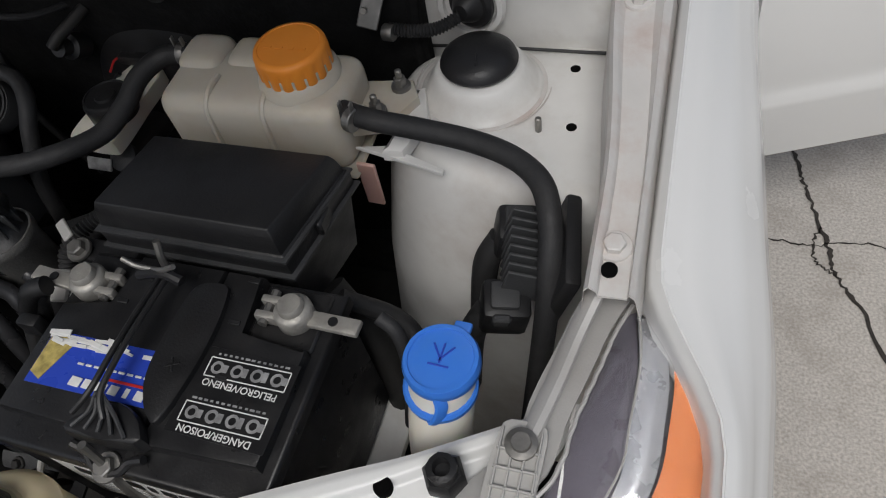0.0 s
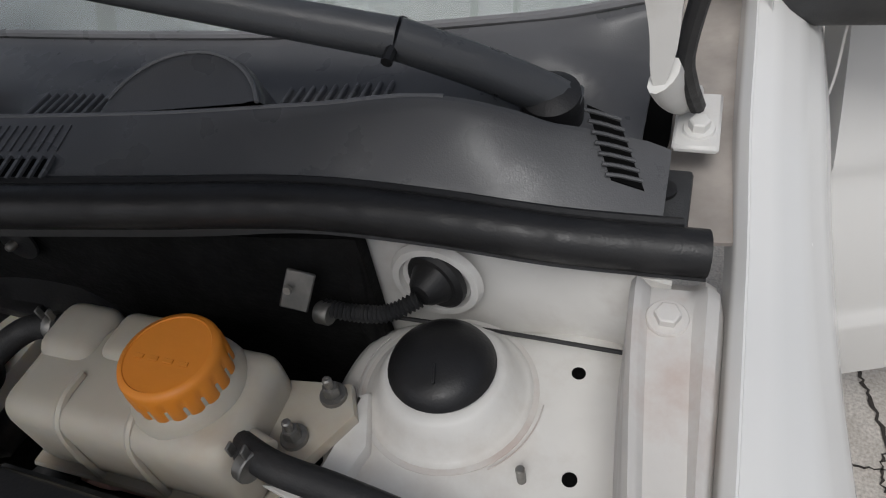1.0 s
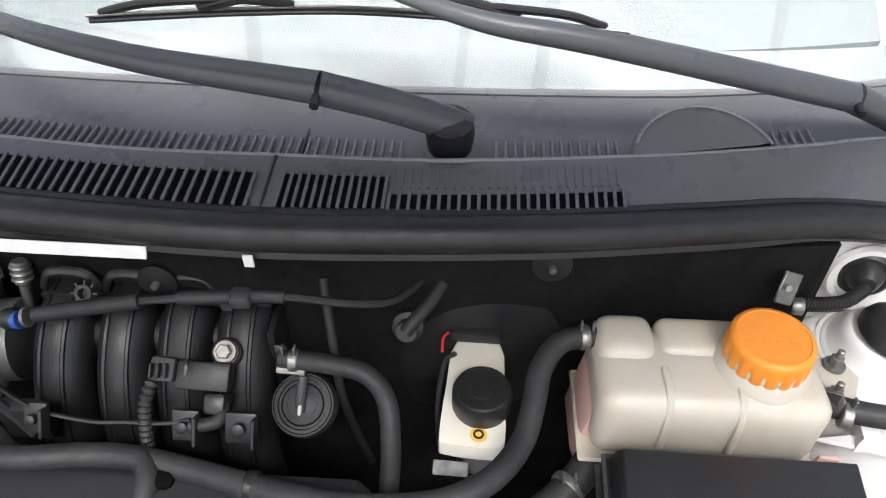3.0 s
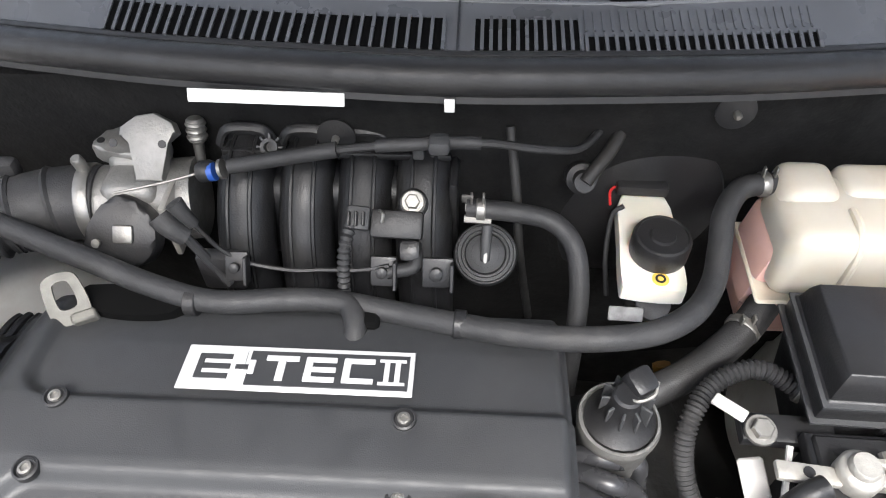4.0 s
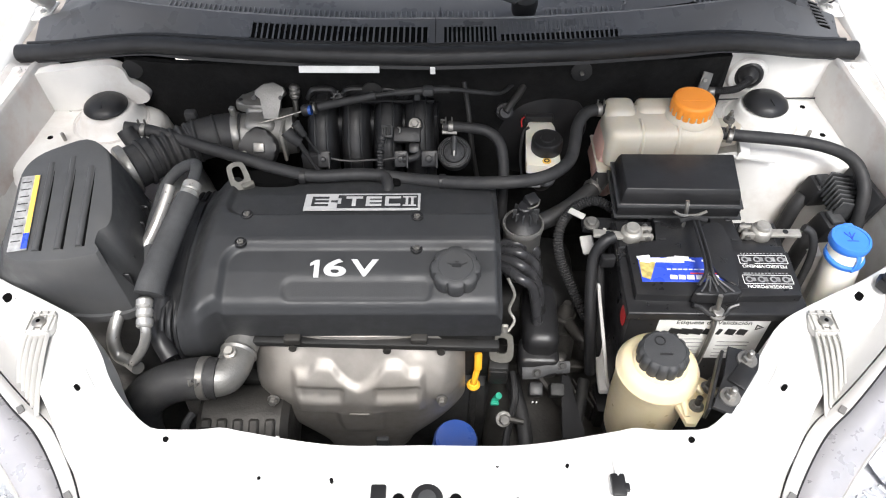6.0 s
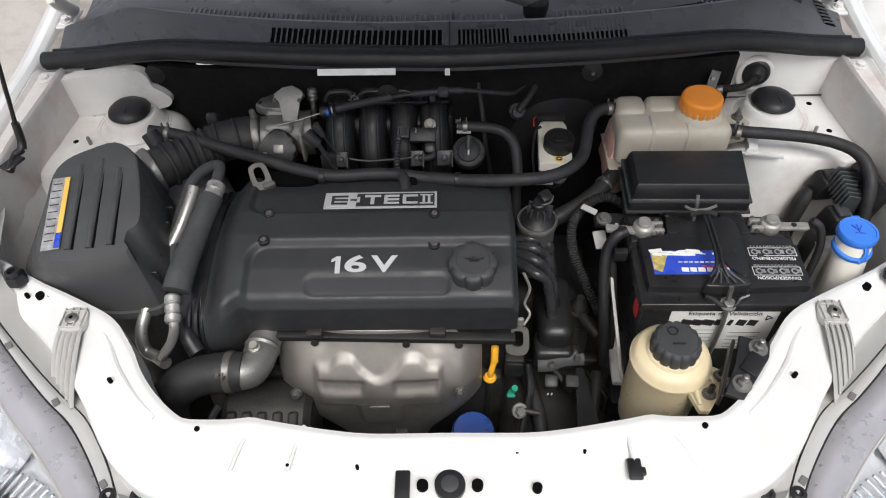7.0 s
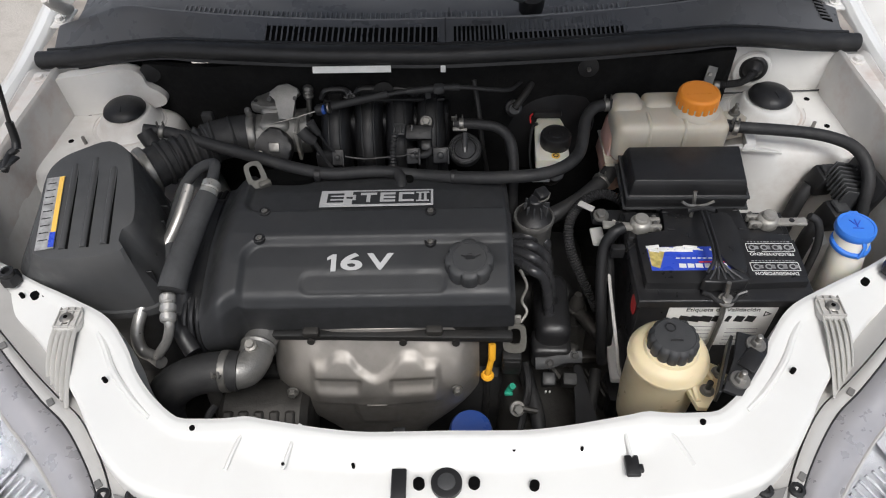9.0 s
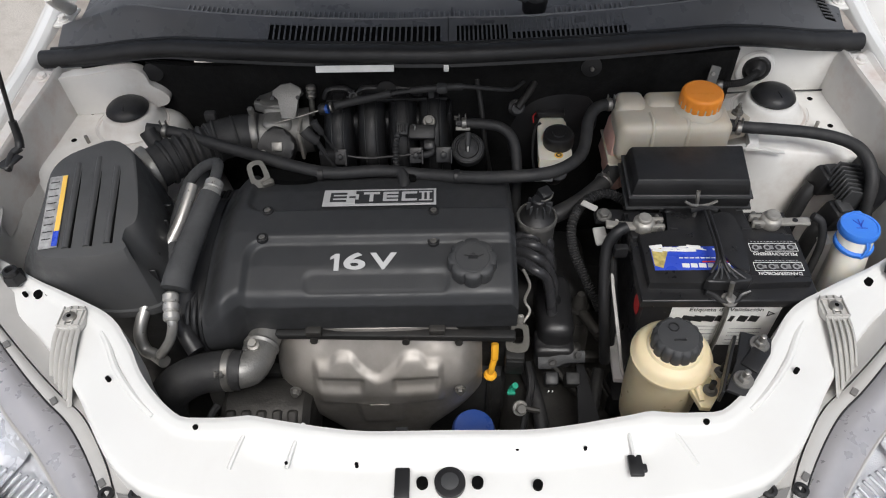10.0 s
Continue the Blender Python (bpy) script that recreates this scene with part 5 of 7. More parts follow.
    part("lock_clip", tube([(-0.060, 0.896, 0.848), (-0.056, 0.888, 0.852), (-0.057, 0.884, 0.846)], 0.0014, 6), STEEL, sens)
    part("sensor_lead", tube([(-0.084, 0.884, 0.840), (-0.086, 0.874, 0.836), (-0.088, 0.864, 0.826), (-0.089, 0.852, 0.800), (-0.089, 0.845, 0.77)], 0.0050, 10, 8, wave=0.0009, count=16), RUBBER, root)
    part("vacuum_pipe", tube([(-0.030, 0.878, 0.820), (-0.028, 0.866, 0.818), (-0.034, 0.860, 0.816), (-0.052, 0.856, 0.816)], 0.0058, 10), RUBBER, root)
    # small plates at the foot of the runners
    for x, w in ((-0.178, 0.020), (-0.055, 0.022), (-0.010, 0.026)):
        pl = part("foot_plate", rbox((x, 0.858, 0.815), (w, 0.006, 0.026), 0.002, 2, pose(0, 0, 0, -35)), BLACK, root)
        part("foot_pin", lathe([(w * 0.22, 0), (w * 0.22, 0.004), (w * 0.15, 0.005)], (x - 0.001, 0.854, 0.818), (0, -0.82, 0.57), 16), BLACK, pl)
        part("foot_edge", rbox((x + w * 0.46, 0.852, 0.817), (0.003, 0.012, 0.024), 0.0006, 1, pose(0, 0, 0, -35)), BLACK, pl)
    part("injector_lead", tube([(-0.204, 0.862, 0.864), (-0.198, 0.862, 0.848), (-0.190, 0.862, 0.832), (-0.176, 0.862, 0.818), (-0.159, 0.862, 0.811), (-0.132, 0.860, 0.809), (-0.108, 0.860, 0.811), (-0.075, 0.858, 0.815), (-0.05, 0.858, 0.822)], 0.0020, 6), BLACK, root)
    part("injector_boot", tube([(-0.214, 0.864, 0.883), (-0.209, 0.862, 0.874), (-0.203, 0.861, 0.862)], (0.0075, 0.0050), 10), RUBBER, root)
    part("throttle_plug", tube([(-0.231, 0.866, 0.866), (-0.224, 0.862, 0.858), (-0.213, 0.861, 0.847)], (0.0105, 0.0085), 12), RUBBER, root)
    part("throttle_lead", tube([(-0.215, 0.861, 0.849), (-0.207, 0.861, 0.828), (-0.199, 0.861, 0.806), (-0.190, 0.858, 0.790)], 0.0042, 8), RUBBER, root)
    part("lead_block", rbox((-0.196, 0.866, 0.800), (0.038, 0.014, 0.042), 0.004), BLACK, root)
    # throttle cable over the top
    cab = thing("throttle_cable", (-0.05, 0.92, 0.89), "black throttle cable over the intake manifold", "cable", shift=(0.0041, 0.0103, -0.0138), turn=0.7, size=0.962)
    part("sleeve", tube([(-0.188, 0.920, 0.872), (-0.155, 0.920, 0.880), (-0.120, 0.920, 0.888), (-0.094, 0.921, 0.893)], 0.0068, 10), RUBBER, cab)
    part("outer", tube([(-0.100, 0.921, 0.892), (-0.06, 0.922, 0.897), (-0.01, 0.924, 0.900), (0.03, 0.926, 0.899), (0.076, 0.930, 0.890), (0.11, 0.950, 0.875), (0.135, 0.99, 0.865)], 0.0036, 8), RUBBER, cab)
    part("thick_sleeve", tube([(-0.062, 0.922, 0.897), (-0.03, 0.923, 0.899), (0.002, 0.925, 0.900), (0.024, 0.926, 0.899)], 0.0058, 10), RUBBER, cab)
    part("adjuster", lathe([(0.0075, 0), (0.0095, 0.003), (0.0095, 0.012), (0.007, 0.016)], (-0.216, 0.918, 0.866), (1, 0.05, 0.22), 14), BLACK, cab, "black cable adjuster")
    part("adjuster_ring", lathe([(0.0080, 0), (0.0080, 0.005)], (-0.205, 0.916, 0.8685), (1, 0.05, 0.22), 14), FILTER, cab, "small blue ring")
    part("adjuster_nut", lathe([(0.0088, 0), (0.0088, 0.003)], (-0.196, 0.918, 0.8705), (1, 0.05, 0.22), 12), STEEL, cab)
    part("clip", rbox((-0.010, 0.922, 0.900), (0.018, 0.016, 0.014), 0.004), GREYBLK, cab)
    part("clip_stalk", rbox((-0.028, 0.932, 0.886), (0.010, 0.008, 0.020), 0.002), GREYBLK, cab)
    part("inner_wire", tube([(-0.290, 0.905, 0.852), (-0.25, 0.912, 0.858), (-0.214, 0.918, 0.866)], 0.0012, 6), STEEL, cab)


MANIF = mat("satin_manifold_plastic", (0.010, 0.010, 0.011), 0.44, vary=0.2, grain=0.3, gscale=500, dirt=0.3, dcol=(0.06, 0.056, 0.05))


manifold()


def throttle():
    root = thing("throttle_unit", (-0.29, 0.90, 0.84), "cast aluminium throttle body with black sensor cover", "throttle body", shift=(-0.0010, 0.0579, -0.0540), turn=0.3, size=1.000)
    part("bore", lathe([(0.034, -0.05), (0.036, -0.035), (0.034, -0.02), (0.034, 0.02), (0.038, 0.03), (0.038, 0.05)], (-0.280, 0.900, 0.838), (1, 0.12, 0.02), 28), ALU, root)
    b = part("body", rbox((-0.283, 0.905, 0.842), (0.055, 0.060, 0.065), 0.012, 3), ALU, root)
    part("top_flange", prism(smooth_outline([(-0.326, 0.925), (-0.312, 0.950), (-0.285, 0.958), (-0.262, 0.945), (-0.258, 0.922), (-0.285, 0.912)], 4), 0.868, 0.884, 0.004), ALU, root)
    plate = prism([(-0.027, 0.012), (-0.026, 0.020), (-0.012, 0.030), (0.004, 0.033), (0.020, 0.025), (0.024, 0.016), (0.015, 0.008), (0.013, -0.026), (-0.013, -0.026), (-0.016, 0.008)], -0.008, 0.004, 0.002, 2, None, axis_m((-0.262, 0.908, 0.893), (0, -0.72, 0.70)))
    part("cable_plate", plate, ALU, root, "pale cast cable plate")
    for x in (-0.284, -0.242):
        part("plate_hole", lathe([(0.0035, 0), (0.0035, 0.001)], (x, 0.896, 0.912), (0, -0.72, 0.70), 12), LBLACK, root)
    part("riser", rbox((-0.288, 0.93, 0.855), (0.045, 0.045, 0.05), 0.010, 3), ALU, root)
    for x, y in ((-0.318, 0.930), (-0.263, 0.938)):
        part("flange_hole", lathe([(0.0035, 0), (0.0035, 0.001)], (x, y, 0.8842), seg=12), LBLACK, root)
    s = part("sensor_cover", prism(smooth_outline([(-0.035, -0.012), (-0.020, 0.020), (0.0, 0.034), (0.026, 0.018), (0.030, -0.010), (0.016, -0.028), (-0.014, -0.030)], 4), 0, 0.020, 0.005, 2, None, axis_m((-0.283, 0.862, 0.838), (0, -0.75, 0.66))), BLACK, root, "black plastic throttle sensor cover")
    part("square_plug", rbox((-0.280, 0.846, 0.852), (0.018, 0.016, 0.005), 0.002, 2, pose(0, 0, 0, 48)), STEEL, s)
    part("cover_screw", lathe([(0.004, 0), (0.004, 0.003)], (-0.303, 0.840, 0.846), (0, -0.75, 0.66), 10), STEEL, s)
    part("return_plate", rbox((-0.243, 0.885, 0.845), (0.006, 0.06, 0.06), 0.002), LEAD, root)
    # steel vacuum stub with rings
    v = part("valve_stub", lathe([(0.004, -0.03), (0.005, 0.0), (0.008, 0.003), (0.008, 0.022), (0.006, 0.024)], (-0.228, 0.93, 0.885), (0.05, 0.25, 1), 14), STEEL, root, "bright ringed steel valve stub")
    for k in range(3):
        part("ring", lathe([(0.0085, 0), (0.0095, 0.0015), (0.0085, 0.003)], (-0.2275 + 0.0003 * k, 0.931 + 0.0015 * k, 0.890 + 0.006 * k), (0.05, 0.25, 1), 14), STEEL, v)


throttle()


def intake_duct():
    root = thing("air_intake_hose", (-0.41, 0.87, 0.84), "corrugated black rubber air intake hose with clamps", "hose", shift=(0.0046, 0.0514, -0.0500), turn=0.5, size=1.000)
    part("inlet_sleeve", tube([(-0.486, 0.810, 0.838), (-0.470, 0.826, 0.839), (-0.452, 0.842, 0.840)], 0.0345, 24, 6), RUBBER, root)
    part("bellows", tube([(-0.454, 0.840, 0.840), (-0.436, 0.853, 0.840), (-0.418, 0.864, 0.840), (-0.400, 0.875, 0.840)], 0.0325, 24, 8, wave=0.0028, count=5), RUBBER, root, angle=70)
    part("sleeve", tube([(-0.404, 0.872, 0.840), (-0.380, 0.886, 0.840), (-0.35, 0.895, 0.840), (-0.322, 0.898, 0.838)], (0.0335, 0.0345), 24, 8), RUBBER, root)
    part("inlet_band", lathe([(0.0370, 0), (0.0385, 0.002), (0.0385, 0.005), (0.0370, 0.007)], (-0.468, 0.827, 0.839), (0.75, 0.64, 0), 28), RUBBER, root)
    part("clamp", lathe([(0.0355, 0), (0.0365, 0.002), (0.0365, 0.010), (0.0355, 0.012)], (-0.335, 0.896, 0.839), (1, 0.15, 0), 32), STEEL, root)
    part("clamp_screw", lathe([(0.0055, 0), (0.0055, 0.016), (0.004, 0.018)], (-0.330, 0.905, 0.872), (0, -0.2, 1), 10), STEEL, root)
    part("inlet_ring", lathe([(0.040, 0), (0.042, 0.004), (0.042, 0.012), (0.039, 0.014)], (-0.492, 0.806, 0.838), (0.75, 0.62, 0), 32), STEEL, root, "pale collar at the filter box")
    part("side_stub", tube([(-0.470, 0.842, 0.850), (-0.484, 0.852, 0.868), (-0.492, 0.860, 0.880)], 0.0135, 12), RUBBER, root)
    part("bump", rbox((-0.40, 0.905, 0.872), (0.02, 0.015, 0.02), 0.005), RUBBER, root)
    for k in range(2):
        part("band", lathe([(0.0345, 0), (0.0365, 0.003), (0.0345, 0.006)], (-0.395 + 0.03 * k, 0.879 + 0.012 * k, 0.84), (1, 0.4, 0), 28), RUBBER, root)


intake_duct()


def air_box():
    root = thing("air_filter_box", (-0.54, 0.70, 0.75), "dark grey ribbed plastic air filter box with warning label", "air filter box", shift=(0.0169, 0.0354, -0.0336), turn=1.0, size=0.996)
    top = smooth_outline([(-0.574, 0.596), (-0.584, 0.672), (-0.588, 0.726), (-0.575, 0.755), (-0.546, 0.773), (-0.509, 0.786), (-0.478, 0.768), (-0.464, 0.740), (-0.446, 0.668), (-0.445, 0.640), (-0.456, 0.630), (-0.457, 0.612), (-0.452, 0.596), (-0.510, 0.586)], 3)
    base = smooth_outline([(-0.630, 0.622), (-0.650, 0.680), (-0.646, 0.750), (-0.620, 0.792), (-0.570, 0.815), (-0.510, 0.822), (-0.468, 0.795), (-0.452, 0.750), (-0.436, 0.690), (-0.430, 0.650), (-0.432, 0.622), (-0.434, 0.604), (-0.452, 0.588), (-0.525, 0.586)], 3)

    def ring(P, z, k=1.0):
        cx = sum(p[0] for p in P) / len(P)
        cy = sum(p[1] for p in P) / len(P)
        return [Vector((cx + (x - cx) * k, cy + (y - cy) * k, z + 0.20 * (y - 0.70) * (1 if z > 0.85 else 0.3))) for x, y in P]
    body = part("lid", rings([ring(base, 0.775, 1.0), ring(base, 0.805, 0.99), ring([((a[0] * 0.25 + b[0] * 0.75), (a[1] * 0.25 + b[1] * 0.75)) for a, b in zip(base, top)], 0.875), ring(top, 0.898, 1.0), ring(top, 0.9035, 0.975), ring(top, 0.9045, 0.93)]), AIRBOX, root, angle=28)
    part("rim", rings([ring(base, 0.762, 1.04), ring(base, 0.775, 1.04), ring(base, 0.776, 0.98)]), AIRBOX, root)
    part("tub", rings([ring(base, 0.50, 0.85), ring(base, 0.65, 0.95), ring(base, 0.765, 1.0)]), BLACK, root)

    def zt(x, y):
        return 0.9045 + 0.20 * (y - 0.70)
    for x0, y0, x1, y1 in ((-0.533, 0.602, -0.548, 0.742), (-0.505, 0.604, -0.520, 0.752), (-0.478, 0.608, -0.491, 0.735)):
        gr = [(x0 + (x1 - x0) * t, y0 + (y1 - y0) * t, zt(0, y0 + (y1 - y0) * t) - 0.0018) for t in (0, 0.33, 0.67, 1)]
        part("ridge", tube(gr, 0.0048, 12, 5), AIRBOX, body)
        # near-black tube paints the shadow along one side of the ridge
        part("groove", tube([(x + 0.0062, y, z + 0.0010) for x, y, z in gr], 0.0016, 6, 5), VOID, body)
    lm = Matrix.Translation((-0.563, 0.660, 0.8975)) @ pose(0, 0, 0, 11.3, -4, 6)
    lab = part("label", rbox((0, 0, 0), (0.026, 0.122, 0.0012), 0.0004, 1, lm), LGREY, root, "worn warning label with plain bars")
    part("label_band", rbox((0, 0, 0), (0.007, 0.095, 0.0012), 0.0003, 1, lm @ pose(0.0095, 0.012, 0.001)), LYELLOW, lab)
    part("label_band", rbox((0, 0, 0), (0.008, 0.024, 0.0012), 0.0003, 1, lm @ pose(0.009, -0.047, 0.001)), LBLUE, lab)
    for k in range(9):
        part("print_bar", rbox((0, 0, 0), (0.013, 0.0016, 0.0008), 0.0003, 1, lm @ pose(-0.004, 0.05 - 0.012 * k, 0.0008)), LBLACK, lab)
    for x, y in ((-0.440, 0.615), (-0.446, 0.72)):
        part("lid_screw", lathe([(0.006, 0), (0.006, 0.006)], (x, y, 0.778), seg=12), LEAD, root)
    for k in range(5):
        part("side_fin", rbox((-0.438 - 0.0025 * k, 0.61 + 0.033 * k, 0.80), (0.012, 0.004, 0.05), 0.001, 1), BLACK, root)


air_box()


# ---- hoses ----
def hose_line():
    root = thing("heater_hose", (-0.1021, 0.8414, 0.7913), "long black rubber coolant hose across the engine", "hose")
    part("run", tube([(-0.4923, 0.9211, 0.8265), (-0.4443, 0.9196, 0.8175), (-0.3607, 0.8922, 0.8087), (-0.2964, 0.8695, 0.8051), (-0.2372, 0.8494, 0.8000), (-0.1816, 0.8366, 0.7980), (-0.1257, 0.8453, 0.7931), (-0.0874, 0.8474, 0.7898), (-0.0331, 0.8383, 0.7893), (0.0365, 0.8181, 0.8012), (0.0939, 0.8061, 0.8116), (0.1515, 0.8127, 0.8114), (0.1888, 0.8331, 0.8098), (0.2138, 0.8691, 0.8032), (0.2241, 0.9024, 0.8093), (0.2305, 0.9308, 0.8207), (0.2484, 0.9555, 0.8269), (0.2782, 0.9634, 0.8262)], 0.0098, 14, 6), RUBBER, root)
    part("branch", tube([(-0.1019, 0.8478, 0.7906), (-0.0777, 0.8439, 0.7915), (-0.0693, 0.8275, 0.7893), (-0.0686, 0.8094, 0.7795), (-0.0682, 0.8016, 0.7618)], 0.0095, 12, 6), RUBBER, root)
    for x, y, z in ((-0.2052, 0.8373, 0.7968), (0.0089, 0.8259, 0.7963)):
        part("clip", lathe([(0.0108, 0), (0.0116, 0.001), (0.0116, 0.009), (0.0108, 0.010)], (x, y, z), (1, -0.05, 0), 18), BLACK, root)
    for c, d in (((0.2634, 0.9613, 0.8264), (1, 0.1, 0)), ((-0.4670, 0.9207, 0.8222), (1, -0.1, -0.2))):
        k = part("spring_clamp", lathe([(0.0102, 0), (0.0109, 0.001), (0.0109, 0.007), (0.0102, 0.008)], c, d, 18), STEEL, root)
        for e in (0.0, 0.010):
            part("clamp_ear", rbox((c[0] + e, c[1], c[2] + 0.015), (0.0018, 0.005, 0.010), 0.0006, 1), STEEL, k)


hose_line()


def simple_hose(name, pts, r, label, material=None, clamp=None, **kw):
    root = thing(name, pts[0], label, "hose")
    part("run", tube(pts, r, 14, 6, **kw), material or RUBBER, root)
    if clamp:
        c, d, cr = clamp
        k = part("spring_clamp", lathe([(cr, 0), (cr + 0.0008, 0.001), (cr + 0.0008, 0.007), (cr, 0.008)], c, d, 18), STEEL, root)
        for e in (-0.004, 0.006):
            part("clamp_ear", rbox((c[0] + e, c[1], c[2] + cr + 0.004), (0.002, 0.006, 0.010), 0.0006, 1), STEEL, k)
    return root


simple_hose("overflow_hose", [(0.4481, 0.9119, 0.8200), (0.480, 0.902, 0.821), (0.526, 0.898, 0.819), (0.576, 0.891, 0.817), (0.612, 0.877, 0.817), (0.636, 0.856, 0.816), (0.647, 0.830, 0.808), (0.651, 0.806, 0.788), (0.651, 0.785, 0.745), (0.647, 0.760, 0.68), (0.640, 0.72, 0.58)], 0.0096,
            "black rubber hose from the coolant tank down the wing", None, ((0.4609, 0.9008, 0.8211), (1, -0.35, 0), 0.0100))
simple_hose("vacuum_hose", [(0.0155, 0.9266, 0.8222), (0.0565, 0.9224, 0.8225), (0.0873, 0.9181, 0.8174), (0.1056, 0.9007, 0.8068), (0.1113, 0.8734, 0.7821), (0.1103, 0.8499, 0.7390), (0.1102, 0.8350, 0.6709)], 0.0084,
            "black vacuum hose bending down behind the engine", None, ((0.0232, 0.9246, 0.8225), (1, 0, 0), 0.0088))
simple_hose("heater_pipe", [(0.0985, 0.8065, 0.6888), (0.1563, 0.8125, 0.7103), (0.2100, 0.8343, 0.7240), (0.2563, 0.8695, 0.7361), (0.2791, 0.8942, 0.7465)], 0.014, "black coolant hose under the tank", None, ((0.2564, 0.8705, 0.7361), (0.5, 0.6, 0.1), 0.0148))
simple_hose("wiring_conduit", [(0.2885, 0.8045, 0.7500), (0.2519, 0.8187, 0.7606), (0.2166, 0.8073, 0.7540), (0.1939, 0.7753, 0.7409), (0.1962, 0.7490, 0.7067), (0.2172, 0.7198, 0.6663), (0.2401, 0.6902, 0.6270)], 0.0075, "corrugated black wiring conduit", None, ((0.2885, 0.8045, 0.7500), (-1, 0.4, 0.2), 0.0092), wave=0.0010, count=64)
simple_hose("side_cable", [(0.4740, 0.7745, 0.7328), (0.5227, 0.7812, 0.6932), (0.5540, 0.7531, 0.6522), (0.5664, 0.7192, 0.5699)], 0.009, "black cable down beside the battery")
simple_hose("booster_pipe", [(0.1455, 0.9944, 0.8500), (0.1355, 0.9776, 0.8430), (0.1237, 0.9634, 0.8356), (0.1161, 0.9555, 0.8280)], 0.006, "short black hose at the brake booster", DEEP)
simple_hose("bay_wire", [(0.0487, 0.9681, 0.8767), (0.0563, 0.9430, 0.8328), (0.0638, 0.9262, 0.7658), (0.0807, 0.9354, 0.6558)], 0.004, "thin black wire on the bulkhead", DEEP)
simple_hose("sensor_wire", [(0.1078, 0.6616, 0.7620), (0.1183, 0.6565, 0.7326), (0.1121, 0.6501, 0.7056), (0.1197, 0.6398, 0.6919), (0.1102, 0.6291, 0.6792)], 0.0022, "thin grey bent wire beside the engine", LEAD)


def radiator_hose():
    root = thing("radiator_hose", (-0.3658, 0.5370, 0.6692), "thick black radiator hose clamped to an aluminium elbow", "hose")
    part("hose", tube([(-0.296, 0.546, 0.687), (-0.318, 0.545, 0.689), (-0.350, 0.541, 0.688), (-0.380, 0.532, 0.680), (-0.401, 0.518, 0.664), (-0.405, 0.499, 0.640), (-0.394, 0.475, 0.618), (-0.372, 0.440, 0.600), (-0.3514, 0.4053, 0.585)], 0.0290, 20, 8), RUBBER, root)
    part("clamp", lathe([(0.0293, 0), (0.0303, 0.001), (0.0303, 0.010), (0.0293, 0.011)], (-0.318, 0.545, 0.6890), (1, 0, 0.02), 28), STEEL, root)
    for e in (0.0, 0.008):
        part("clamp_ear", tube([(-0.318 + e, 0.520, 0.716), (-0.318 + e, 0.514, 0.722), (-0.318 + e, 0.519, 0.728)], 0.002, 6), STEEL, root)
    el = thing("thermostat_elbow", (-0.29, 0.54, 0.69), "cast aluminium coolant outlet elbow", "pipe")
    part("elbow", tube([(-0.273, 0.614, 0.682), (-0.277, 0.592, 0.682), (-0.280, 0.570, 0.682), (-0.287, 0.553, 0.683), (-0.299, 0.547, 0.685), (-0.311, 0.546, 0.687)], (0.0240, 0.0265), 22, 8), ALU, el)
    part("collar", lathe([(0.025, -0.004), (0.0270, 0), (0.025, 0.004)], (-0.277, 0.590, 0.682), (-0.12, -1, 0), 28), ALU, el)
    part("sensor", lathe([(0.009, 0), (0.009, 0.010), (0.006, 0.012), (0.006, 0.018)], (-0.279, 0.574, 0.703), (0, -0.2, 1), 8), LEAD, el)
    part("sensor_clip", tube([(-0.287, 0.570, 0.705), (-0.292, 0.564, 0.713), (-0.286, 0.560, 0.718)], 0.0016, 6), STEEL, el)
    alt = thing("alternator", (-0.29, 0.47, 0.58), "dirty cast alternator with black housing", "alternator", shift=(0.0081, 0.0429, -0.0095), turn=-0.6, size=0.957)
    part("body", lathe([(0.05, -0.07), (0.062, -0.06), (0.065, 0.0), (0.062, 0.06), (0.05, 0.07)], (-0.285, 0.50, 0.565), (1, 0, 0), 28), CASTDARK, alt)
    for k in range(5):
        part("fin", rbox((-0.335 + 0.024 * k, 0.468, 0.618), (0.015, 0.030, 0.016), 0.003, 1, pose(0, 0, 0, 35)), CASTDARK, alt)
    part("terminal_plug", rbox((-0.325, 0.455, 0.622), (0.035, 0.02, 0.018), 0.004), BLACK, alt)
    part("lead", tube([(-0.325, 0.45, 0.62), (-0.345, 0.435, 0.625), (-0.352, 0.45, 0.655), (-0.345, 0.47, 0.66)], 0.006, 8), RUBBER, alt)


radiator_hose()


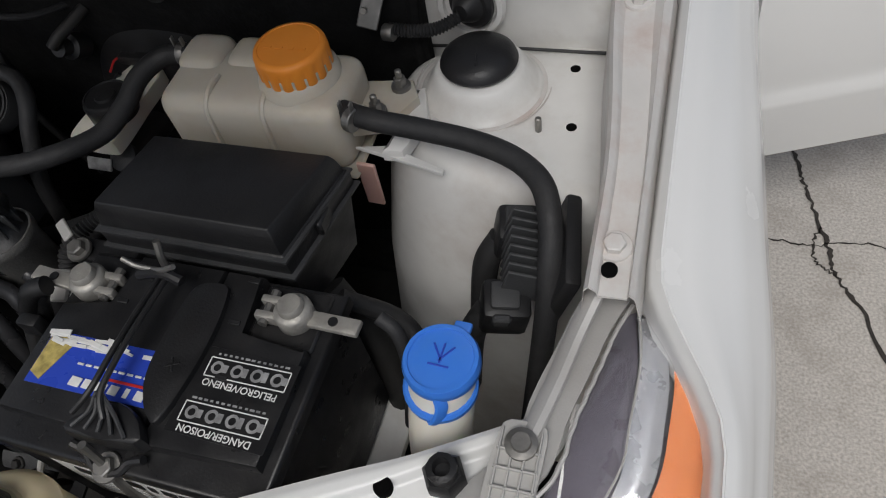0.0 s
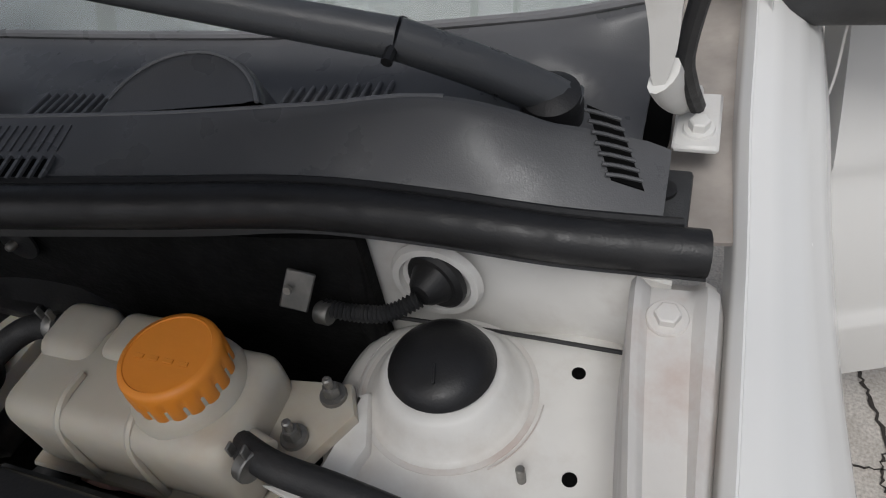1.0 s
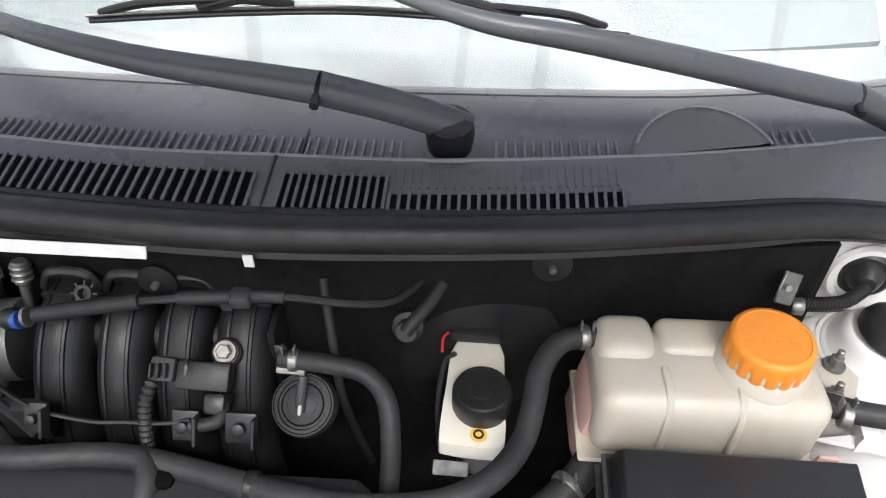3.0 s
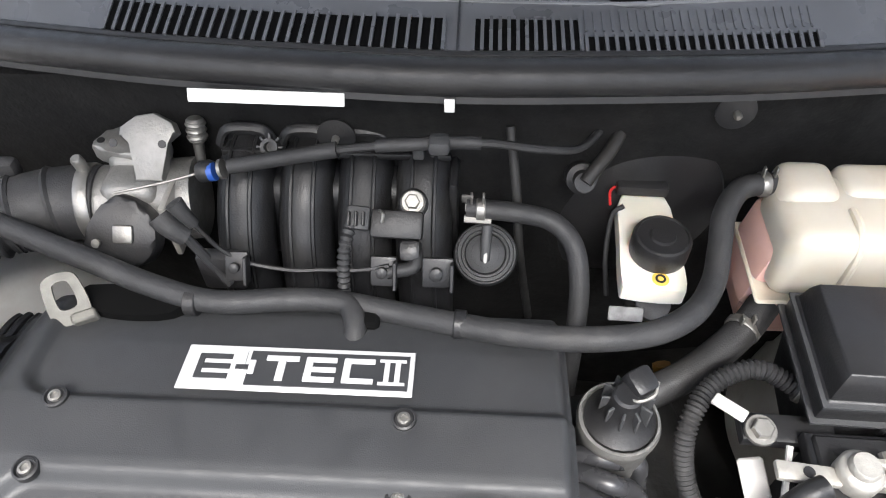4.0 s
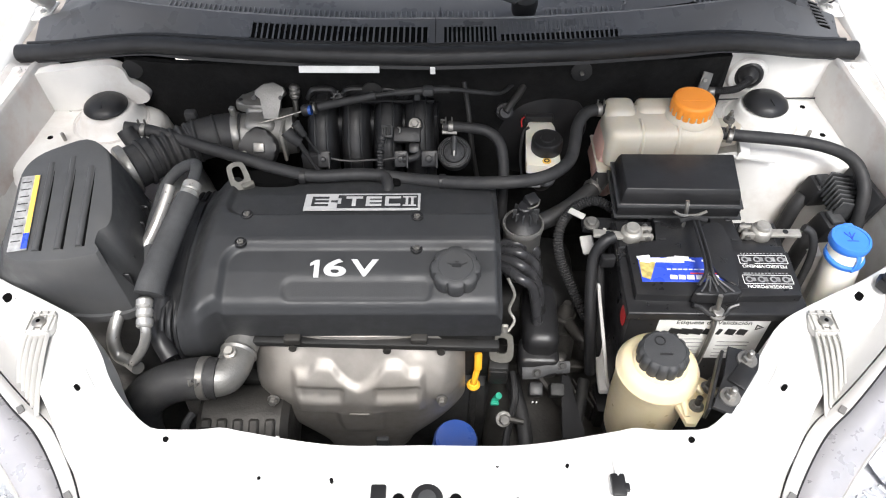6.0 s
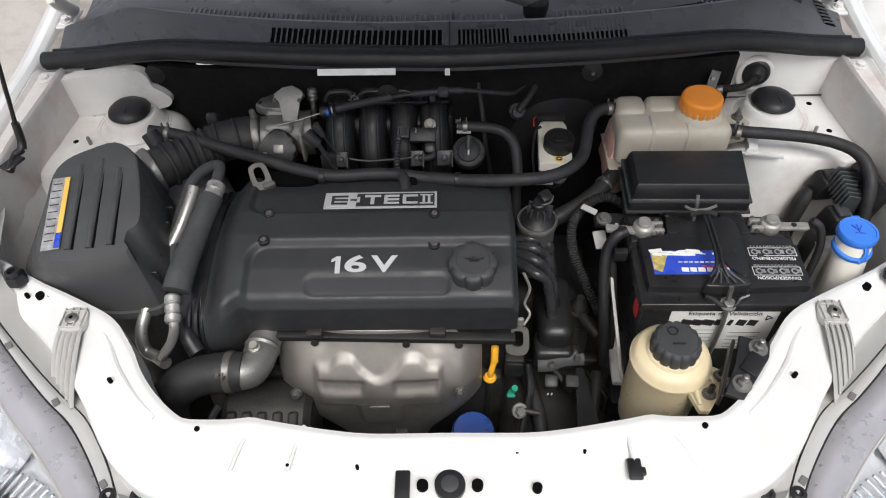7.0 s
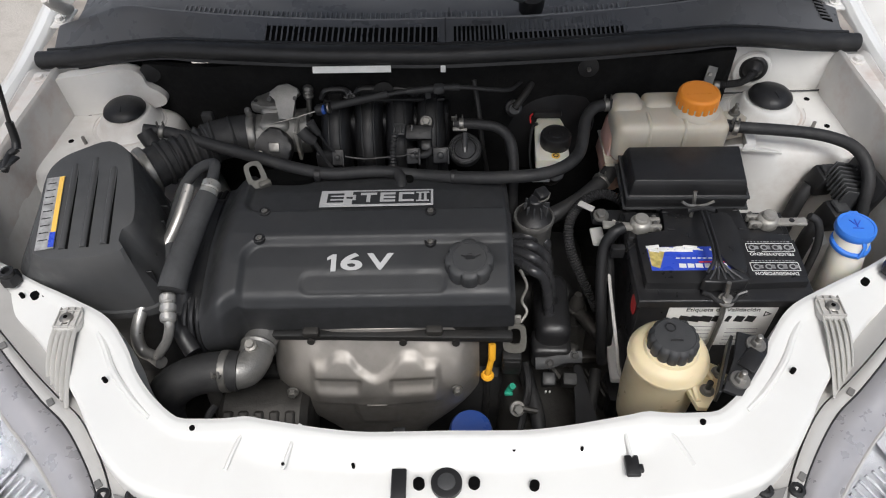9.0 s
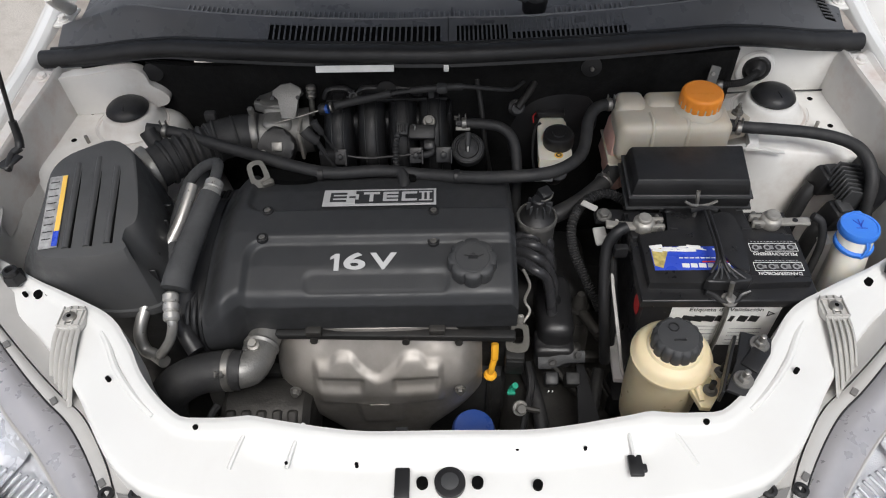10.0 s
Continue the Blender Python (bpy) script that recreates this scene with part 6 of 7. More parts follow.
def ac_lines():
    root = thing("air_conditioning_lines", (-0.3641, 0.6764, 0.7922), "foam-sleeved air conditioning lines with bright fittings", "pipe")
    part("foam_sleeve", tube([(-0.3486, 0.7561, 0.8318), (-0.3576, 0.7198, 0.8226), (-0.3664, 0.6677, 0.8121), (-0.3690, 0.6250, 0.8090), (-0.3715, 0.6040, 0.8010)], (0.0160, 0.0195), 16, 6), FOAM, root, "grey foam sleeve")
    up = part("fitting", lathe([(0.0135, -0.012), (0.0135, -0.004), (0.0115, -0.002), (0.0135, 0.0), (0.0135, 0.010), (0.011, 0.012)], (-0.3462, 0.7661, 0.8358), (0.15, 0.95, 0.25), 20), FITTING, root)
    part("bend", tube([(-0.3465, 0.7734, 0.8378), (-0.3451, 0.8019, 0.8432), (-0.3540, 0.8220, 0.8362), (-0.3799, 0.8263, 0.8228), (-0.4039, 0.8117, 0.8030), (-0.4151, 0.7706, 0.7823), (-0.4157, 0.7196, 0.7696), (-0.4123, 0.6716, 0.7515)], 0.0085, 12, 6), FOAM, root)
    for k in range(3):
        part("lower_fitting", lathe([(0.0085, -0.0068), (0.0108, -0.0040), (0.0108, 0.0040), (0.0085, 0.0068)], (-0.3785 + 0.0022 * k, 0.5965 - 0.0125 * k, 0.7915 - 0.0045 * k), (-0.10, 1.0, 0.40), 20), FITTING, root)
    part("lower_pipe", tube([(-0.3745, 0.571, 0.783), (-0.374, 0.564, 0.771), (-0.384, 0.560, 0.746), (-0.397, 0.556, 0.727), (-0.410, 0.560, 0.708)], 0.0068, 12), FITTING, root)
    part("long_pipe", tube([(-0.3903, 0.7980, 0.8137), (-0.4040, 0.7471, 0.7880), (-0.4230, 0.710, 0.764), (-0.4360, 0.680, 0.748), (-0.4430, 0.630, 0.731), (-0.4510, 0.600, 0.709), (-0.4470, 0.585, 0.687), (-0.4290, 0.575, 0.684), (-0.4100, 0.560, 0.690)], 0.0092, 12, 6), FITTING, root, "bare aluminium pipe")
    part("inner_pipe", tube([(-0.3708, 0.6333, 0.7626), (-0.3801, 0.6070, 0.7402), (-0.3707, 0.5790, 0.7325), (-0.3550, 0.5581, 0.7182)], 0.0125, 12), BLACK, root)


ac_lines()


LEADS = mat("glossy_lead_silicone", (0.030, 0.030, 0.032), 0.30, vary=0.1)


def spark():
    root = thing("ignition_coil", (0.15, 0.72, 0.65), "ignition coil pack with four black leads", "ignition coil", shift=(-0.0055, 0.0341, -0.0282), turn=-2.1, size=0.982)
    part("leads_block", rbox((0.174, 0.650, 0.650), (0.056, 0.125, 0.080), 0.020, 4), BLACK, root)
    part("block_foot", rbox((0.172, 0.600, 0.628), (0.062, 0.050, 0.050), 0.010, 3), BLACK, root)
    for k, (y0, x1, y1, z1) in enumerate(((0.715, 0.162, 0.716, 0.752), (0.702, 0.163, 0.688, 0.742), (0.686, 0.167, 0.656, 0.727), (0.668, 0.164, 0.628, 0.712))):
        ym = (0.710, 0.690, 0.666, 0.640)[k]
        l = part("lead", tube([(0.098, y0 + 0.004, 0.752), (0.110, y0, 0.766), (0.135, ym, 0.775), (0.154, (ym + y1) / 2 + 0.004, 0.757), (x1, y1, z1), (x1 + 0.003, y1 - 0.006, z1 - 0.035)], 0.0084, 12, 6), LEADS, root)
        part("boot", lathe([(0.012, -0.022), (0.012, 0.0), (0.0095, 0.006)], (x1 + 0.003, y1 - 0.006, z1 - 0.034), (-0.1, 0.15, 1), 14), BLACK, l)
    vx, vy = 0.136, 0.768
    can = thing("egr_valve", (vx, vy, 0.66), "grey metal valve canister with black plug and wire clip", "valve")
    part("body", lathe([(0.024, 0.65), (0.0285, 0.69), (0.0290, 0.752), (0.0310, 0.755), (0.0318, 0.762), (0.0305, 0.766), (0.0285, 0.766), (0.0280, 0.760)], (vx, vy, 0), seg=36), ALU, can)
    cap = part("cap", lathe([(0.0275, 0.757), (0.0270, 0.763), (0.020, 0.768), (0.0125, 0.780), (0.0110, 0.797), (0.009, 0.799)], (vx + 0.001, vy + 0.002, 0), (0, 0, 1), 24), BLACK, can)
    for k in range(10):
        a = k * math.pi / 5
        part("fin", rbox((0, 0, 0), (0.010, 0.0022, 0.028), 0.0006, 1, pose(vx + 0.003 + 0.0145 * math.cos(a), vy + 0.004 + 0.0145 * math.sin(a), 0.776, 0, 0, k * 36)), GREYBLK, cap)
    part("plug", rbox((vx + 0.010, vy + 0.012, 0.797), (0.020, 0.020, 0.022), 0.004, 2, pose(0, 0, 0, 15, 0, 30)), BLACK, can)
    part("wire_clip", tube([(vx, vy + 0.004, 0.795), (vx + 0.006, vy - 0.004, 0.799), (vx + 0.018, vy, 0.801), (vx + 0.022, vy + 0.010, 0.804)], 0.0014, 6), STEEL, can)
    ev = thing("purge_valve", (0.030, 0.93, 0.77), "round black purge valve with pale spigot", "valve", shift=(0.0030, -0.0158, 0.0070), turn=-3.0, size=0.82)
    part("disc", lathe([(0.033, -0.02), (0.034, -0.004), (0.032, 0.004), (0.026, 0.006), (0.025, 0.002), (0.018, 0.004), (0.012, 0.009), (0.002, 0.010)], (0.030, 0.925, 0.776), (0, -0.55, 0.83), 32), GREYBLK, ev)
    for r in (0.030, 0.0215, 0.015):
        part("disc_ring", lathe([(r - 0.0012, 0.002), (r, 0.0068), (r + 0.0012, 0.002)], (0.030, 0.925, 0.776), (0, -0.55, 0.83), 32, cap=False), BLACK, ev)
    part("spigot", tube([(0.030, 0.915, 0.778), (0.030, 0.922, 0.792), (0.030, 0.938, 0.806)], 0.0055, 10), GREYBLK, ev)
    part("slit", rbox((0.0305, 0.913, 0.786), (0.004, 0.014, 0.004), 0.001, 1, pose(0, 0, 0, 40)), LGREYP, ev)
    for o in (0, 0.010):
        part("stub", tube([(0.006, 0.945 - o, 0.824 - o * 0.6), (0.034, 0.945 - o, 0.824 - o * 0.6)], 0.004, 8), LEAD, ev)
    part("clip", rbox((0.008, 0.948, 0.834), (0.012, 0.003, 0.010), 0.001), STEEL, ev)


spark()


def small_steel():
    lift = thing("lifting_eye", (-0.298, 0.79, 0.82), "zinc plated engine lifting eye", "bracket", "engine lifting eyes", shift=(0.0030, 0.0360, -0.0340), turn=0.6, size=0.87)

    def eye(c, w, h, m, root):
        outer = smooth_outline([(-w, -h), (w, -h), (w * 1.05, h * 0.6), (w * 0.5, h), (-w * 0.5, h), (-w * 1.05, h * 0.6)], 4)
        inner = [(x * 0.48, y * 0.55 + h * 0.12) for x, y in outer]
        bm = bmesh.new()
        A = [[bm.verts.new((x, y, z)) for x, y in P] for P in (outer, inner) for z in (-0.002, 0.002)]
        n = len(outer)
        for a, b in ((0, 1), (1, 3), (3, 2), (2, 0)):
            for i in range(n):
                j = (i + 1) % n
                bm.faces.new((A[a][i], A[a][j], A[b][j], A[b][i]))
        bm.transform(Matrix.Translation(c) @ m)
        part("plate", bm, EYESTEEL, root)
    eye((-0.300, 0.793, 0.845), 0.015, 0.022, pose(0, 0, 0, 50, 0, 28), lift)
    part("foot", rbox((-0.285, 0.785, 0.822), (0.022, 0.010, 0.03), 0.002, 1, pose(0, 0, 0, 20, 0, 28)), EYESTEEL, lift)
    l2 = thing("lifting_eye", (0.113, 0.575, 0.70), "dull steel engine lifting eye with bent tab", "bracket", "engine lifting eyes", shift=(-0.0112, 0.0473, -0.0388), turn=-1.0, size=1.000)
    eye((0.113, 0.568, 0.700), 0.015, 0.022, pose(0, 0, 0, 62, 0, -4), l2)
    part("tab", rbox((0.116, 0.580, 0.728), (0.010, 0.006, 0.020), 0.002, 1), LEAD, l2)
    part("foot", rbox((0.110, 0.562, 0.672), (0.024, 0.008, 0.02), 0.002, 1), CASTDARK, l2)
    dip = thing("dipstick", (0.073, 0.56, 0.63), "yellow oil dipstick handle", "dipstick", shift=(-0.0087, 0.0446, -0.0283), turn=-1.8, size=0.967)
    part("handle", rbox((0.076, 0.560, 0.668), (0.012, 0.010, 0.034), 0.004, 2, pose(0, 0, 0, -20, 8, 20)), YELLOW, dip)
    part("shaft", tube([(0.075, 0.555, 0.652), (0.072, 0.550, 0.635), (0.070, 0.550, 0.620)], 0.0052, 10), YELLOW, dip)
    part("stopper", lathe([(0.010, 0), (0.011, 0.004), (0.008, 0.009)], (0.070, 0.550, 0.612), seg=14), YELLOW, dip)
    part("guide_tube", tube([(0.070, 0.550, 0.614), (0.069, 0.545, 0.55), (0.068, 0.55, 0.45)], 0.006, 8), DEEP, dip)
    fl = thing("oil_filter", (0.005, 0.53, 0.47), "blue painted oil filter canister", "oil filter")
    part("can", lathe([(0.030, -0.050), (0.034, -0.044), (0.034, 0.040), (0.031, 0.047), (0.020, 0.049)], (0.030, 0.530, 0.500), (0.1, -0.1, 1), 28), FILTER, fl)
    con = thing("wiring_connectors", (0.16, 0.55, 0.58), "cluster of black connectors on a drilled bracket with green locks", "connector", shift=(-0.0089, 0.0388, -0.0226), turn=-3.0, size=0.981)
    bar = part("bracket_bar", tube([(0.143, 0.564, 0.630), (0.165, 0.566, 0.630), (0.185, 0.572, 0.636), (0.216, 0.575, 0.636)], 0.0095, 8, 4, flat=0.25), GREYBLK, con, "dull steel bracket bar")
    for x, y, z in ((0.165, 0.564, 0.632), (0.204, 0.575, 0.639)):
        part("bar_bolt", hexbolt((x, y, z), (0, -0.6, 0.8), 0.0048, 0.007, 1.5), DEEP, bar)
    part("plug", rbox((0.165, 0.552, 0.603), (0.022, 0.022, 0.034), 0.004, 2, pose(0, 0, 0, 25)), BLACK, con)
    for x in (0.161, 0.167):
        part("plug_pin", rbox((x, 0.536, 0.592), (0.0022, 0.003, 0.014), 0.0005, 1, pose(0, 0, 0, 25)), LWHITE, con)
    part("grey_plug", rbox((0.197, 0.551, 0.605), (0.022, 0.020, 0.044), 0.003, 2, pose(0, 0, 0, 25)), DEEP, con)
    part("gusset", prism([(0.208, 0.585), (0.220, 0.585), (0.240, 0.48), (0.205, 0.48)], -0.002, 0.002, 0.0, 1, None, Matrix.Translation((0, 0, 0.555)) @ pose(0, 0, 0, 4)), BLACK, con)
    part("eye_block", rbox((0.105, 0.560, 0.640), (0.030, 0.022, 0.046), 0.004, 2), DEEP, con)
    part("eye_block_lip", rbox((0.105, 0.548, 0.652), (0.026, 0.004, 0.012), 0.001, 1), DEEP, con)
    part("green_lock", tube([(0.102, 0.545, 0.572), (0.106, 0.548, 0.580), (0.109, 0.546, 0.590)], 0.0055, 8), GREEN, con)
    part("green_tab", rbox((0.103, 0.541, 0.574), (0.014, 0.006, 0.006), 0.002), GREEN, con)
    part("clamp_bolt", hexbolt((0.116, 0.514, 0.576), (0.2, -0.6, 0.75), 0.0085, 0.014), STEEL, con)
    part("shackle_pin", tube([(0.118, 0.516, 0.576), (0.134, 0.512, 0.576), (0.148, 0.511, 0.574)], 0.005, 8), CASTDARK, con)
    part("loom", tube([(0.13, 0.60, 0.56), (0.15, 0.52, 0.55), (0.16, 0.46, 0.53), (0.20, 0.40, 0.50)], 0.012, 10), RUBBER, con)
    part("loom_branch", tube([(0.25, 0.60, 0.56), (0.235, 0.53, 0.54), (0.205, 0.47, 0.52), (0.15, 0.42, 0.50)], 0.010, 10), RUBBER, con)
    part("thin_loom", tube([(0.13, 0.585, 0.60), (0.135, 0.55, 0.585), (0.128, 0.52, 0.56), (0.118, 0.47, 0.53)], 0.006, 8), BLACK, con)


small_steel()


# ---- fluid tanks ----
def coolant_tank():
    root = thing("coolant_tank", (0.37, 0.92, 0.80), "translucent white coolant tank, stained, with orange cap", "coolant tank", shift=(-0.0115, 0.0107, -0.0209), turn=0.2, size=0.980)
    body = part("body", rbox((0.376, 0.921, 0.818), (0.186, 0.086, 0.078), 0.016, 4), TANK, root)
    part("rear_lobe", rbox((0.310, 0.947, 0.845), (0.050, 0.050, 0.040), 0.014, 4), TANK, body)
    part("rear_lobe", rbox((0.375, 0.950, 0.842), (0.078, 0.044, 0.042), 0.012, 4), TANK, body)
    for x in (0.338, 0.395):
        part("waist_groove", tube([(x, 0.8775, 0.785), (x, 0.8772, 0.82), (x, 0.881, 0.846), (x, 0.895, 0.8575), (x, 0.915, 0.8575)], 0.0035, 8, 5), TANK, body)
    part("seam", rbox((0.374, 0.921, 0.781), (0.200, 0.096, 0.005), 0.002, 1), TANK, root)
    part("lower_body", rbox((0.315, 0.925, 0.745), (0.070, 0.075, 0.075), 0.016, 3), TANKPINK, root, "pink coolant-stained lower chamber")
    part("side_skirt", rbox((0.287, 0.930, 0.785), (0.020, 0.070, 0.080), 0.008, 2, pose(0, 0, 0, 0, 8)), TANKPINK, root)
    part("outlet", tube([(0.300, 0.905, 0.712), (0.294, 0.898, 0.725), (0.288, 0.895, 0.742)], 0.013, 12), TANKPINK, root)
    part("neck", lathe([(0.040, -0.002), (0.037, 0.008), (0.033, 0.012), (0.033, 0.02)], (0.418, 0.925, 0.855), seg=36), TANK, root)
    cap = part("cap", lathe([(0.0330, 0.864, 1), (0.0340, 0.866, 1), (0.0340, 0.880, 1), (0.0334, 0.884), (0.0332, 0.887), (0.0318, 0.890), (0.0285, 0.891), (0.028, 0.8902), (0.001, 0.8905)], (0.418, 0.925, 0), seg=108, ribs=18, rib=0.0019), ORANGE, root, "orange screw cap with ribbed rim", 50)
    for k in range(4):
        part("print_bar", rbox((0.400 + 0.011 * k, 0.920, 0.8908), (0.007, 0.003, 0.0008), 0.0002, 1), ORANGE, cap)
    part("spout", lathe([(0.008, 0), (0.008, 0.02)], (0.283, 0.953, 0.846), (-1, 0, 0), 14), TANK, root)
    part("right_spout", lathe([(0.008, 0), (0.008, 0.022)], (0.462, 0.907, 0.838), (1, -0.3, 0), 14), TANK, root)
    fl = part("mount_flange", prism([(0.462, 0.895), (0.500, 0.905), (0.520, 0.945), (0.508, 0.968), (0.462, 0.962)], 0.812, 0.822, 0.004), TANK, root)
    for x, y in ((0.487, 0.920), (0.500, 0.955)):
        part("stud", hexbolt((x, y, 0.822), (0, 0, 1), 0.006, 0.012, 1.6), STEEL, fl)
        part("stud_tip", lathe([(0.0032, 0.008), (0.0032, 0.020), (0.002, 0.021)], (x, y, 0.822), seg=8), STEEL, fl)
    part("steel_bracket", prism([(0.50, 0.884), (0.520, 0.884), (0.532, 0.93), (0.518, 0.97), (0.51, 0.965), (0.515, 0.93)], 0.798, 0.812, 0.004), BAYWHITE, root)
    part("lower_bracket", prism([(0.47, 0.892), (0.54, 0.876), (0.560, 0.870), (0.560, 0.876), (0.50, 0.897)], 0.800, 0.804, 0.001), BAYWHITE, root)
    part("strap", rbox((0.478, 0.885, 0.76), (0.018, 0.004, 0.07), 0.001, 1, pose(0, 0, 0, 8, 6)), TANKPINK, root)


coolant_tank()


def brake_tank():
    root = thing("brake_fluid_tank", (0.18, 0.915, 0.79), "cream brake fluid tank with black screw cap", "brake fluid tank", shift=(-0.0032, 0.0106, -0.0176), turn=-1.7, size=0.955)
    m = pose(0, 0, 0, -6, 0, 0)
    part("body", prism(smooth_outline([(0.158, 0.870), (0.200, 0.868), (0.209, 0.877), (0.207, 0.93), (0.202, 0.985), (0.160, 0.985), (0.154, 0.93), (0.152, 0.879)], 3), 0.777, 0.796, 0.005, 3, None), BRAKETANK, root)
    cap = part("cap", lathe([(0.0255, 0.795), (0.0265, 0.798), (0.0265, 0.815), (0.0248, 0.819), (0.0225, 0.820), (0.022, 0.8185), (0.012, 0.8185), (0.011, 0.821), (0.001, 0.8215)], (0.187, 0.912, 0), (0, -0.0, 1), 40), BLACK, root)
    part("float_lead", tube([(0.160, 0.965, 0.800), (0.150, 0.96, 0.79), (0.146, 0.93, 0.765), (0.150, 0.905, 0.735)], 0.0025, 8), LBLACK, root)
    part("sensor_plug", rbox((0.178, 0.985, 0.806), (0.05, 0.014, 0.012), 0.003), BLACK, root)
    part("red_wire", tube([(0.152, 0.985, 0.806), (0.147, 0.978, 0.805), (0.147, 0.965, 0.80)], 0.0014, 6), LRED, root)
    st = part("warning_sticker", lathe([(0.0075, 0), (0.0075, 0.0008)], (0.186, 0.880, 0.7962), seg=24), LYELLOW, root, "round yellow warning sticker")
    part("sticker_mark", lathe([(0.0048, 0), (0.0048, 0.0006), (0.0028, 0.0006), (0.0028, 0)], (0.186, 0.880, 0.7972), seg=18, cap=False), LBLACK, st)
    part("master_cylinder", lathe([(0.016, -0.06), (0.016, 0.012), (0.010, 0.016)], (0.183, 0.90, 0.735), (0, -1, 0), 18), CASTDARK, root)
    part("copper_union", lathe([(0.009, 0), (0.009, 0.02)], (0.200, 0.842, 0.718), (0.2, -0.6, -0.7), 8), mat("brass_union", (0.30, 0.16, 0.05), 0.4, 0.6), root)
    part("round_plug", lathe([(0.016, 0), (0.016, 0.006), (0.013, 0.008)], (0.189, 0.886, 0.751), (0, -0.5, 0.85), 24), GREYBLK, root)
    part("tag", rbox((0.163, 0.872, 0.752), (0.032, 0.003, 0.014), 0.001, 1, pose(0, 0, 0, -35)), LGREY, root)
    bo = thing("brake_booster", (0.15, 1.03, 0.80), "large black brake booster drum on the bulkhead", "brake booster", shift=(0.0004, 0.0053, -0.0154), turn=0.8, size=1.000)
    part("drum", lathe([(0.10, -0.05), (0.105, -0.02), (0.105, 0.01), (0.095, 0.035), (0.06, 0.045), (0.03, 0.048)], (0.165, 1.035, 0.765), (0, -1, 0.05), 44), BLACK, bo)
    part("check_valve", lathe([(0.014, 0), (0.014, 0.02), (0.009, 0.022), (0.009, 0.035)], (0.115, 0.985, 0.82), (0, -0.8, 0.5), 18), BLACK, bo)


brake_tank()


def steering_tank():
    c = (0.2945, 0.526)
    root = thing("power_steering_tank", (*c, 0.60), "amber translucent power steering tank with black knurled cap", "fluid tank")
    case = part("body", lathe([(0.040, 0.58), (0.046, 0.60), (0.0495, 0.65), (0.0505, 0.733), (0.0515, 0.738), (0.0535, 0.740), (0.0535, 0.745), (0.0515, 0.747), (0.050, 0.753), (0.044, 0.759), (0.036, 0.762), (0.034, 0.766)], (*c, 0), seg=48), OILTANK, root)
    cap = part("cap", lathe([(0.0312, 0.764, 1), (0.0322, 0.766, 1), (0.0322, 0.782, 1), (0.0302, 0.787, 1), (0.026, 0.7895), (0.0255, 0.7885), (0.001, 0.790)], (*c, 0), seg=112, ribs=14, rib=0.0031), GREYBLK, root, "black knurled cap", 50)
    part("cap_mark", lathe([(0.007, 0), (0.007, 0.001), (0.0055, 0.001), (0.0055, 0)], (c[0] - 0.004, c[1] + 0.012, 0.7898), seg=18, cap=False), LBLACK, cap)
    part("cap_print", rbox((c[0], c[1] - 0.008, 0.7902), (0.016, 0.003, 0.0008), 0.0002, 1), LBLACK, cap)
    ear = part("mount_ear", prism([(0.322, 0.535), (0.310, 0.478), (0.318, 0.452), (0.330, 0.451), (0.368, 0.500), (0.362, 0.512)], 0.728, 0.736, 0.002, 2), OILTANK, case)
    for x0, y0, x1, y1 in ((0.318, 0.515, 0.320, 0.460), (0.330, 0.520, 0.346, 0.492)):
        part("web", tube([(x0, y0, 0.741), ((x0 + x1) / 2, (y0 + y1) / 2, 0.740), (x1, y1, 0.737)], (0.007, 0.004), 8), OILTANK, ear)
    for x, y in ((0.356, 0.502), (0.335, 0.476)):
        st = part("stud", hexbolt((x, y, 0.736), (0, 0, 1), 0.0062, 0.007, 1.5), STEEL, ear)
        part("stud_tip", lathe([(0.0040, 0.006), (0.0040, 0.020), (0.003, 0.021)], (x, y, 0.736), seg=10), LBLACK, st)
    br = thing("tank_bracket", (0.375, 0.48, 0.79), "black steel bracket bolted to the radiator support", "bracket")
    plate = part("plate", prism([(0.372, 0.528), (0.408, 0.516), (0.400, 0.494), (0.352, 0.434), (0.332, 0.444), (0.356, 0.486)], 0.7880, 0.7930, 0.001), BLACK, br)
    part("pressed_step", rbox((0.377, 0.484, 0.7945), (0.034, 0.022, 0.004), 0.0018, 2, pose(0, 0, 0, 0, 0, 48)), BLACK, plate)
    part("folded_edge", rbox((0.3475, 0.484, 0.777), (0.004, 0.090, 0.024), 0.001, 1, pose(0, 0, 0, 0, 0, -24)), BLACK, plate)
    for x, y in ((0.389, 0.507), (0.355, 0.456)):
        b = part("bracket_bolt", hexbolt((x, y, 0.793), (0, -0.1, 1), 0.0072, 0.011, 1.7), STEEL, br)
        part("bolt_tip", lathe([(0.004, 0.008), (0.004, 0.020), (0.0025, 0.021)], (x, y - 0.001, 0.793), seg=10), STEEL, b)


steering_tank()


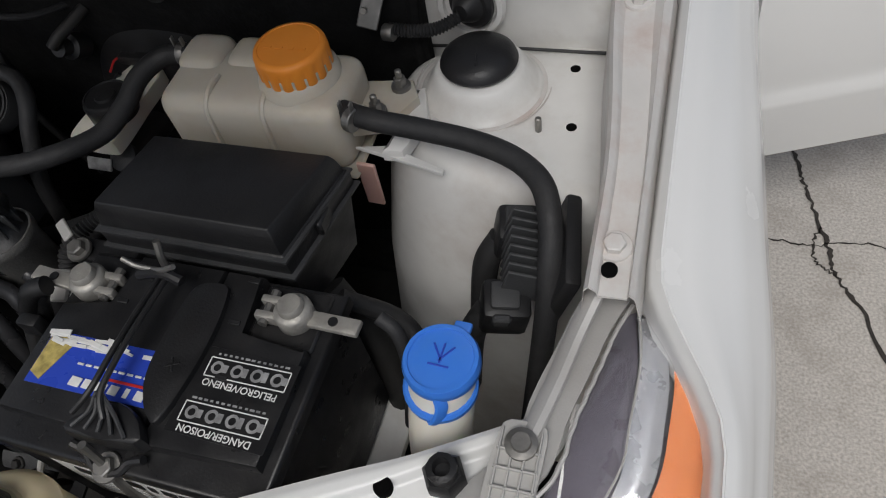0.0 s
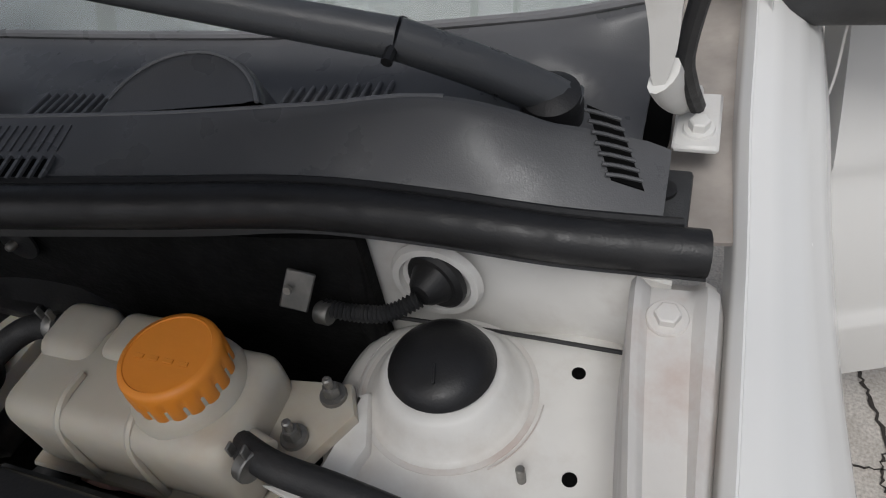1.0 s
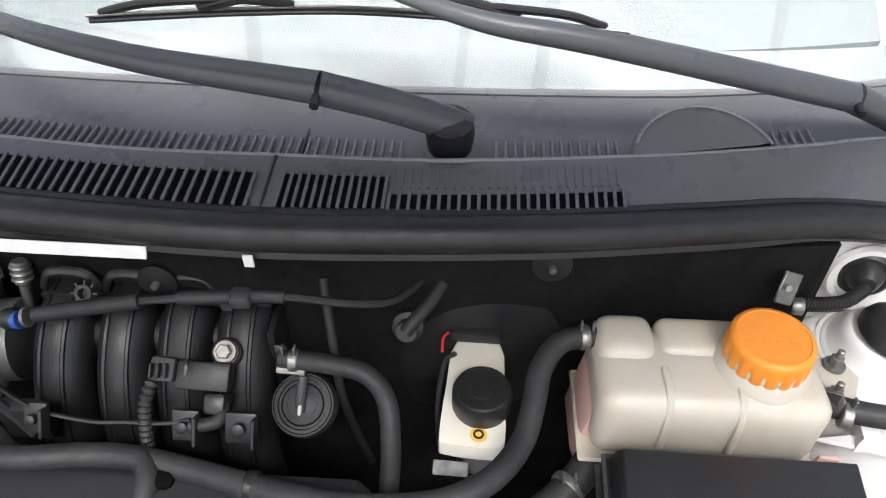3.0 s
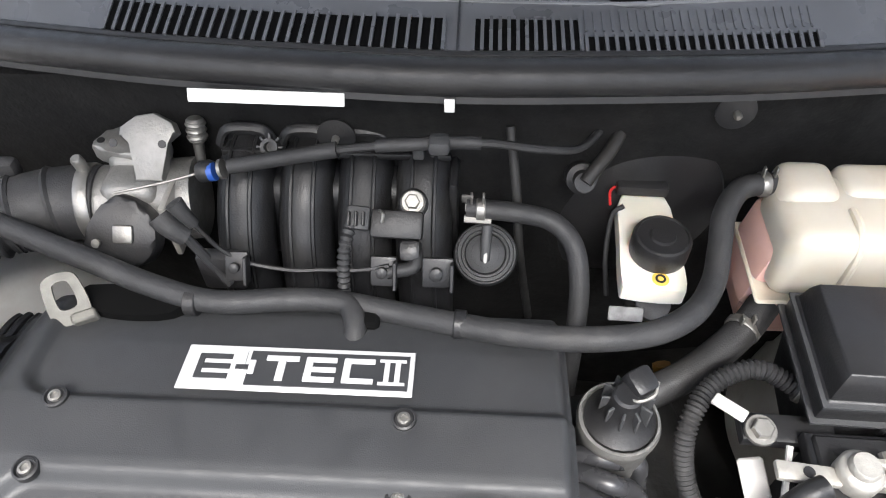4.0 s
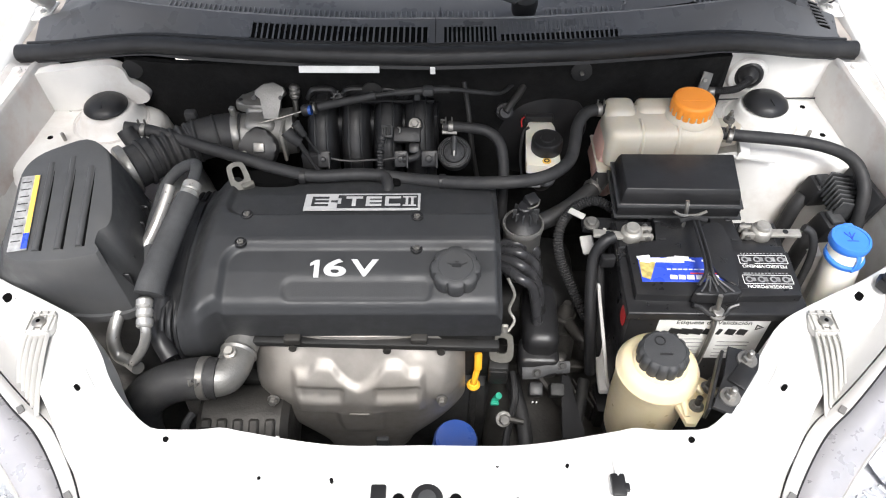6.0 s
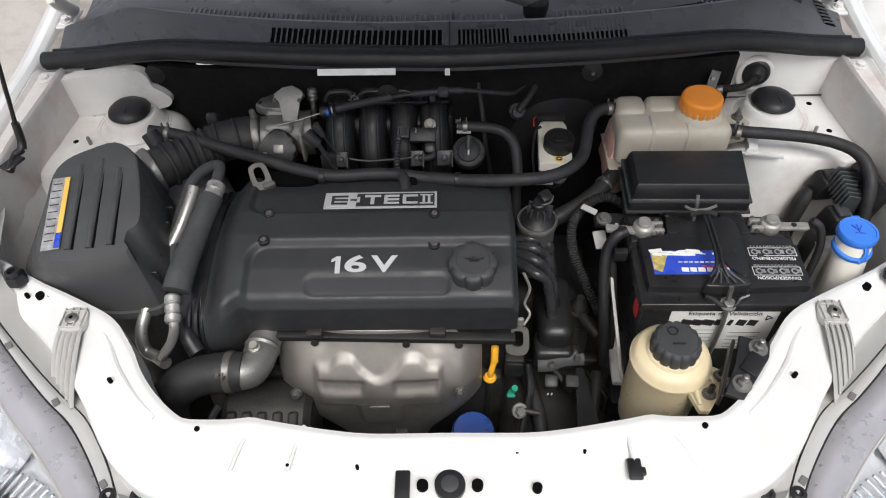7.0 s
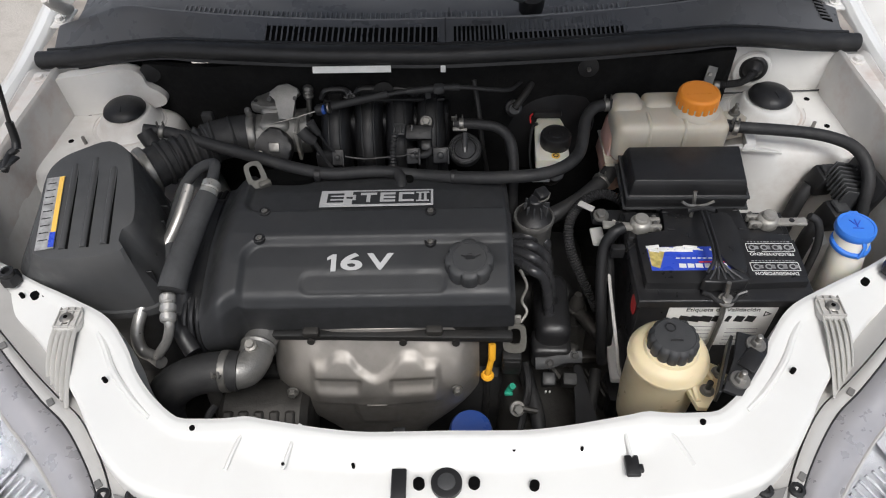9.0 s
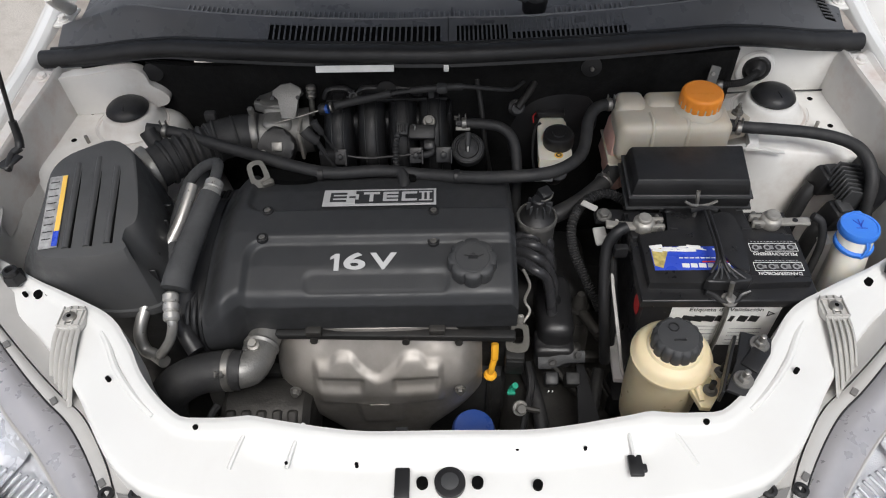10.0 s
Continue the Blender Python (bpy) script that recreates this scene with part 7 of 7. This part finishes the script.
def washer_neck():
    root = thing("washer_filler", (0.61, 0.68, 0.77), "white washer bottle neck with a blue hinged cap", "washer filler", shift=(-0.0143, 0.0271, -0.0014), turn=-3.0, size=0.970)
    c = (0.606, 0.680)
    d = (0.02, -0.06, 1)
    part("neck", tube([(0.600, 0.640, 0.60), (0.602, 0.650, 0.70), (0.605, 0.672, 0.765), (0.606, 0.679, 0.790)], 0.0255, 24, 6), BRAKETANK, root)
    part("collar", lathe([(0.0265, 0.0), (0.0285, 0.002), (0.0285, 0.007), (0.0265, 0.009)], (0.6045, 0.672, 0.764), d, 32), BLUE, root)
    cap = part("cap", lathe([(0.0275, 0.785), (0.0288, 0.787), (0.0292, 0.794), (0.0275, 0.7985), (0.0245, 0.7985), (0.024, 0.797), (0.001, 0.798)], (*c, 0), (0, 0, 1), 44), BLUE, root, "blue cap with washer mark")
    part("strap", tube([(0.612, 0.655, 0.788), (0.614, 0.650, 0.780), (0.610, 0.645, 0.768), (0.606, 0.644, 0.765)], 0.0055, 8, flat=0.5), BLUE, cap)
    part("tab", rbox((0.613, 0.710, 0.792), (0.014, 0.010, 0.005), 0.002, 2), BLUE, cap)
    mk = bmesh.new()
    for a in (-35, 0, 35):
        rbox((c[0] + 0.006 * math.sin(radians(a)), c[1] + 0.004, 0.7984), (0.0015, 0.016, 0.0008), 0.0002, 1, pose(0, 0, 0, 0, 0, -a), mk)
    rbox((c[0], c[1] - 0.006, 0.7984), (0.016, 0.0015, 0.0008), 0.0002, 1, None, mk)
    part("mark", mk, LBLUE, cap)
    tag = thing("paper_tag", (0.575, 0.715, 0.74), "small pale paper tag with worn print", "tag", shift=(-0.0091, 0.0212, -0.0061), turn=-1.6, size=0.992)
    part("paper", rbox((0.580, 0.712, 0.742), (0.022, 0.016, 0.001), 0.0002, 1, pose(0, 0, 0, 35, 0, 25)), LWHITE, tag)


washer_neck()


# ---- battery and fuse box ----
def battery():
    x0, x1, y0, y1 = 0.287, 0.530, 0.576, 0.748
    cx, cy = (x0 + x1) / 2, (y0 + y1) / 2
    root = thing("car_battery", (cx, cy, 0.60), "black car battery with torn blue label and hold-down strap", "battery", shift=(-0.0267, 0.0088, -0.0042), turn=-1.0, size=0.985)
    part("case", prism([(x0 + 0.006, y0 + 0.004), (x1 - 0.006, y0 + 0.004), (x1 - 0.006, y1 - 0.004), (x0 + 0.006, y1 - 0.004)], 0.595, 0.778, 0.001), BATTERY, root)
    lid = part("lid_rim", prism([(x0, y0), (x1, y0), (x1, y1), (x0, y1)], 0.773, 0.787, 0.004, 3), BATTERY, root)
    part("lid_block", prism([(x0 + 0.012, y0 + 0.022), (0.425, y0 + 0.020), (0.425, y1 - 0.004), (0.345, y1 - 0.004), (0.345, 0.694), (x0 + 0.012, 0.690)], 0.778, 0.800, 0.003), BATTERY, lid)
    part("lid_block", prism([(0.428, y0 + 0.020), (x1 - 0.010, y0 + 0.024), (x1 - 0.010, 0.690), (0.462, 0.690), (0.462, y1 - 0.004), (0.428, y1 - 0.004)], 0.778, 0.800, 0.003), BATTERY, lid)
    part("terminal_shelf", rbox((0.318, 0.718, 0.784), (0.055, 0.052, 0.012), 0.002, 1), BATTERY, lid)
    part("terminal_shelf", rbox((0.492, 0.718, 0.784), (0.056, 0.052, 0.012), 0.002, 1), BATTERY, lid)
    for x, y in ((0.350, 0.735), (0.352, 0.700), (0.455, 0.738), (0.455, 0.700), (0.466, 0.655)):
        part("lid_notch", rbox((x, y, 0.8005), (0.010, 0.004, 0.002), 0.0005, 1), LBLACK, lid)
    # torn label: gold, blue, white streaks, plain blocks
    lb = part("blue_label", rbox((0.366, 0.642, 0.8006), (0.112, 0.044, 0.0008), 0.0002, 1, pose(0, 0, 0, 0, 0, 0.5)), LBLUE, root, "torn blue and gold printed label")
    part("gold_field", prism([(0.311, 0.628), (0.322, 0.623), (0.336, 0.660), (0.311, 0.660)], 0.8008, 0.8016, 0), LGOLD, lb)
    rng = random.Random(7)
    for k in range(26):
        x = 0.312 + 0.108 * rng.random()
        part("torn_edge", rbox((x, 0.6605 + rng.uniform(-0.006, 0.003), 0.8014 + 0.00008 * k), (rng.uniform(0.008, 0.022), rng.uniform(0.002, 0.0045), 0.0008), 0.0002, 1, pose(0, 0, 0, 0, 0, rng.uniform(-14, 14))), LWHITE, lb)
    for k, w in enumerate((0.010, 0.009, 0.010, 0.008, 0.004, 0.008)):
        part("print_block", rbox((0.354 + 0.0115 * k, 0.6275, 0.8018), (w, 0.0075, 0.0008), 0.0002, 1, pose(0, 0, 0, 0, 0, -3)), LWHITE, lb)
    part("red_stripe", rbox((0.396, 0.6345, 0.8016), (0.036, 0.0022, 0.0008), 0.0002, 1), LRED, lb)
    for k in range(9):
        part("print_bar", rbox((0.350 + 0.0075 * k, 0.6415, 0.8018), (0.0055, 0.0018, 0.0008), 0.0002, 1), LWHITE, lb)
    # warning print on the right block, plain bars
    wl = part("warning_print", rbox((0.482, 0.643, 0.8004), (0.080, 0.068, 0.0006), 0.0002, 1, pose(0, 0, 0, 0, 0, -1)), BATTERY, root, "worn white warning print")
    for r, words in enumerate(("PELIGRO/VENENO", "DANGER/POISON")):
        yb = 0.661 - 0.036 * r
        xo = -0.003 * r
        part("warning_words", lettering(words, 0.0075, Matrix.Translation((0.4835 + xo, yb - 0.0115, 0.8009)) @ pose(0, 0, 0, 0, 0, 179), 0.0001, 0.0001), LWHITE, wl)
        for e in (-0.0065, 0.0085):
            part("print_bar", rbox((0.4845 + xo, yb + e, 0.8008), (0.066, 0.0009, 0.0004), 0, 1), LWHITE, wl)
        for e in (-1, 1):
            part("print_bar", rbox((0.4845 + xo + e * 0.033, yb + 0.001, 0.8008), (0.0009, 0.015, 0.0004), 0, 1), LWHITE, wl)
        for k in range(13):
            part("print_bar", rbox((0.4565 + xo + 0.0047 * k, yb + 0.0118, 0.8008), (rng.uniform(0.002, 0.004), 0.0016, 0.0004), 0, 1), LGREY, wl)
        for k in range(4):
            part("print_icon", lathe([(0.0052, 0), (0.0052, 0.0005), (0.0030, 0.0005), (0.0030, 0)], (0.4595 + xo + 0.0165 * k, yb + 0.001, 0.8006), seg=10 + 2 * k, cap=False), LGREY, wl)
            part("print_icon", rbox((0.466 + xo + 0.0165 * k, yb + 0.001, 0.8008), (0.004, 0.006 + 0.001 * (k % 3), 0.0004), 0, 1), LGREY, wl)
    # posts and clamps
    for x, y, s in ((0.310, 0.712, -1), (0.498, 0.718, 1)):
        t = part("terminal_clamp", lathe([(0.0135, 0.788), (0.0155, 0.791), (0.0155, 0.803), (0.0135, 0.806), (0.0105, 0.807), (0.0105, 0.811), (0.009, 0.813), (0.001, 0.8135)], (x, y, 0), seg=28), LEAD, root, "corroded grey battery terminal")
        part("cable_lug", rbox((x + s * 0.034, y - 0.002, 0.797), (0.044, 0.014, 0.006), 0.002, 2, pose(0, 0, 0, 0, s * -4, -3)), LEAD, t)
        part("lug_hole", lathe([(0.004, 0), (0.004, 0.001)], (x + s * 0.034, y - 0.002, 0.8002), seg=12), LBLACK, t)
        for e in (-1, 1):
            part("clamp_jaw", rbox((x - s * 0.020, y + e * 0.007, 0.797), (0.020, 0.007, 0.012), 0.002, 2), LEAD, t)
        part("clamp_bolt", tube([(x - s * 0.022, y - 0.014, 0.798), (x - s * 0.022, y + 0.016, 0.798)], 0.004, 8), STEEL, t)
    # hold-down strap across the middle
    lz = 0.7985
    panel = part("lid_panel", prism(smooth_outline([(0.4340, 0.728), (0.4180, 0.726), (0.4100, 0.719), (0.4075, 0.690), (0.4085, 0.652), (0.4155, 0.630), (0.4300, 0.612), (0.4385, 0.616), (0.4450, 0.658), (0.4450, 0.697), (0.4400, 0.724)], 3), lz, lz + 0.0075, 0.002), BLACK, root)
    for a in (25, 115):
        part("cross_mark", rbox((0.427, 0.655, lz + 0.0080), (0.012, 0.0018, 0.0010), 0.0003, 1, pose(0, 0, 0, 0, 0, a)), LBLACK, panel)
    st = thing("battery_strap", (0.37, 0.66, 0.80), "black battery hold-down strap with steel rods and wing nut", "strap")
    for o in (-0.0032, 0.0032):
        part("strap_edge", tube([(0.3700 + o, 0.724, 0.818), (0.3686 + o, 0.681, 0.820), (0.3678 + o, 0.652, 0.820), (0.3663 + o * 1.4, 0.627, 0.817), (0.3640 + o * 4.0, 0.612, 0.809)], 0.0023, 8), BLACK, st)
    part("strap", tube([(0.3700, 0.724, 0.816), (0.3684, 0.681, 0.817), (0.3676, 0.652, 0.817), (0.3663, 0.624, 0.813)], 0.0036, 8, 6, flat=0.5), BLACK, st)
    part("rear_hook", tube([(0.348, 0.722, 0.817), (0.362, 0.724, 0.820), (0.374, 0.724, 0.820), (0.386, 0.722, 0.817)], 0.0042, 8), BLACK, st)
    foot = part("front_foot", prism(smooth_outline([(0.348, 0.600), (0.404, 0.602), (0.404, 0.612), (0.394, 0.622), (0.377, 0.628), (0.361, 0.621), (0.349, 0.609)], 2), 0.786, 0.804, 0.003), BLACK, st)
    for k in range(5):
        part("foot_fin", tube([(0.3655 + 0.001 * k, 0.628, 0.815), (0.362 + 0.0055 * k, 0.616, 0.808), (0.353 + 0.011 * k, 0.604, 0.805)], 0.0016, 6), GREYBLK, foot)
    part("saddle", tube([(0.346, 0.597, 0.787), (0.358, 0.594, 0.783), (0.366, 0.587, 0.780), (0.377, 0.584, 0.779), (0.388, 0.587, 0.780), (0.394, 0.594, 0.783), (0.406, 0.597, 0.787)], 0.0034, 8), BLACK, st)
    part("front_nut", hexbolt((0.377, 0.588, 0.779), (0, -0.2, 1), 0.0075, 0.008, 1.5), STEEL, st)
    part("front_rod", tube([(0.3742, 0.592, 0.812), (0.376, 0.589, 0.785), (0.378, 0.582, 0.74), (0.378, 0.582, 0.62)], 0.0034, 8), STEEL, st)
    part("rear_rod", tube([(0.362, 0.733, 0.78), (0.361, 0.737, 0.815), (0.3605, 0.744, 0.834)], 0.0030, 8), STEEL, st)
    for e in (-1, 1):
        part("wing_nut", tube([(0.360, 0.726, 0.822), (0.360 + e * 0.012, 0.725, 0.825), (0.361 + e * 0.023, 0.726, 0.831)], 0.0022, 8), STEEL, st)
    # front label with readable line
    fl = part("white_label", rbox((0.408, y0 + 0.0030, 0.7265), (0.150, 0.0016, 0.096), 0.0004, 1), LWHITE, root, "white battery warranty label")
    mt = Matrix.Translation((0.408, y0 + 0.0018, 0.7650)) @ pose(0, 0, 0, 90)
    part("label_heading", lettering("Etiqueta de Validación", 0.0115, mt, 0.0002), LBLACK, fl)
    for k, w in enumerate((0.015, 0.015, 0.016, 0.013, 0.006, 0.013, 0.013)):
        part("print_block", rbox((0.358 + 0.0155 * k, y0 + 0.0020, 0.744), (w, 0.001, 0.013), 0.0003, 1, pose(0, 0, 0, 0, 12)), LBLACK, fl)
    for r in range(5):
        part("print_bar", rbox((0.372, y0 + 0.0020, 0.726 - 0.009 * r), (0.060, 0.001, 0.0012), 0.0003, 1), LGREY, fl)
        part("print_bar", rbox((0.446, y0 + 0.0020, 0.720 - 0.009 * r), (0.045, 0.001, 0.0012), 0.0003, 1), LGREY, fl)
    part("recycle_mark", lathe([(0.007, 0), (0.007, 0.0006), (0.0045, 0.0006), (0.0045, 0)], (0.470, y0 + 0.0020, 0.756), (0, -1, 0), 3, cap=False), LBLACK, fl)
    part("red_dot", prism(smooth_outline([(-0.009, -0.013), (0.009, -0.013), (0.011, 0.010), (0.0, 0.015), (-0.011, 0.010)], 3), 0, 0.001, 0, 2, None, Matrix.Translation((x0 + 0.0052, y0 + 0.028, 0.744)) @ pose(0, 0, 0, 90, 0, -90)), LRED, root, "red oval sticker")
    # tray
    tray = thing("battery_tray", (0.40, 0.66, 0.59), "painted steel battery tray with upright side straps", "battery tray", shift=(-0.0178, 0.0193, -0.0101), turn=-2.1, size=0.989)
    part("base", rbox((0.408, 0.662, 0.588), (0.27, 0.20, 0.012), 0.003), BAYWHITE, tray)
    part("side_strap", tube([(0.268, 0.725, 0.785), (0.262, 0.690, 0.768), (0.258, 0.650, 0.745), (0.262, 0.600, 0.715), (0.266, 0.560, 0.690), (0.270, 0.535, 0.665), (0.280, 0.525, 0.650), (0.300, 0.522, 0.645)], 0.0024, 8, 6, flat=1.2), LGREYP, tray, "pale painted strap")
    part("rear_ear", rbox((0.243, 0.704, 0.771), (0.020, 0.030, 0.004), 0.002, 1, pose(0, 0, 0, 20, 0, 10)), LGREYP, tray)
    part("bent_tab", rbox((0.228, 0.750, 0.790), (0.026, 0.010, 0.003), 0.001, 1, pose(0, 0, 0, 15, 0, -35)), LGREYP, tray)
    part("ear_bolt", hexbolt((0.250, 0.737, 0.782), (0, -0.2, 1), 0.008, 0.010), STEEL, tray)
    part("black_ear", rbox((0.272, 0.742, 0.774), (0.07, 0.024, 0.012), 0.003), BLACK, tray)
    cab = thing("battery_cable", (0.2372, 0.6999, 0.7724), "thick black battery cable bound with tape", "cable")
    part("run", tube([(0.2574, 0.7076, 0.7996), (0.2424, 0.7012, 0.7949), (0.2309, 0.6923, 0.7701), (0.2295, 0.6693, 0.7295), (0.2314, 0.6425, 0.6875), (0.2352, 0.6283, 0.6485), (0.2420, 0.6167, 0.5885)], 0.0085, 12, 6), BLACK, cab)
    part("second_core", tube([(0.2467, 0.7061, 0.7901), (0.2390, 0.6993, 0.7730), (0.2435, 0.6775, 0.7283), (0.2469, 0.6468, 0.6782), (0.2485, 0.6317, 0.6165)], 0.0072, 10, 6), BLACK, cab)
    part("cable_clip", rbox((0.2475, 0.6810, 0.7783), (0.020, 0.012, 0.02), 0.003), BLACK, cab)
    c2 = thing("battery_cable", (0.5281, 0.7355, 0.7827), "thin black battery cable from the clamp", "cable")
    part("run", tube([(0.5357, 0.7342, 0.7893), (0.5500, 0.7283, 0.7793), (0.5573, 0.7165, 0.7434), (0.5501, 0.7006, 0.6712)], 0.006, 10), RUBBER, c2)


battery()


def fuse_box():
    root = thing("fuse_box", (0.385, 0.81, 0.75), "black plastic fuse box with sloping lid", "fuse box")

    back_l, back_r, front_r, front_l = (0.2876, 0.8598), (0.4585, 0.8576), (0.4422, 0.7705), (0.2810, 0.7747)

    def ring(grow, z0, z1):
        return [Vector((x + gx * grow, y + gy * grow, z)) for (x, y), gx, gy, z in ((front_l, -1, -1, z0), (front_r, 1, -1, z0), (back_r, 1, 1, z1), (back_l, -1, 1, z1))]
    lid = rings([ring(0.006, 0.804, 0.797), ring(0.003, 0.822, 0.813), ring(0.0, 0.830, 0.821)])
    bmesh.ops.bevel(lid, geom=lid.edges[:], offset=0.0016, segments=2, affect="EDGES", profile=0.5)
    part("lid", lid, BLACK, root)
    step = rings([ring(0.009, 0.782, 0.777), ring(0.009, 0.801, 0.795), ring(0.006, 0.805, 0.798)])
    bmesh.ops.bevel(step, geom=step.edges[:], offset=0.002, segments=2, affect="EDGES", profile=0.5)
    part("lid_step", step, BLACK, root)
    # lips in paler grey, putting the light they catch into the colour
    for g, za, zb in ((0.0105, 0.8015, 0.7945), (0.0125, 0.7815, 0.7755)):
        lip = rings([ring(g - 0.004, za - 0.0022, zb - 0.0022), ring(g, za - 0.0015, zb - 0.0015), ring(g, za + 0.0010, zb + 0.0010), ring(g - 0.004, za + 0.0018, zb + 0.0018)])
        part("lid_lip", lip, GREYBLK, root)
    base = rings([ring(-0.004, 0.700, 0.700), ring(0.004, 0.770, 0.766), ring(0.004, 0.783, 0.779)])
    part("base", base, BLACK, root)
    for x in (0.330, 0.420):
        part("latch", rbox((x, 0.7626, 0.775), (0.020, 0.006, 0.014), 0.002, 1), BLACK, root)
    part("side_latch", rbox((0.4603, 0.815, 0.788), (0.006, 0.022, 0.016), 0.002, 1), BLACK, root)
    part("wire_loom", tube([(0.45, 0.795, 0.71), (0.48, 0.78, 0.67), (0.505, 0.765, 0.61), (0.51, 0.745, 0.54)], 0.016, 12), DEEP, root)


fuse_box()


def relay_modules():
    root = thing("wing_module", (0.642, 0.82, 0.75), "finned black control module on the inner wing", "module")
    m = pose(0, 0, 0, 0, 18, 8)
    part("plate", rbox((0.654, 0.824, 0.756), (0.014, 0.086, 0.080), 0.004, 2, m), BLACK, root)
    for k in range(8):
        part("fin", rbox((0.630 + 0.0008 * k, 0.848 - 0.0070 * k, 0.772 - 0.0024 * k), (0.044, 0.0030, 0.034), 0.0008, 1, m), GREYBLK, root)
    for y, z in ((0.858, 0.745), (0.794, 0.727)):
        r = thing("relay_plug", (0.612, y, z), "black multi-pin connector beside the inner wing", "connector", "wing connectors")
        part("housing", rbox((0.614, y, z), (0.040, 0.036, 0.042), 0.006, 2, pose(0, 0, 0, 8, 10, 14)), BLACK, r)
        part("lever", rbox((0.617, y - 0.003, z + 0.024), (0.024, 0.024, 0.007), 0.003, 2, pose(0, 0, 0, 8, 10, 14)), GREYBLK, r)
        part("lock_tab", rbox((0.617, y - 0.021, z + 0.015), (0.015, 0.007, 0.012), 0.002, 1, pose(0, 0, 0, 8, 10, 14)), GREYBLK, r)
        part("loom", tube([(0.598, y, z - 0.01), (0.584, y - 0.01, z - 0.04), (0.575, y - 0.02, z - 0.12)], 0.012, 10), RUBBER, r)


relay_modules()


def grommet():
    root = thing("cable_grommet", (0.54, 1.055, 0.832), "black rubber grommet with corrugated cable conduit", "grommet", shift=(-0.0062, -0.0014, -0.0031), turn=-3.0, size=0.981)
    part("boot", lathe([(0.0245, -0.002), (0.0245, 0.003), (0.021, 0.006), (0.017, 0.006), (0.012, 0.016), (0.008, 0.020)], (0.540, 1.056, 0.832), (-0.25, -1, 0.1), 36), BLACK, root)
    part("conduit", tube([(0.535, 1.035, 0.832), (0.515, 1.022, 0.826), (0.490, 1.018, 0.824), (0.468, 1.016, 0.826)], 0.0060, 10, 8, wave=0.0009, count=22), RUBBER, root)
    br = thing("conduit_bracket", (0.458, 1.012, 0.84), "small bright steel conduit bracket", "bracket", shift=(-0.0070, 0.0011, -0.0047), turn=-1.2, size=0.997)
    part("plate", rbox((0.455, 1.014, 0.848), (0.020, 0.003, 0.030), 0.001, 1, pose(0, 0, 0, -25, 22, 12)), STEEL, br)
    part("hook", lathe([(0.0075, 0), (0.0082, 0.001), (0.0082, 0.010), (0.0075, 0.011)], (0.464, 1.015, 0.826), (1, -0.1, 0.05), 16), STEEL, br)
    part("rivet", lathe([(0.003, 0), (0.003, 0.003)], (0.452, 1.010, 0.853), (0, -1, 0.4), 10), LEAD, br)


grommet()

# wipers: spindle, joint, arm tip, and the blade resting on the glass
wiper([(0.597, 1.155, 0.910), (0.502, 1.137, 0.964), (0.272, 1.113, 1.018), (0.177, 1.112, 1.033), (0.110, 1.135, 1.042), (0.06, 1.165, 1.046)], None, [(-0.19, 1.165, 1.004), (-0.06, 1.172, 1.012), (0.06, 1.175, 1.016), (0.19, 1.172, 1.012), (0.300, 1.165, 1.006)], "long black windscreen wiper on the glass")
wiper([(0.146, 1.078, 0.955), (0.041, 1.060, 0.998), (-0.14, 1.085, 1.010), (-0.30, 1.14, 1.026), (-0.44, 1.25, 1.050)], None, [(-0.60, 1.29, 1.02), (-0.44, 1.27, 1.045), (-0.22, 1.24, 1.05)], "black windscreen wiper with its spindle amid the scuttle")
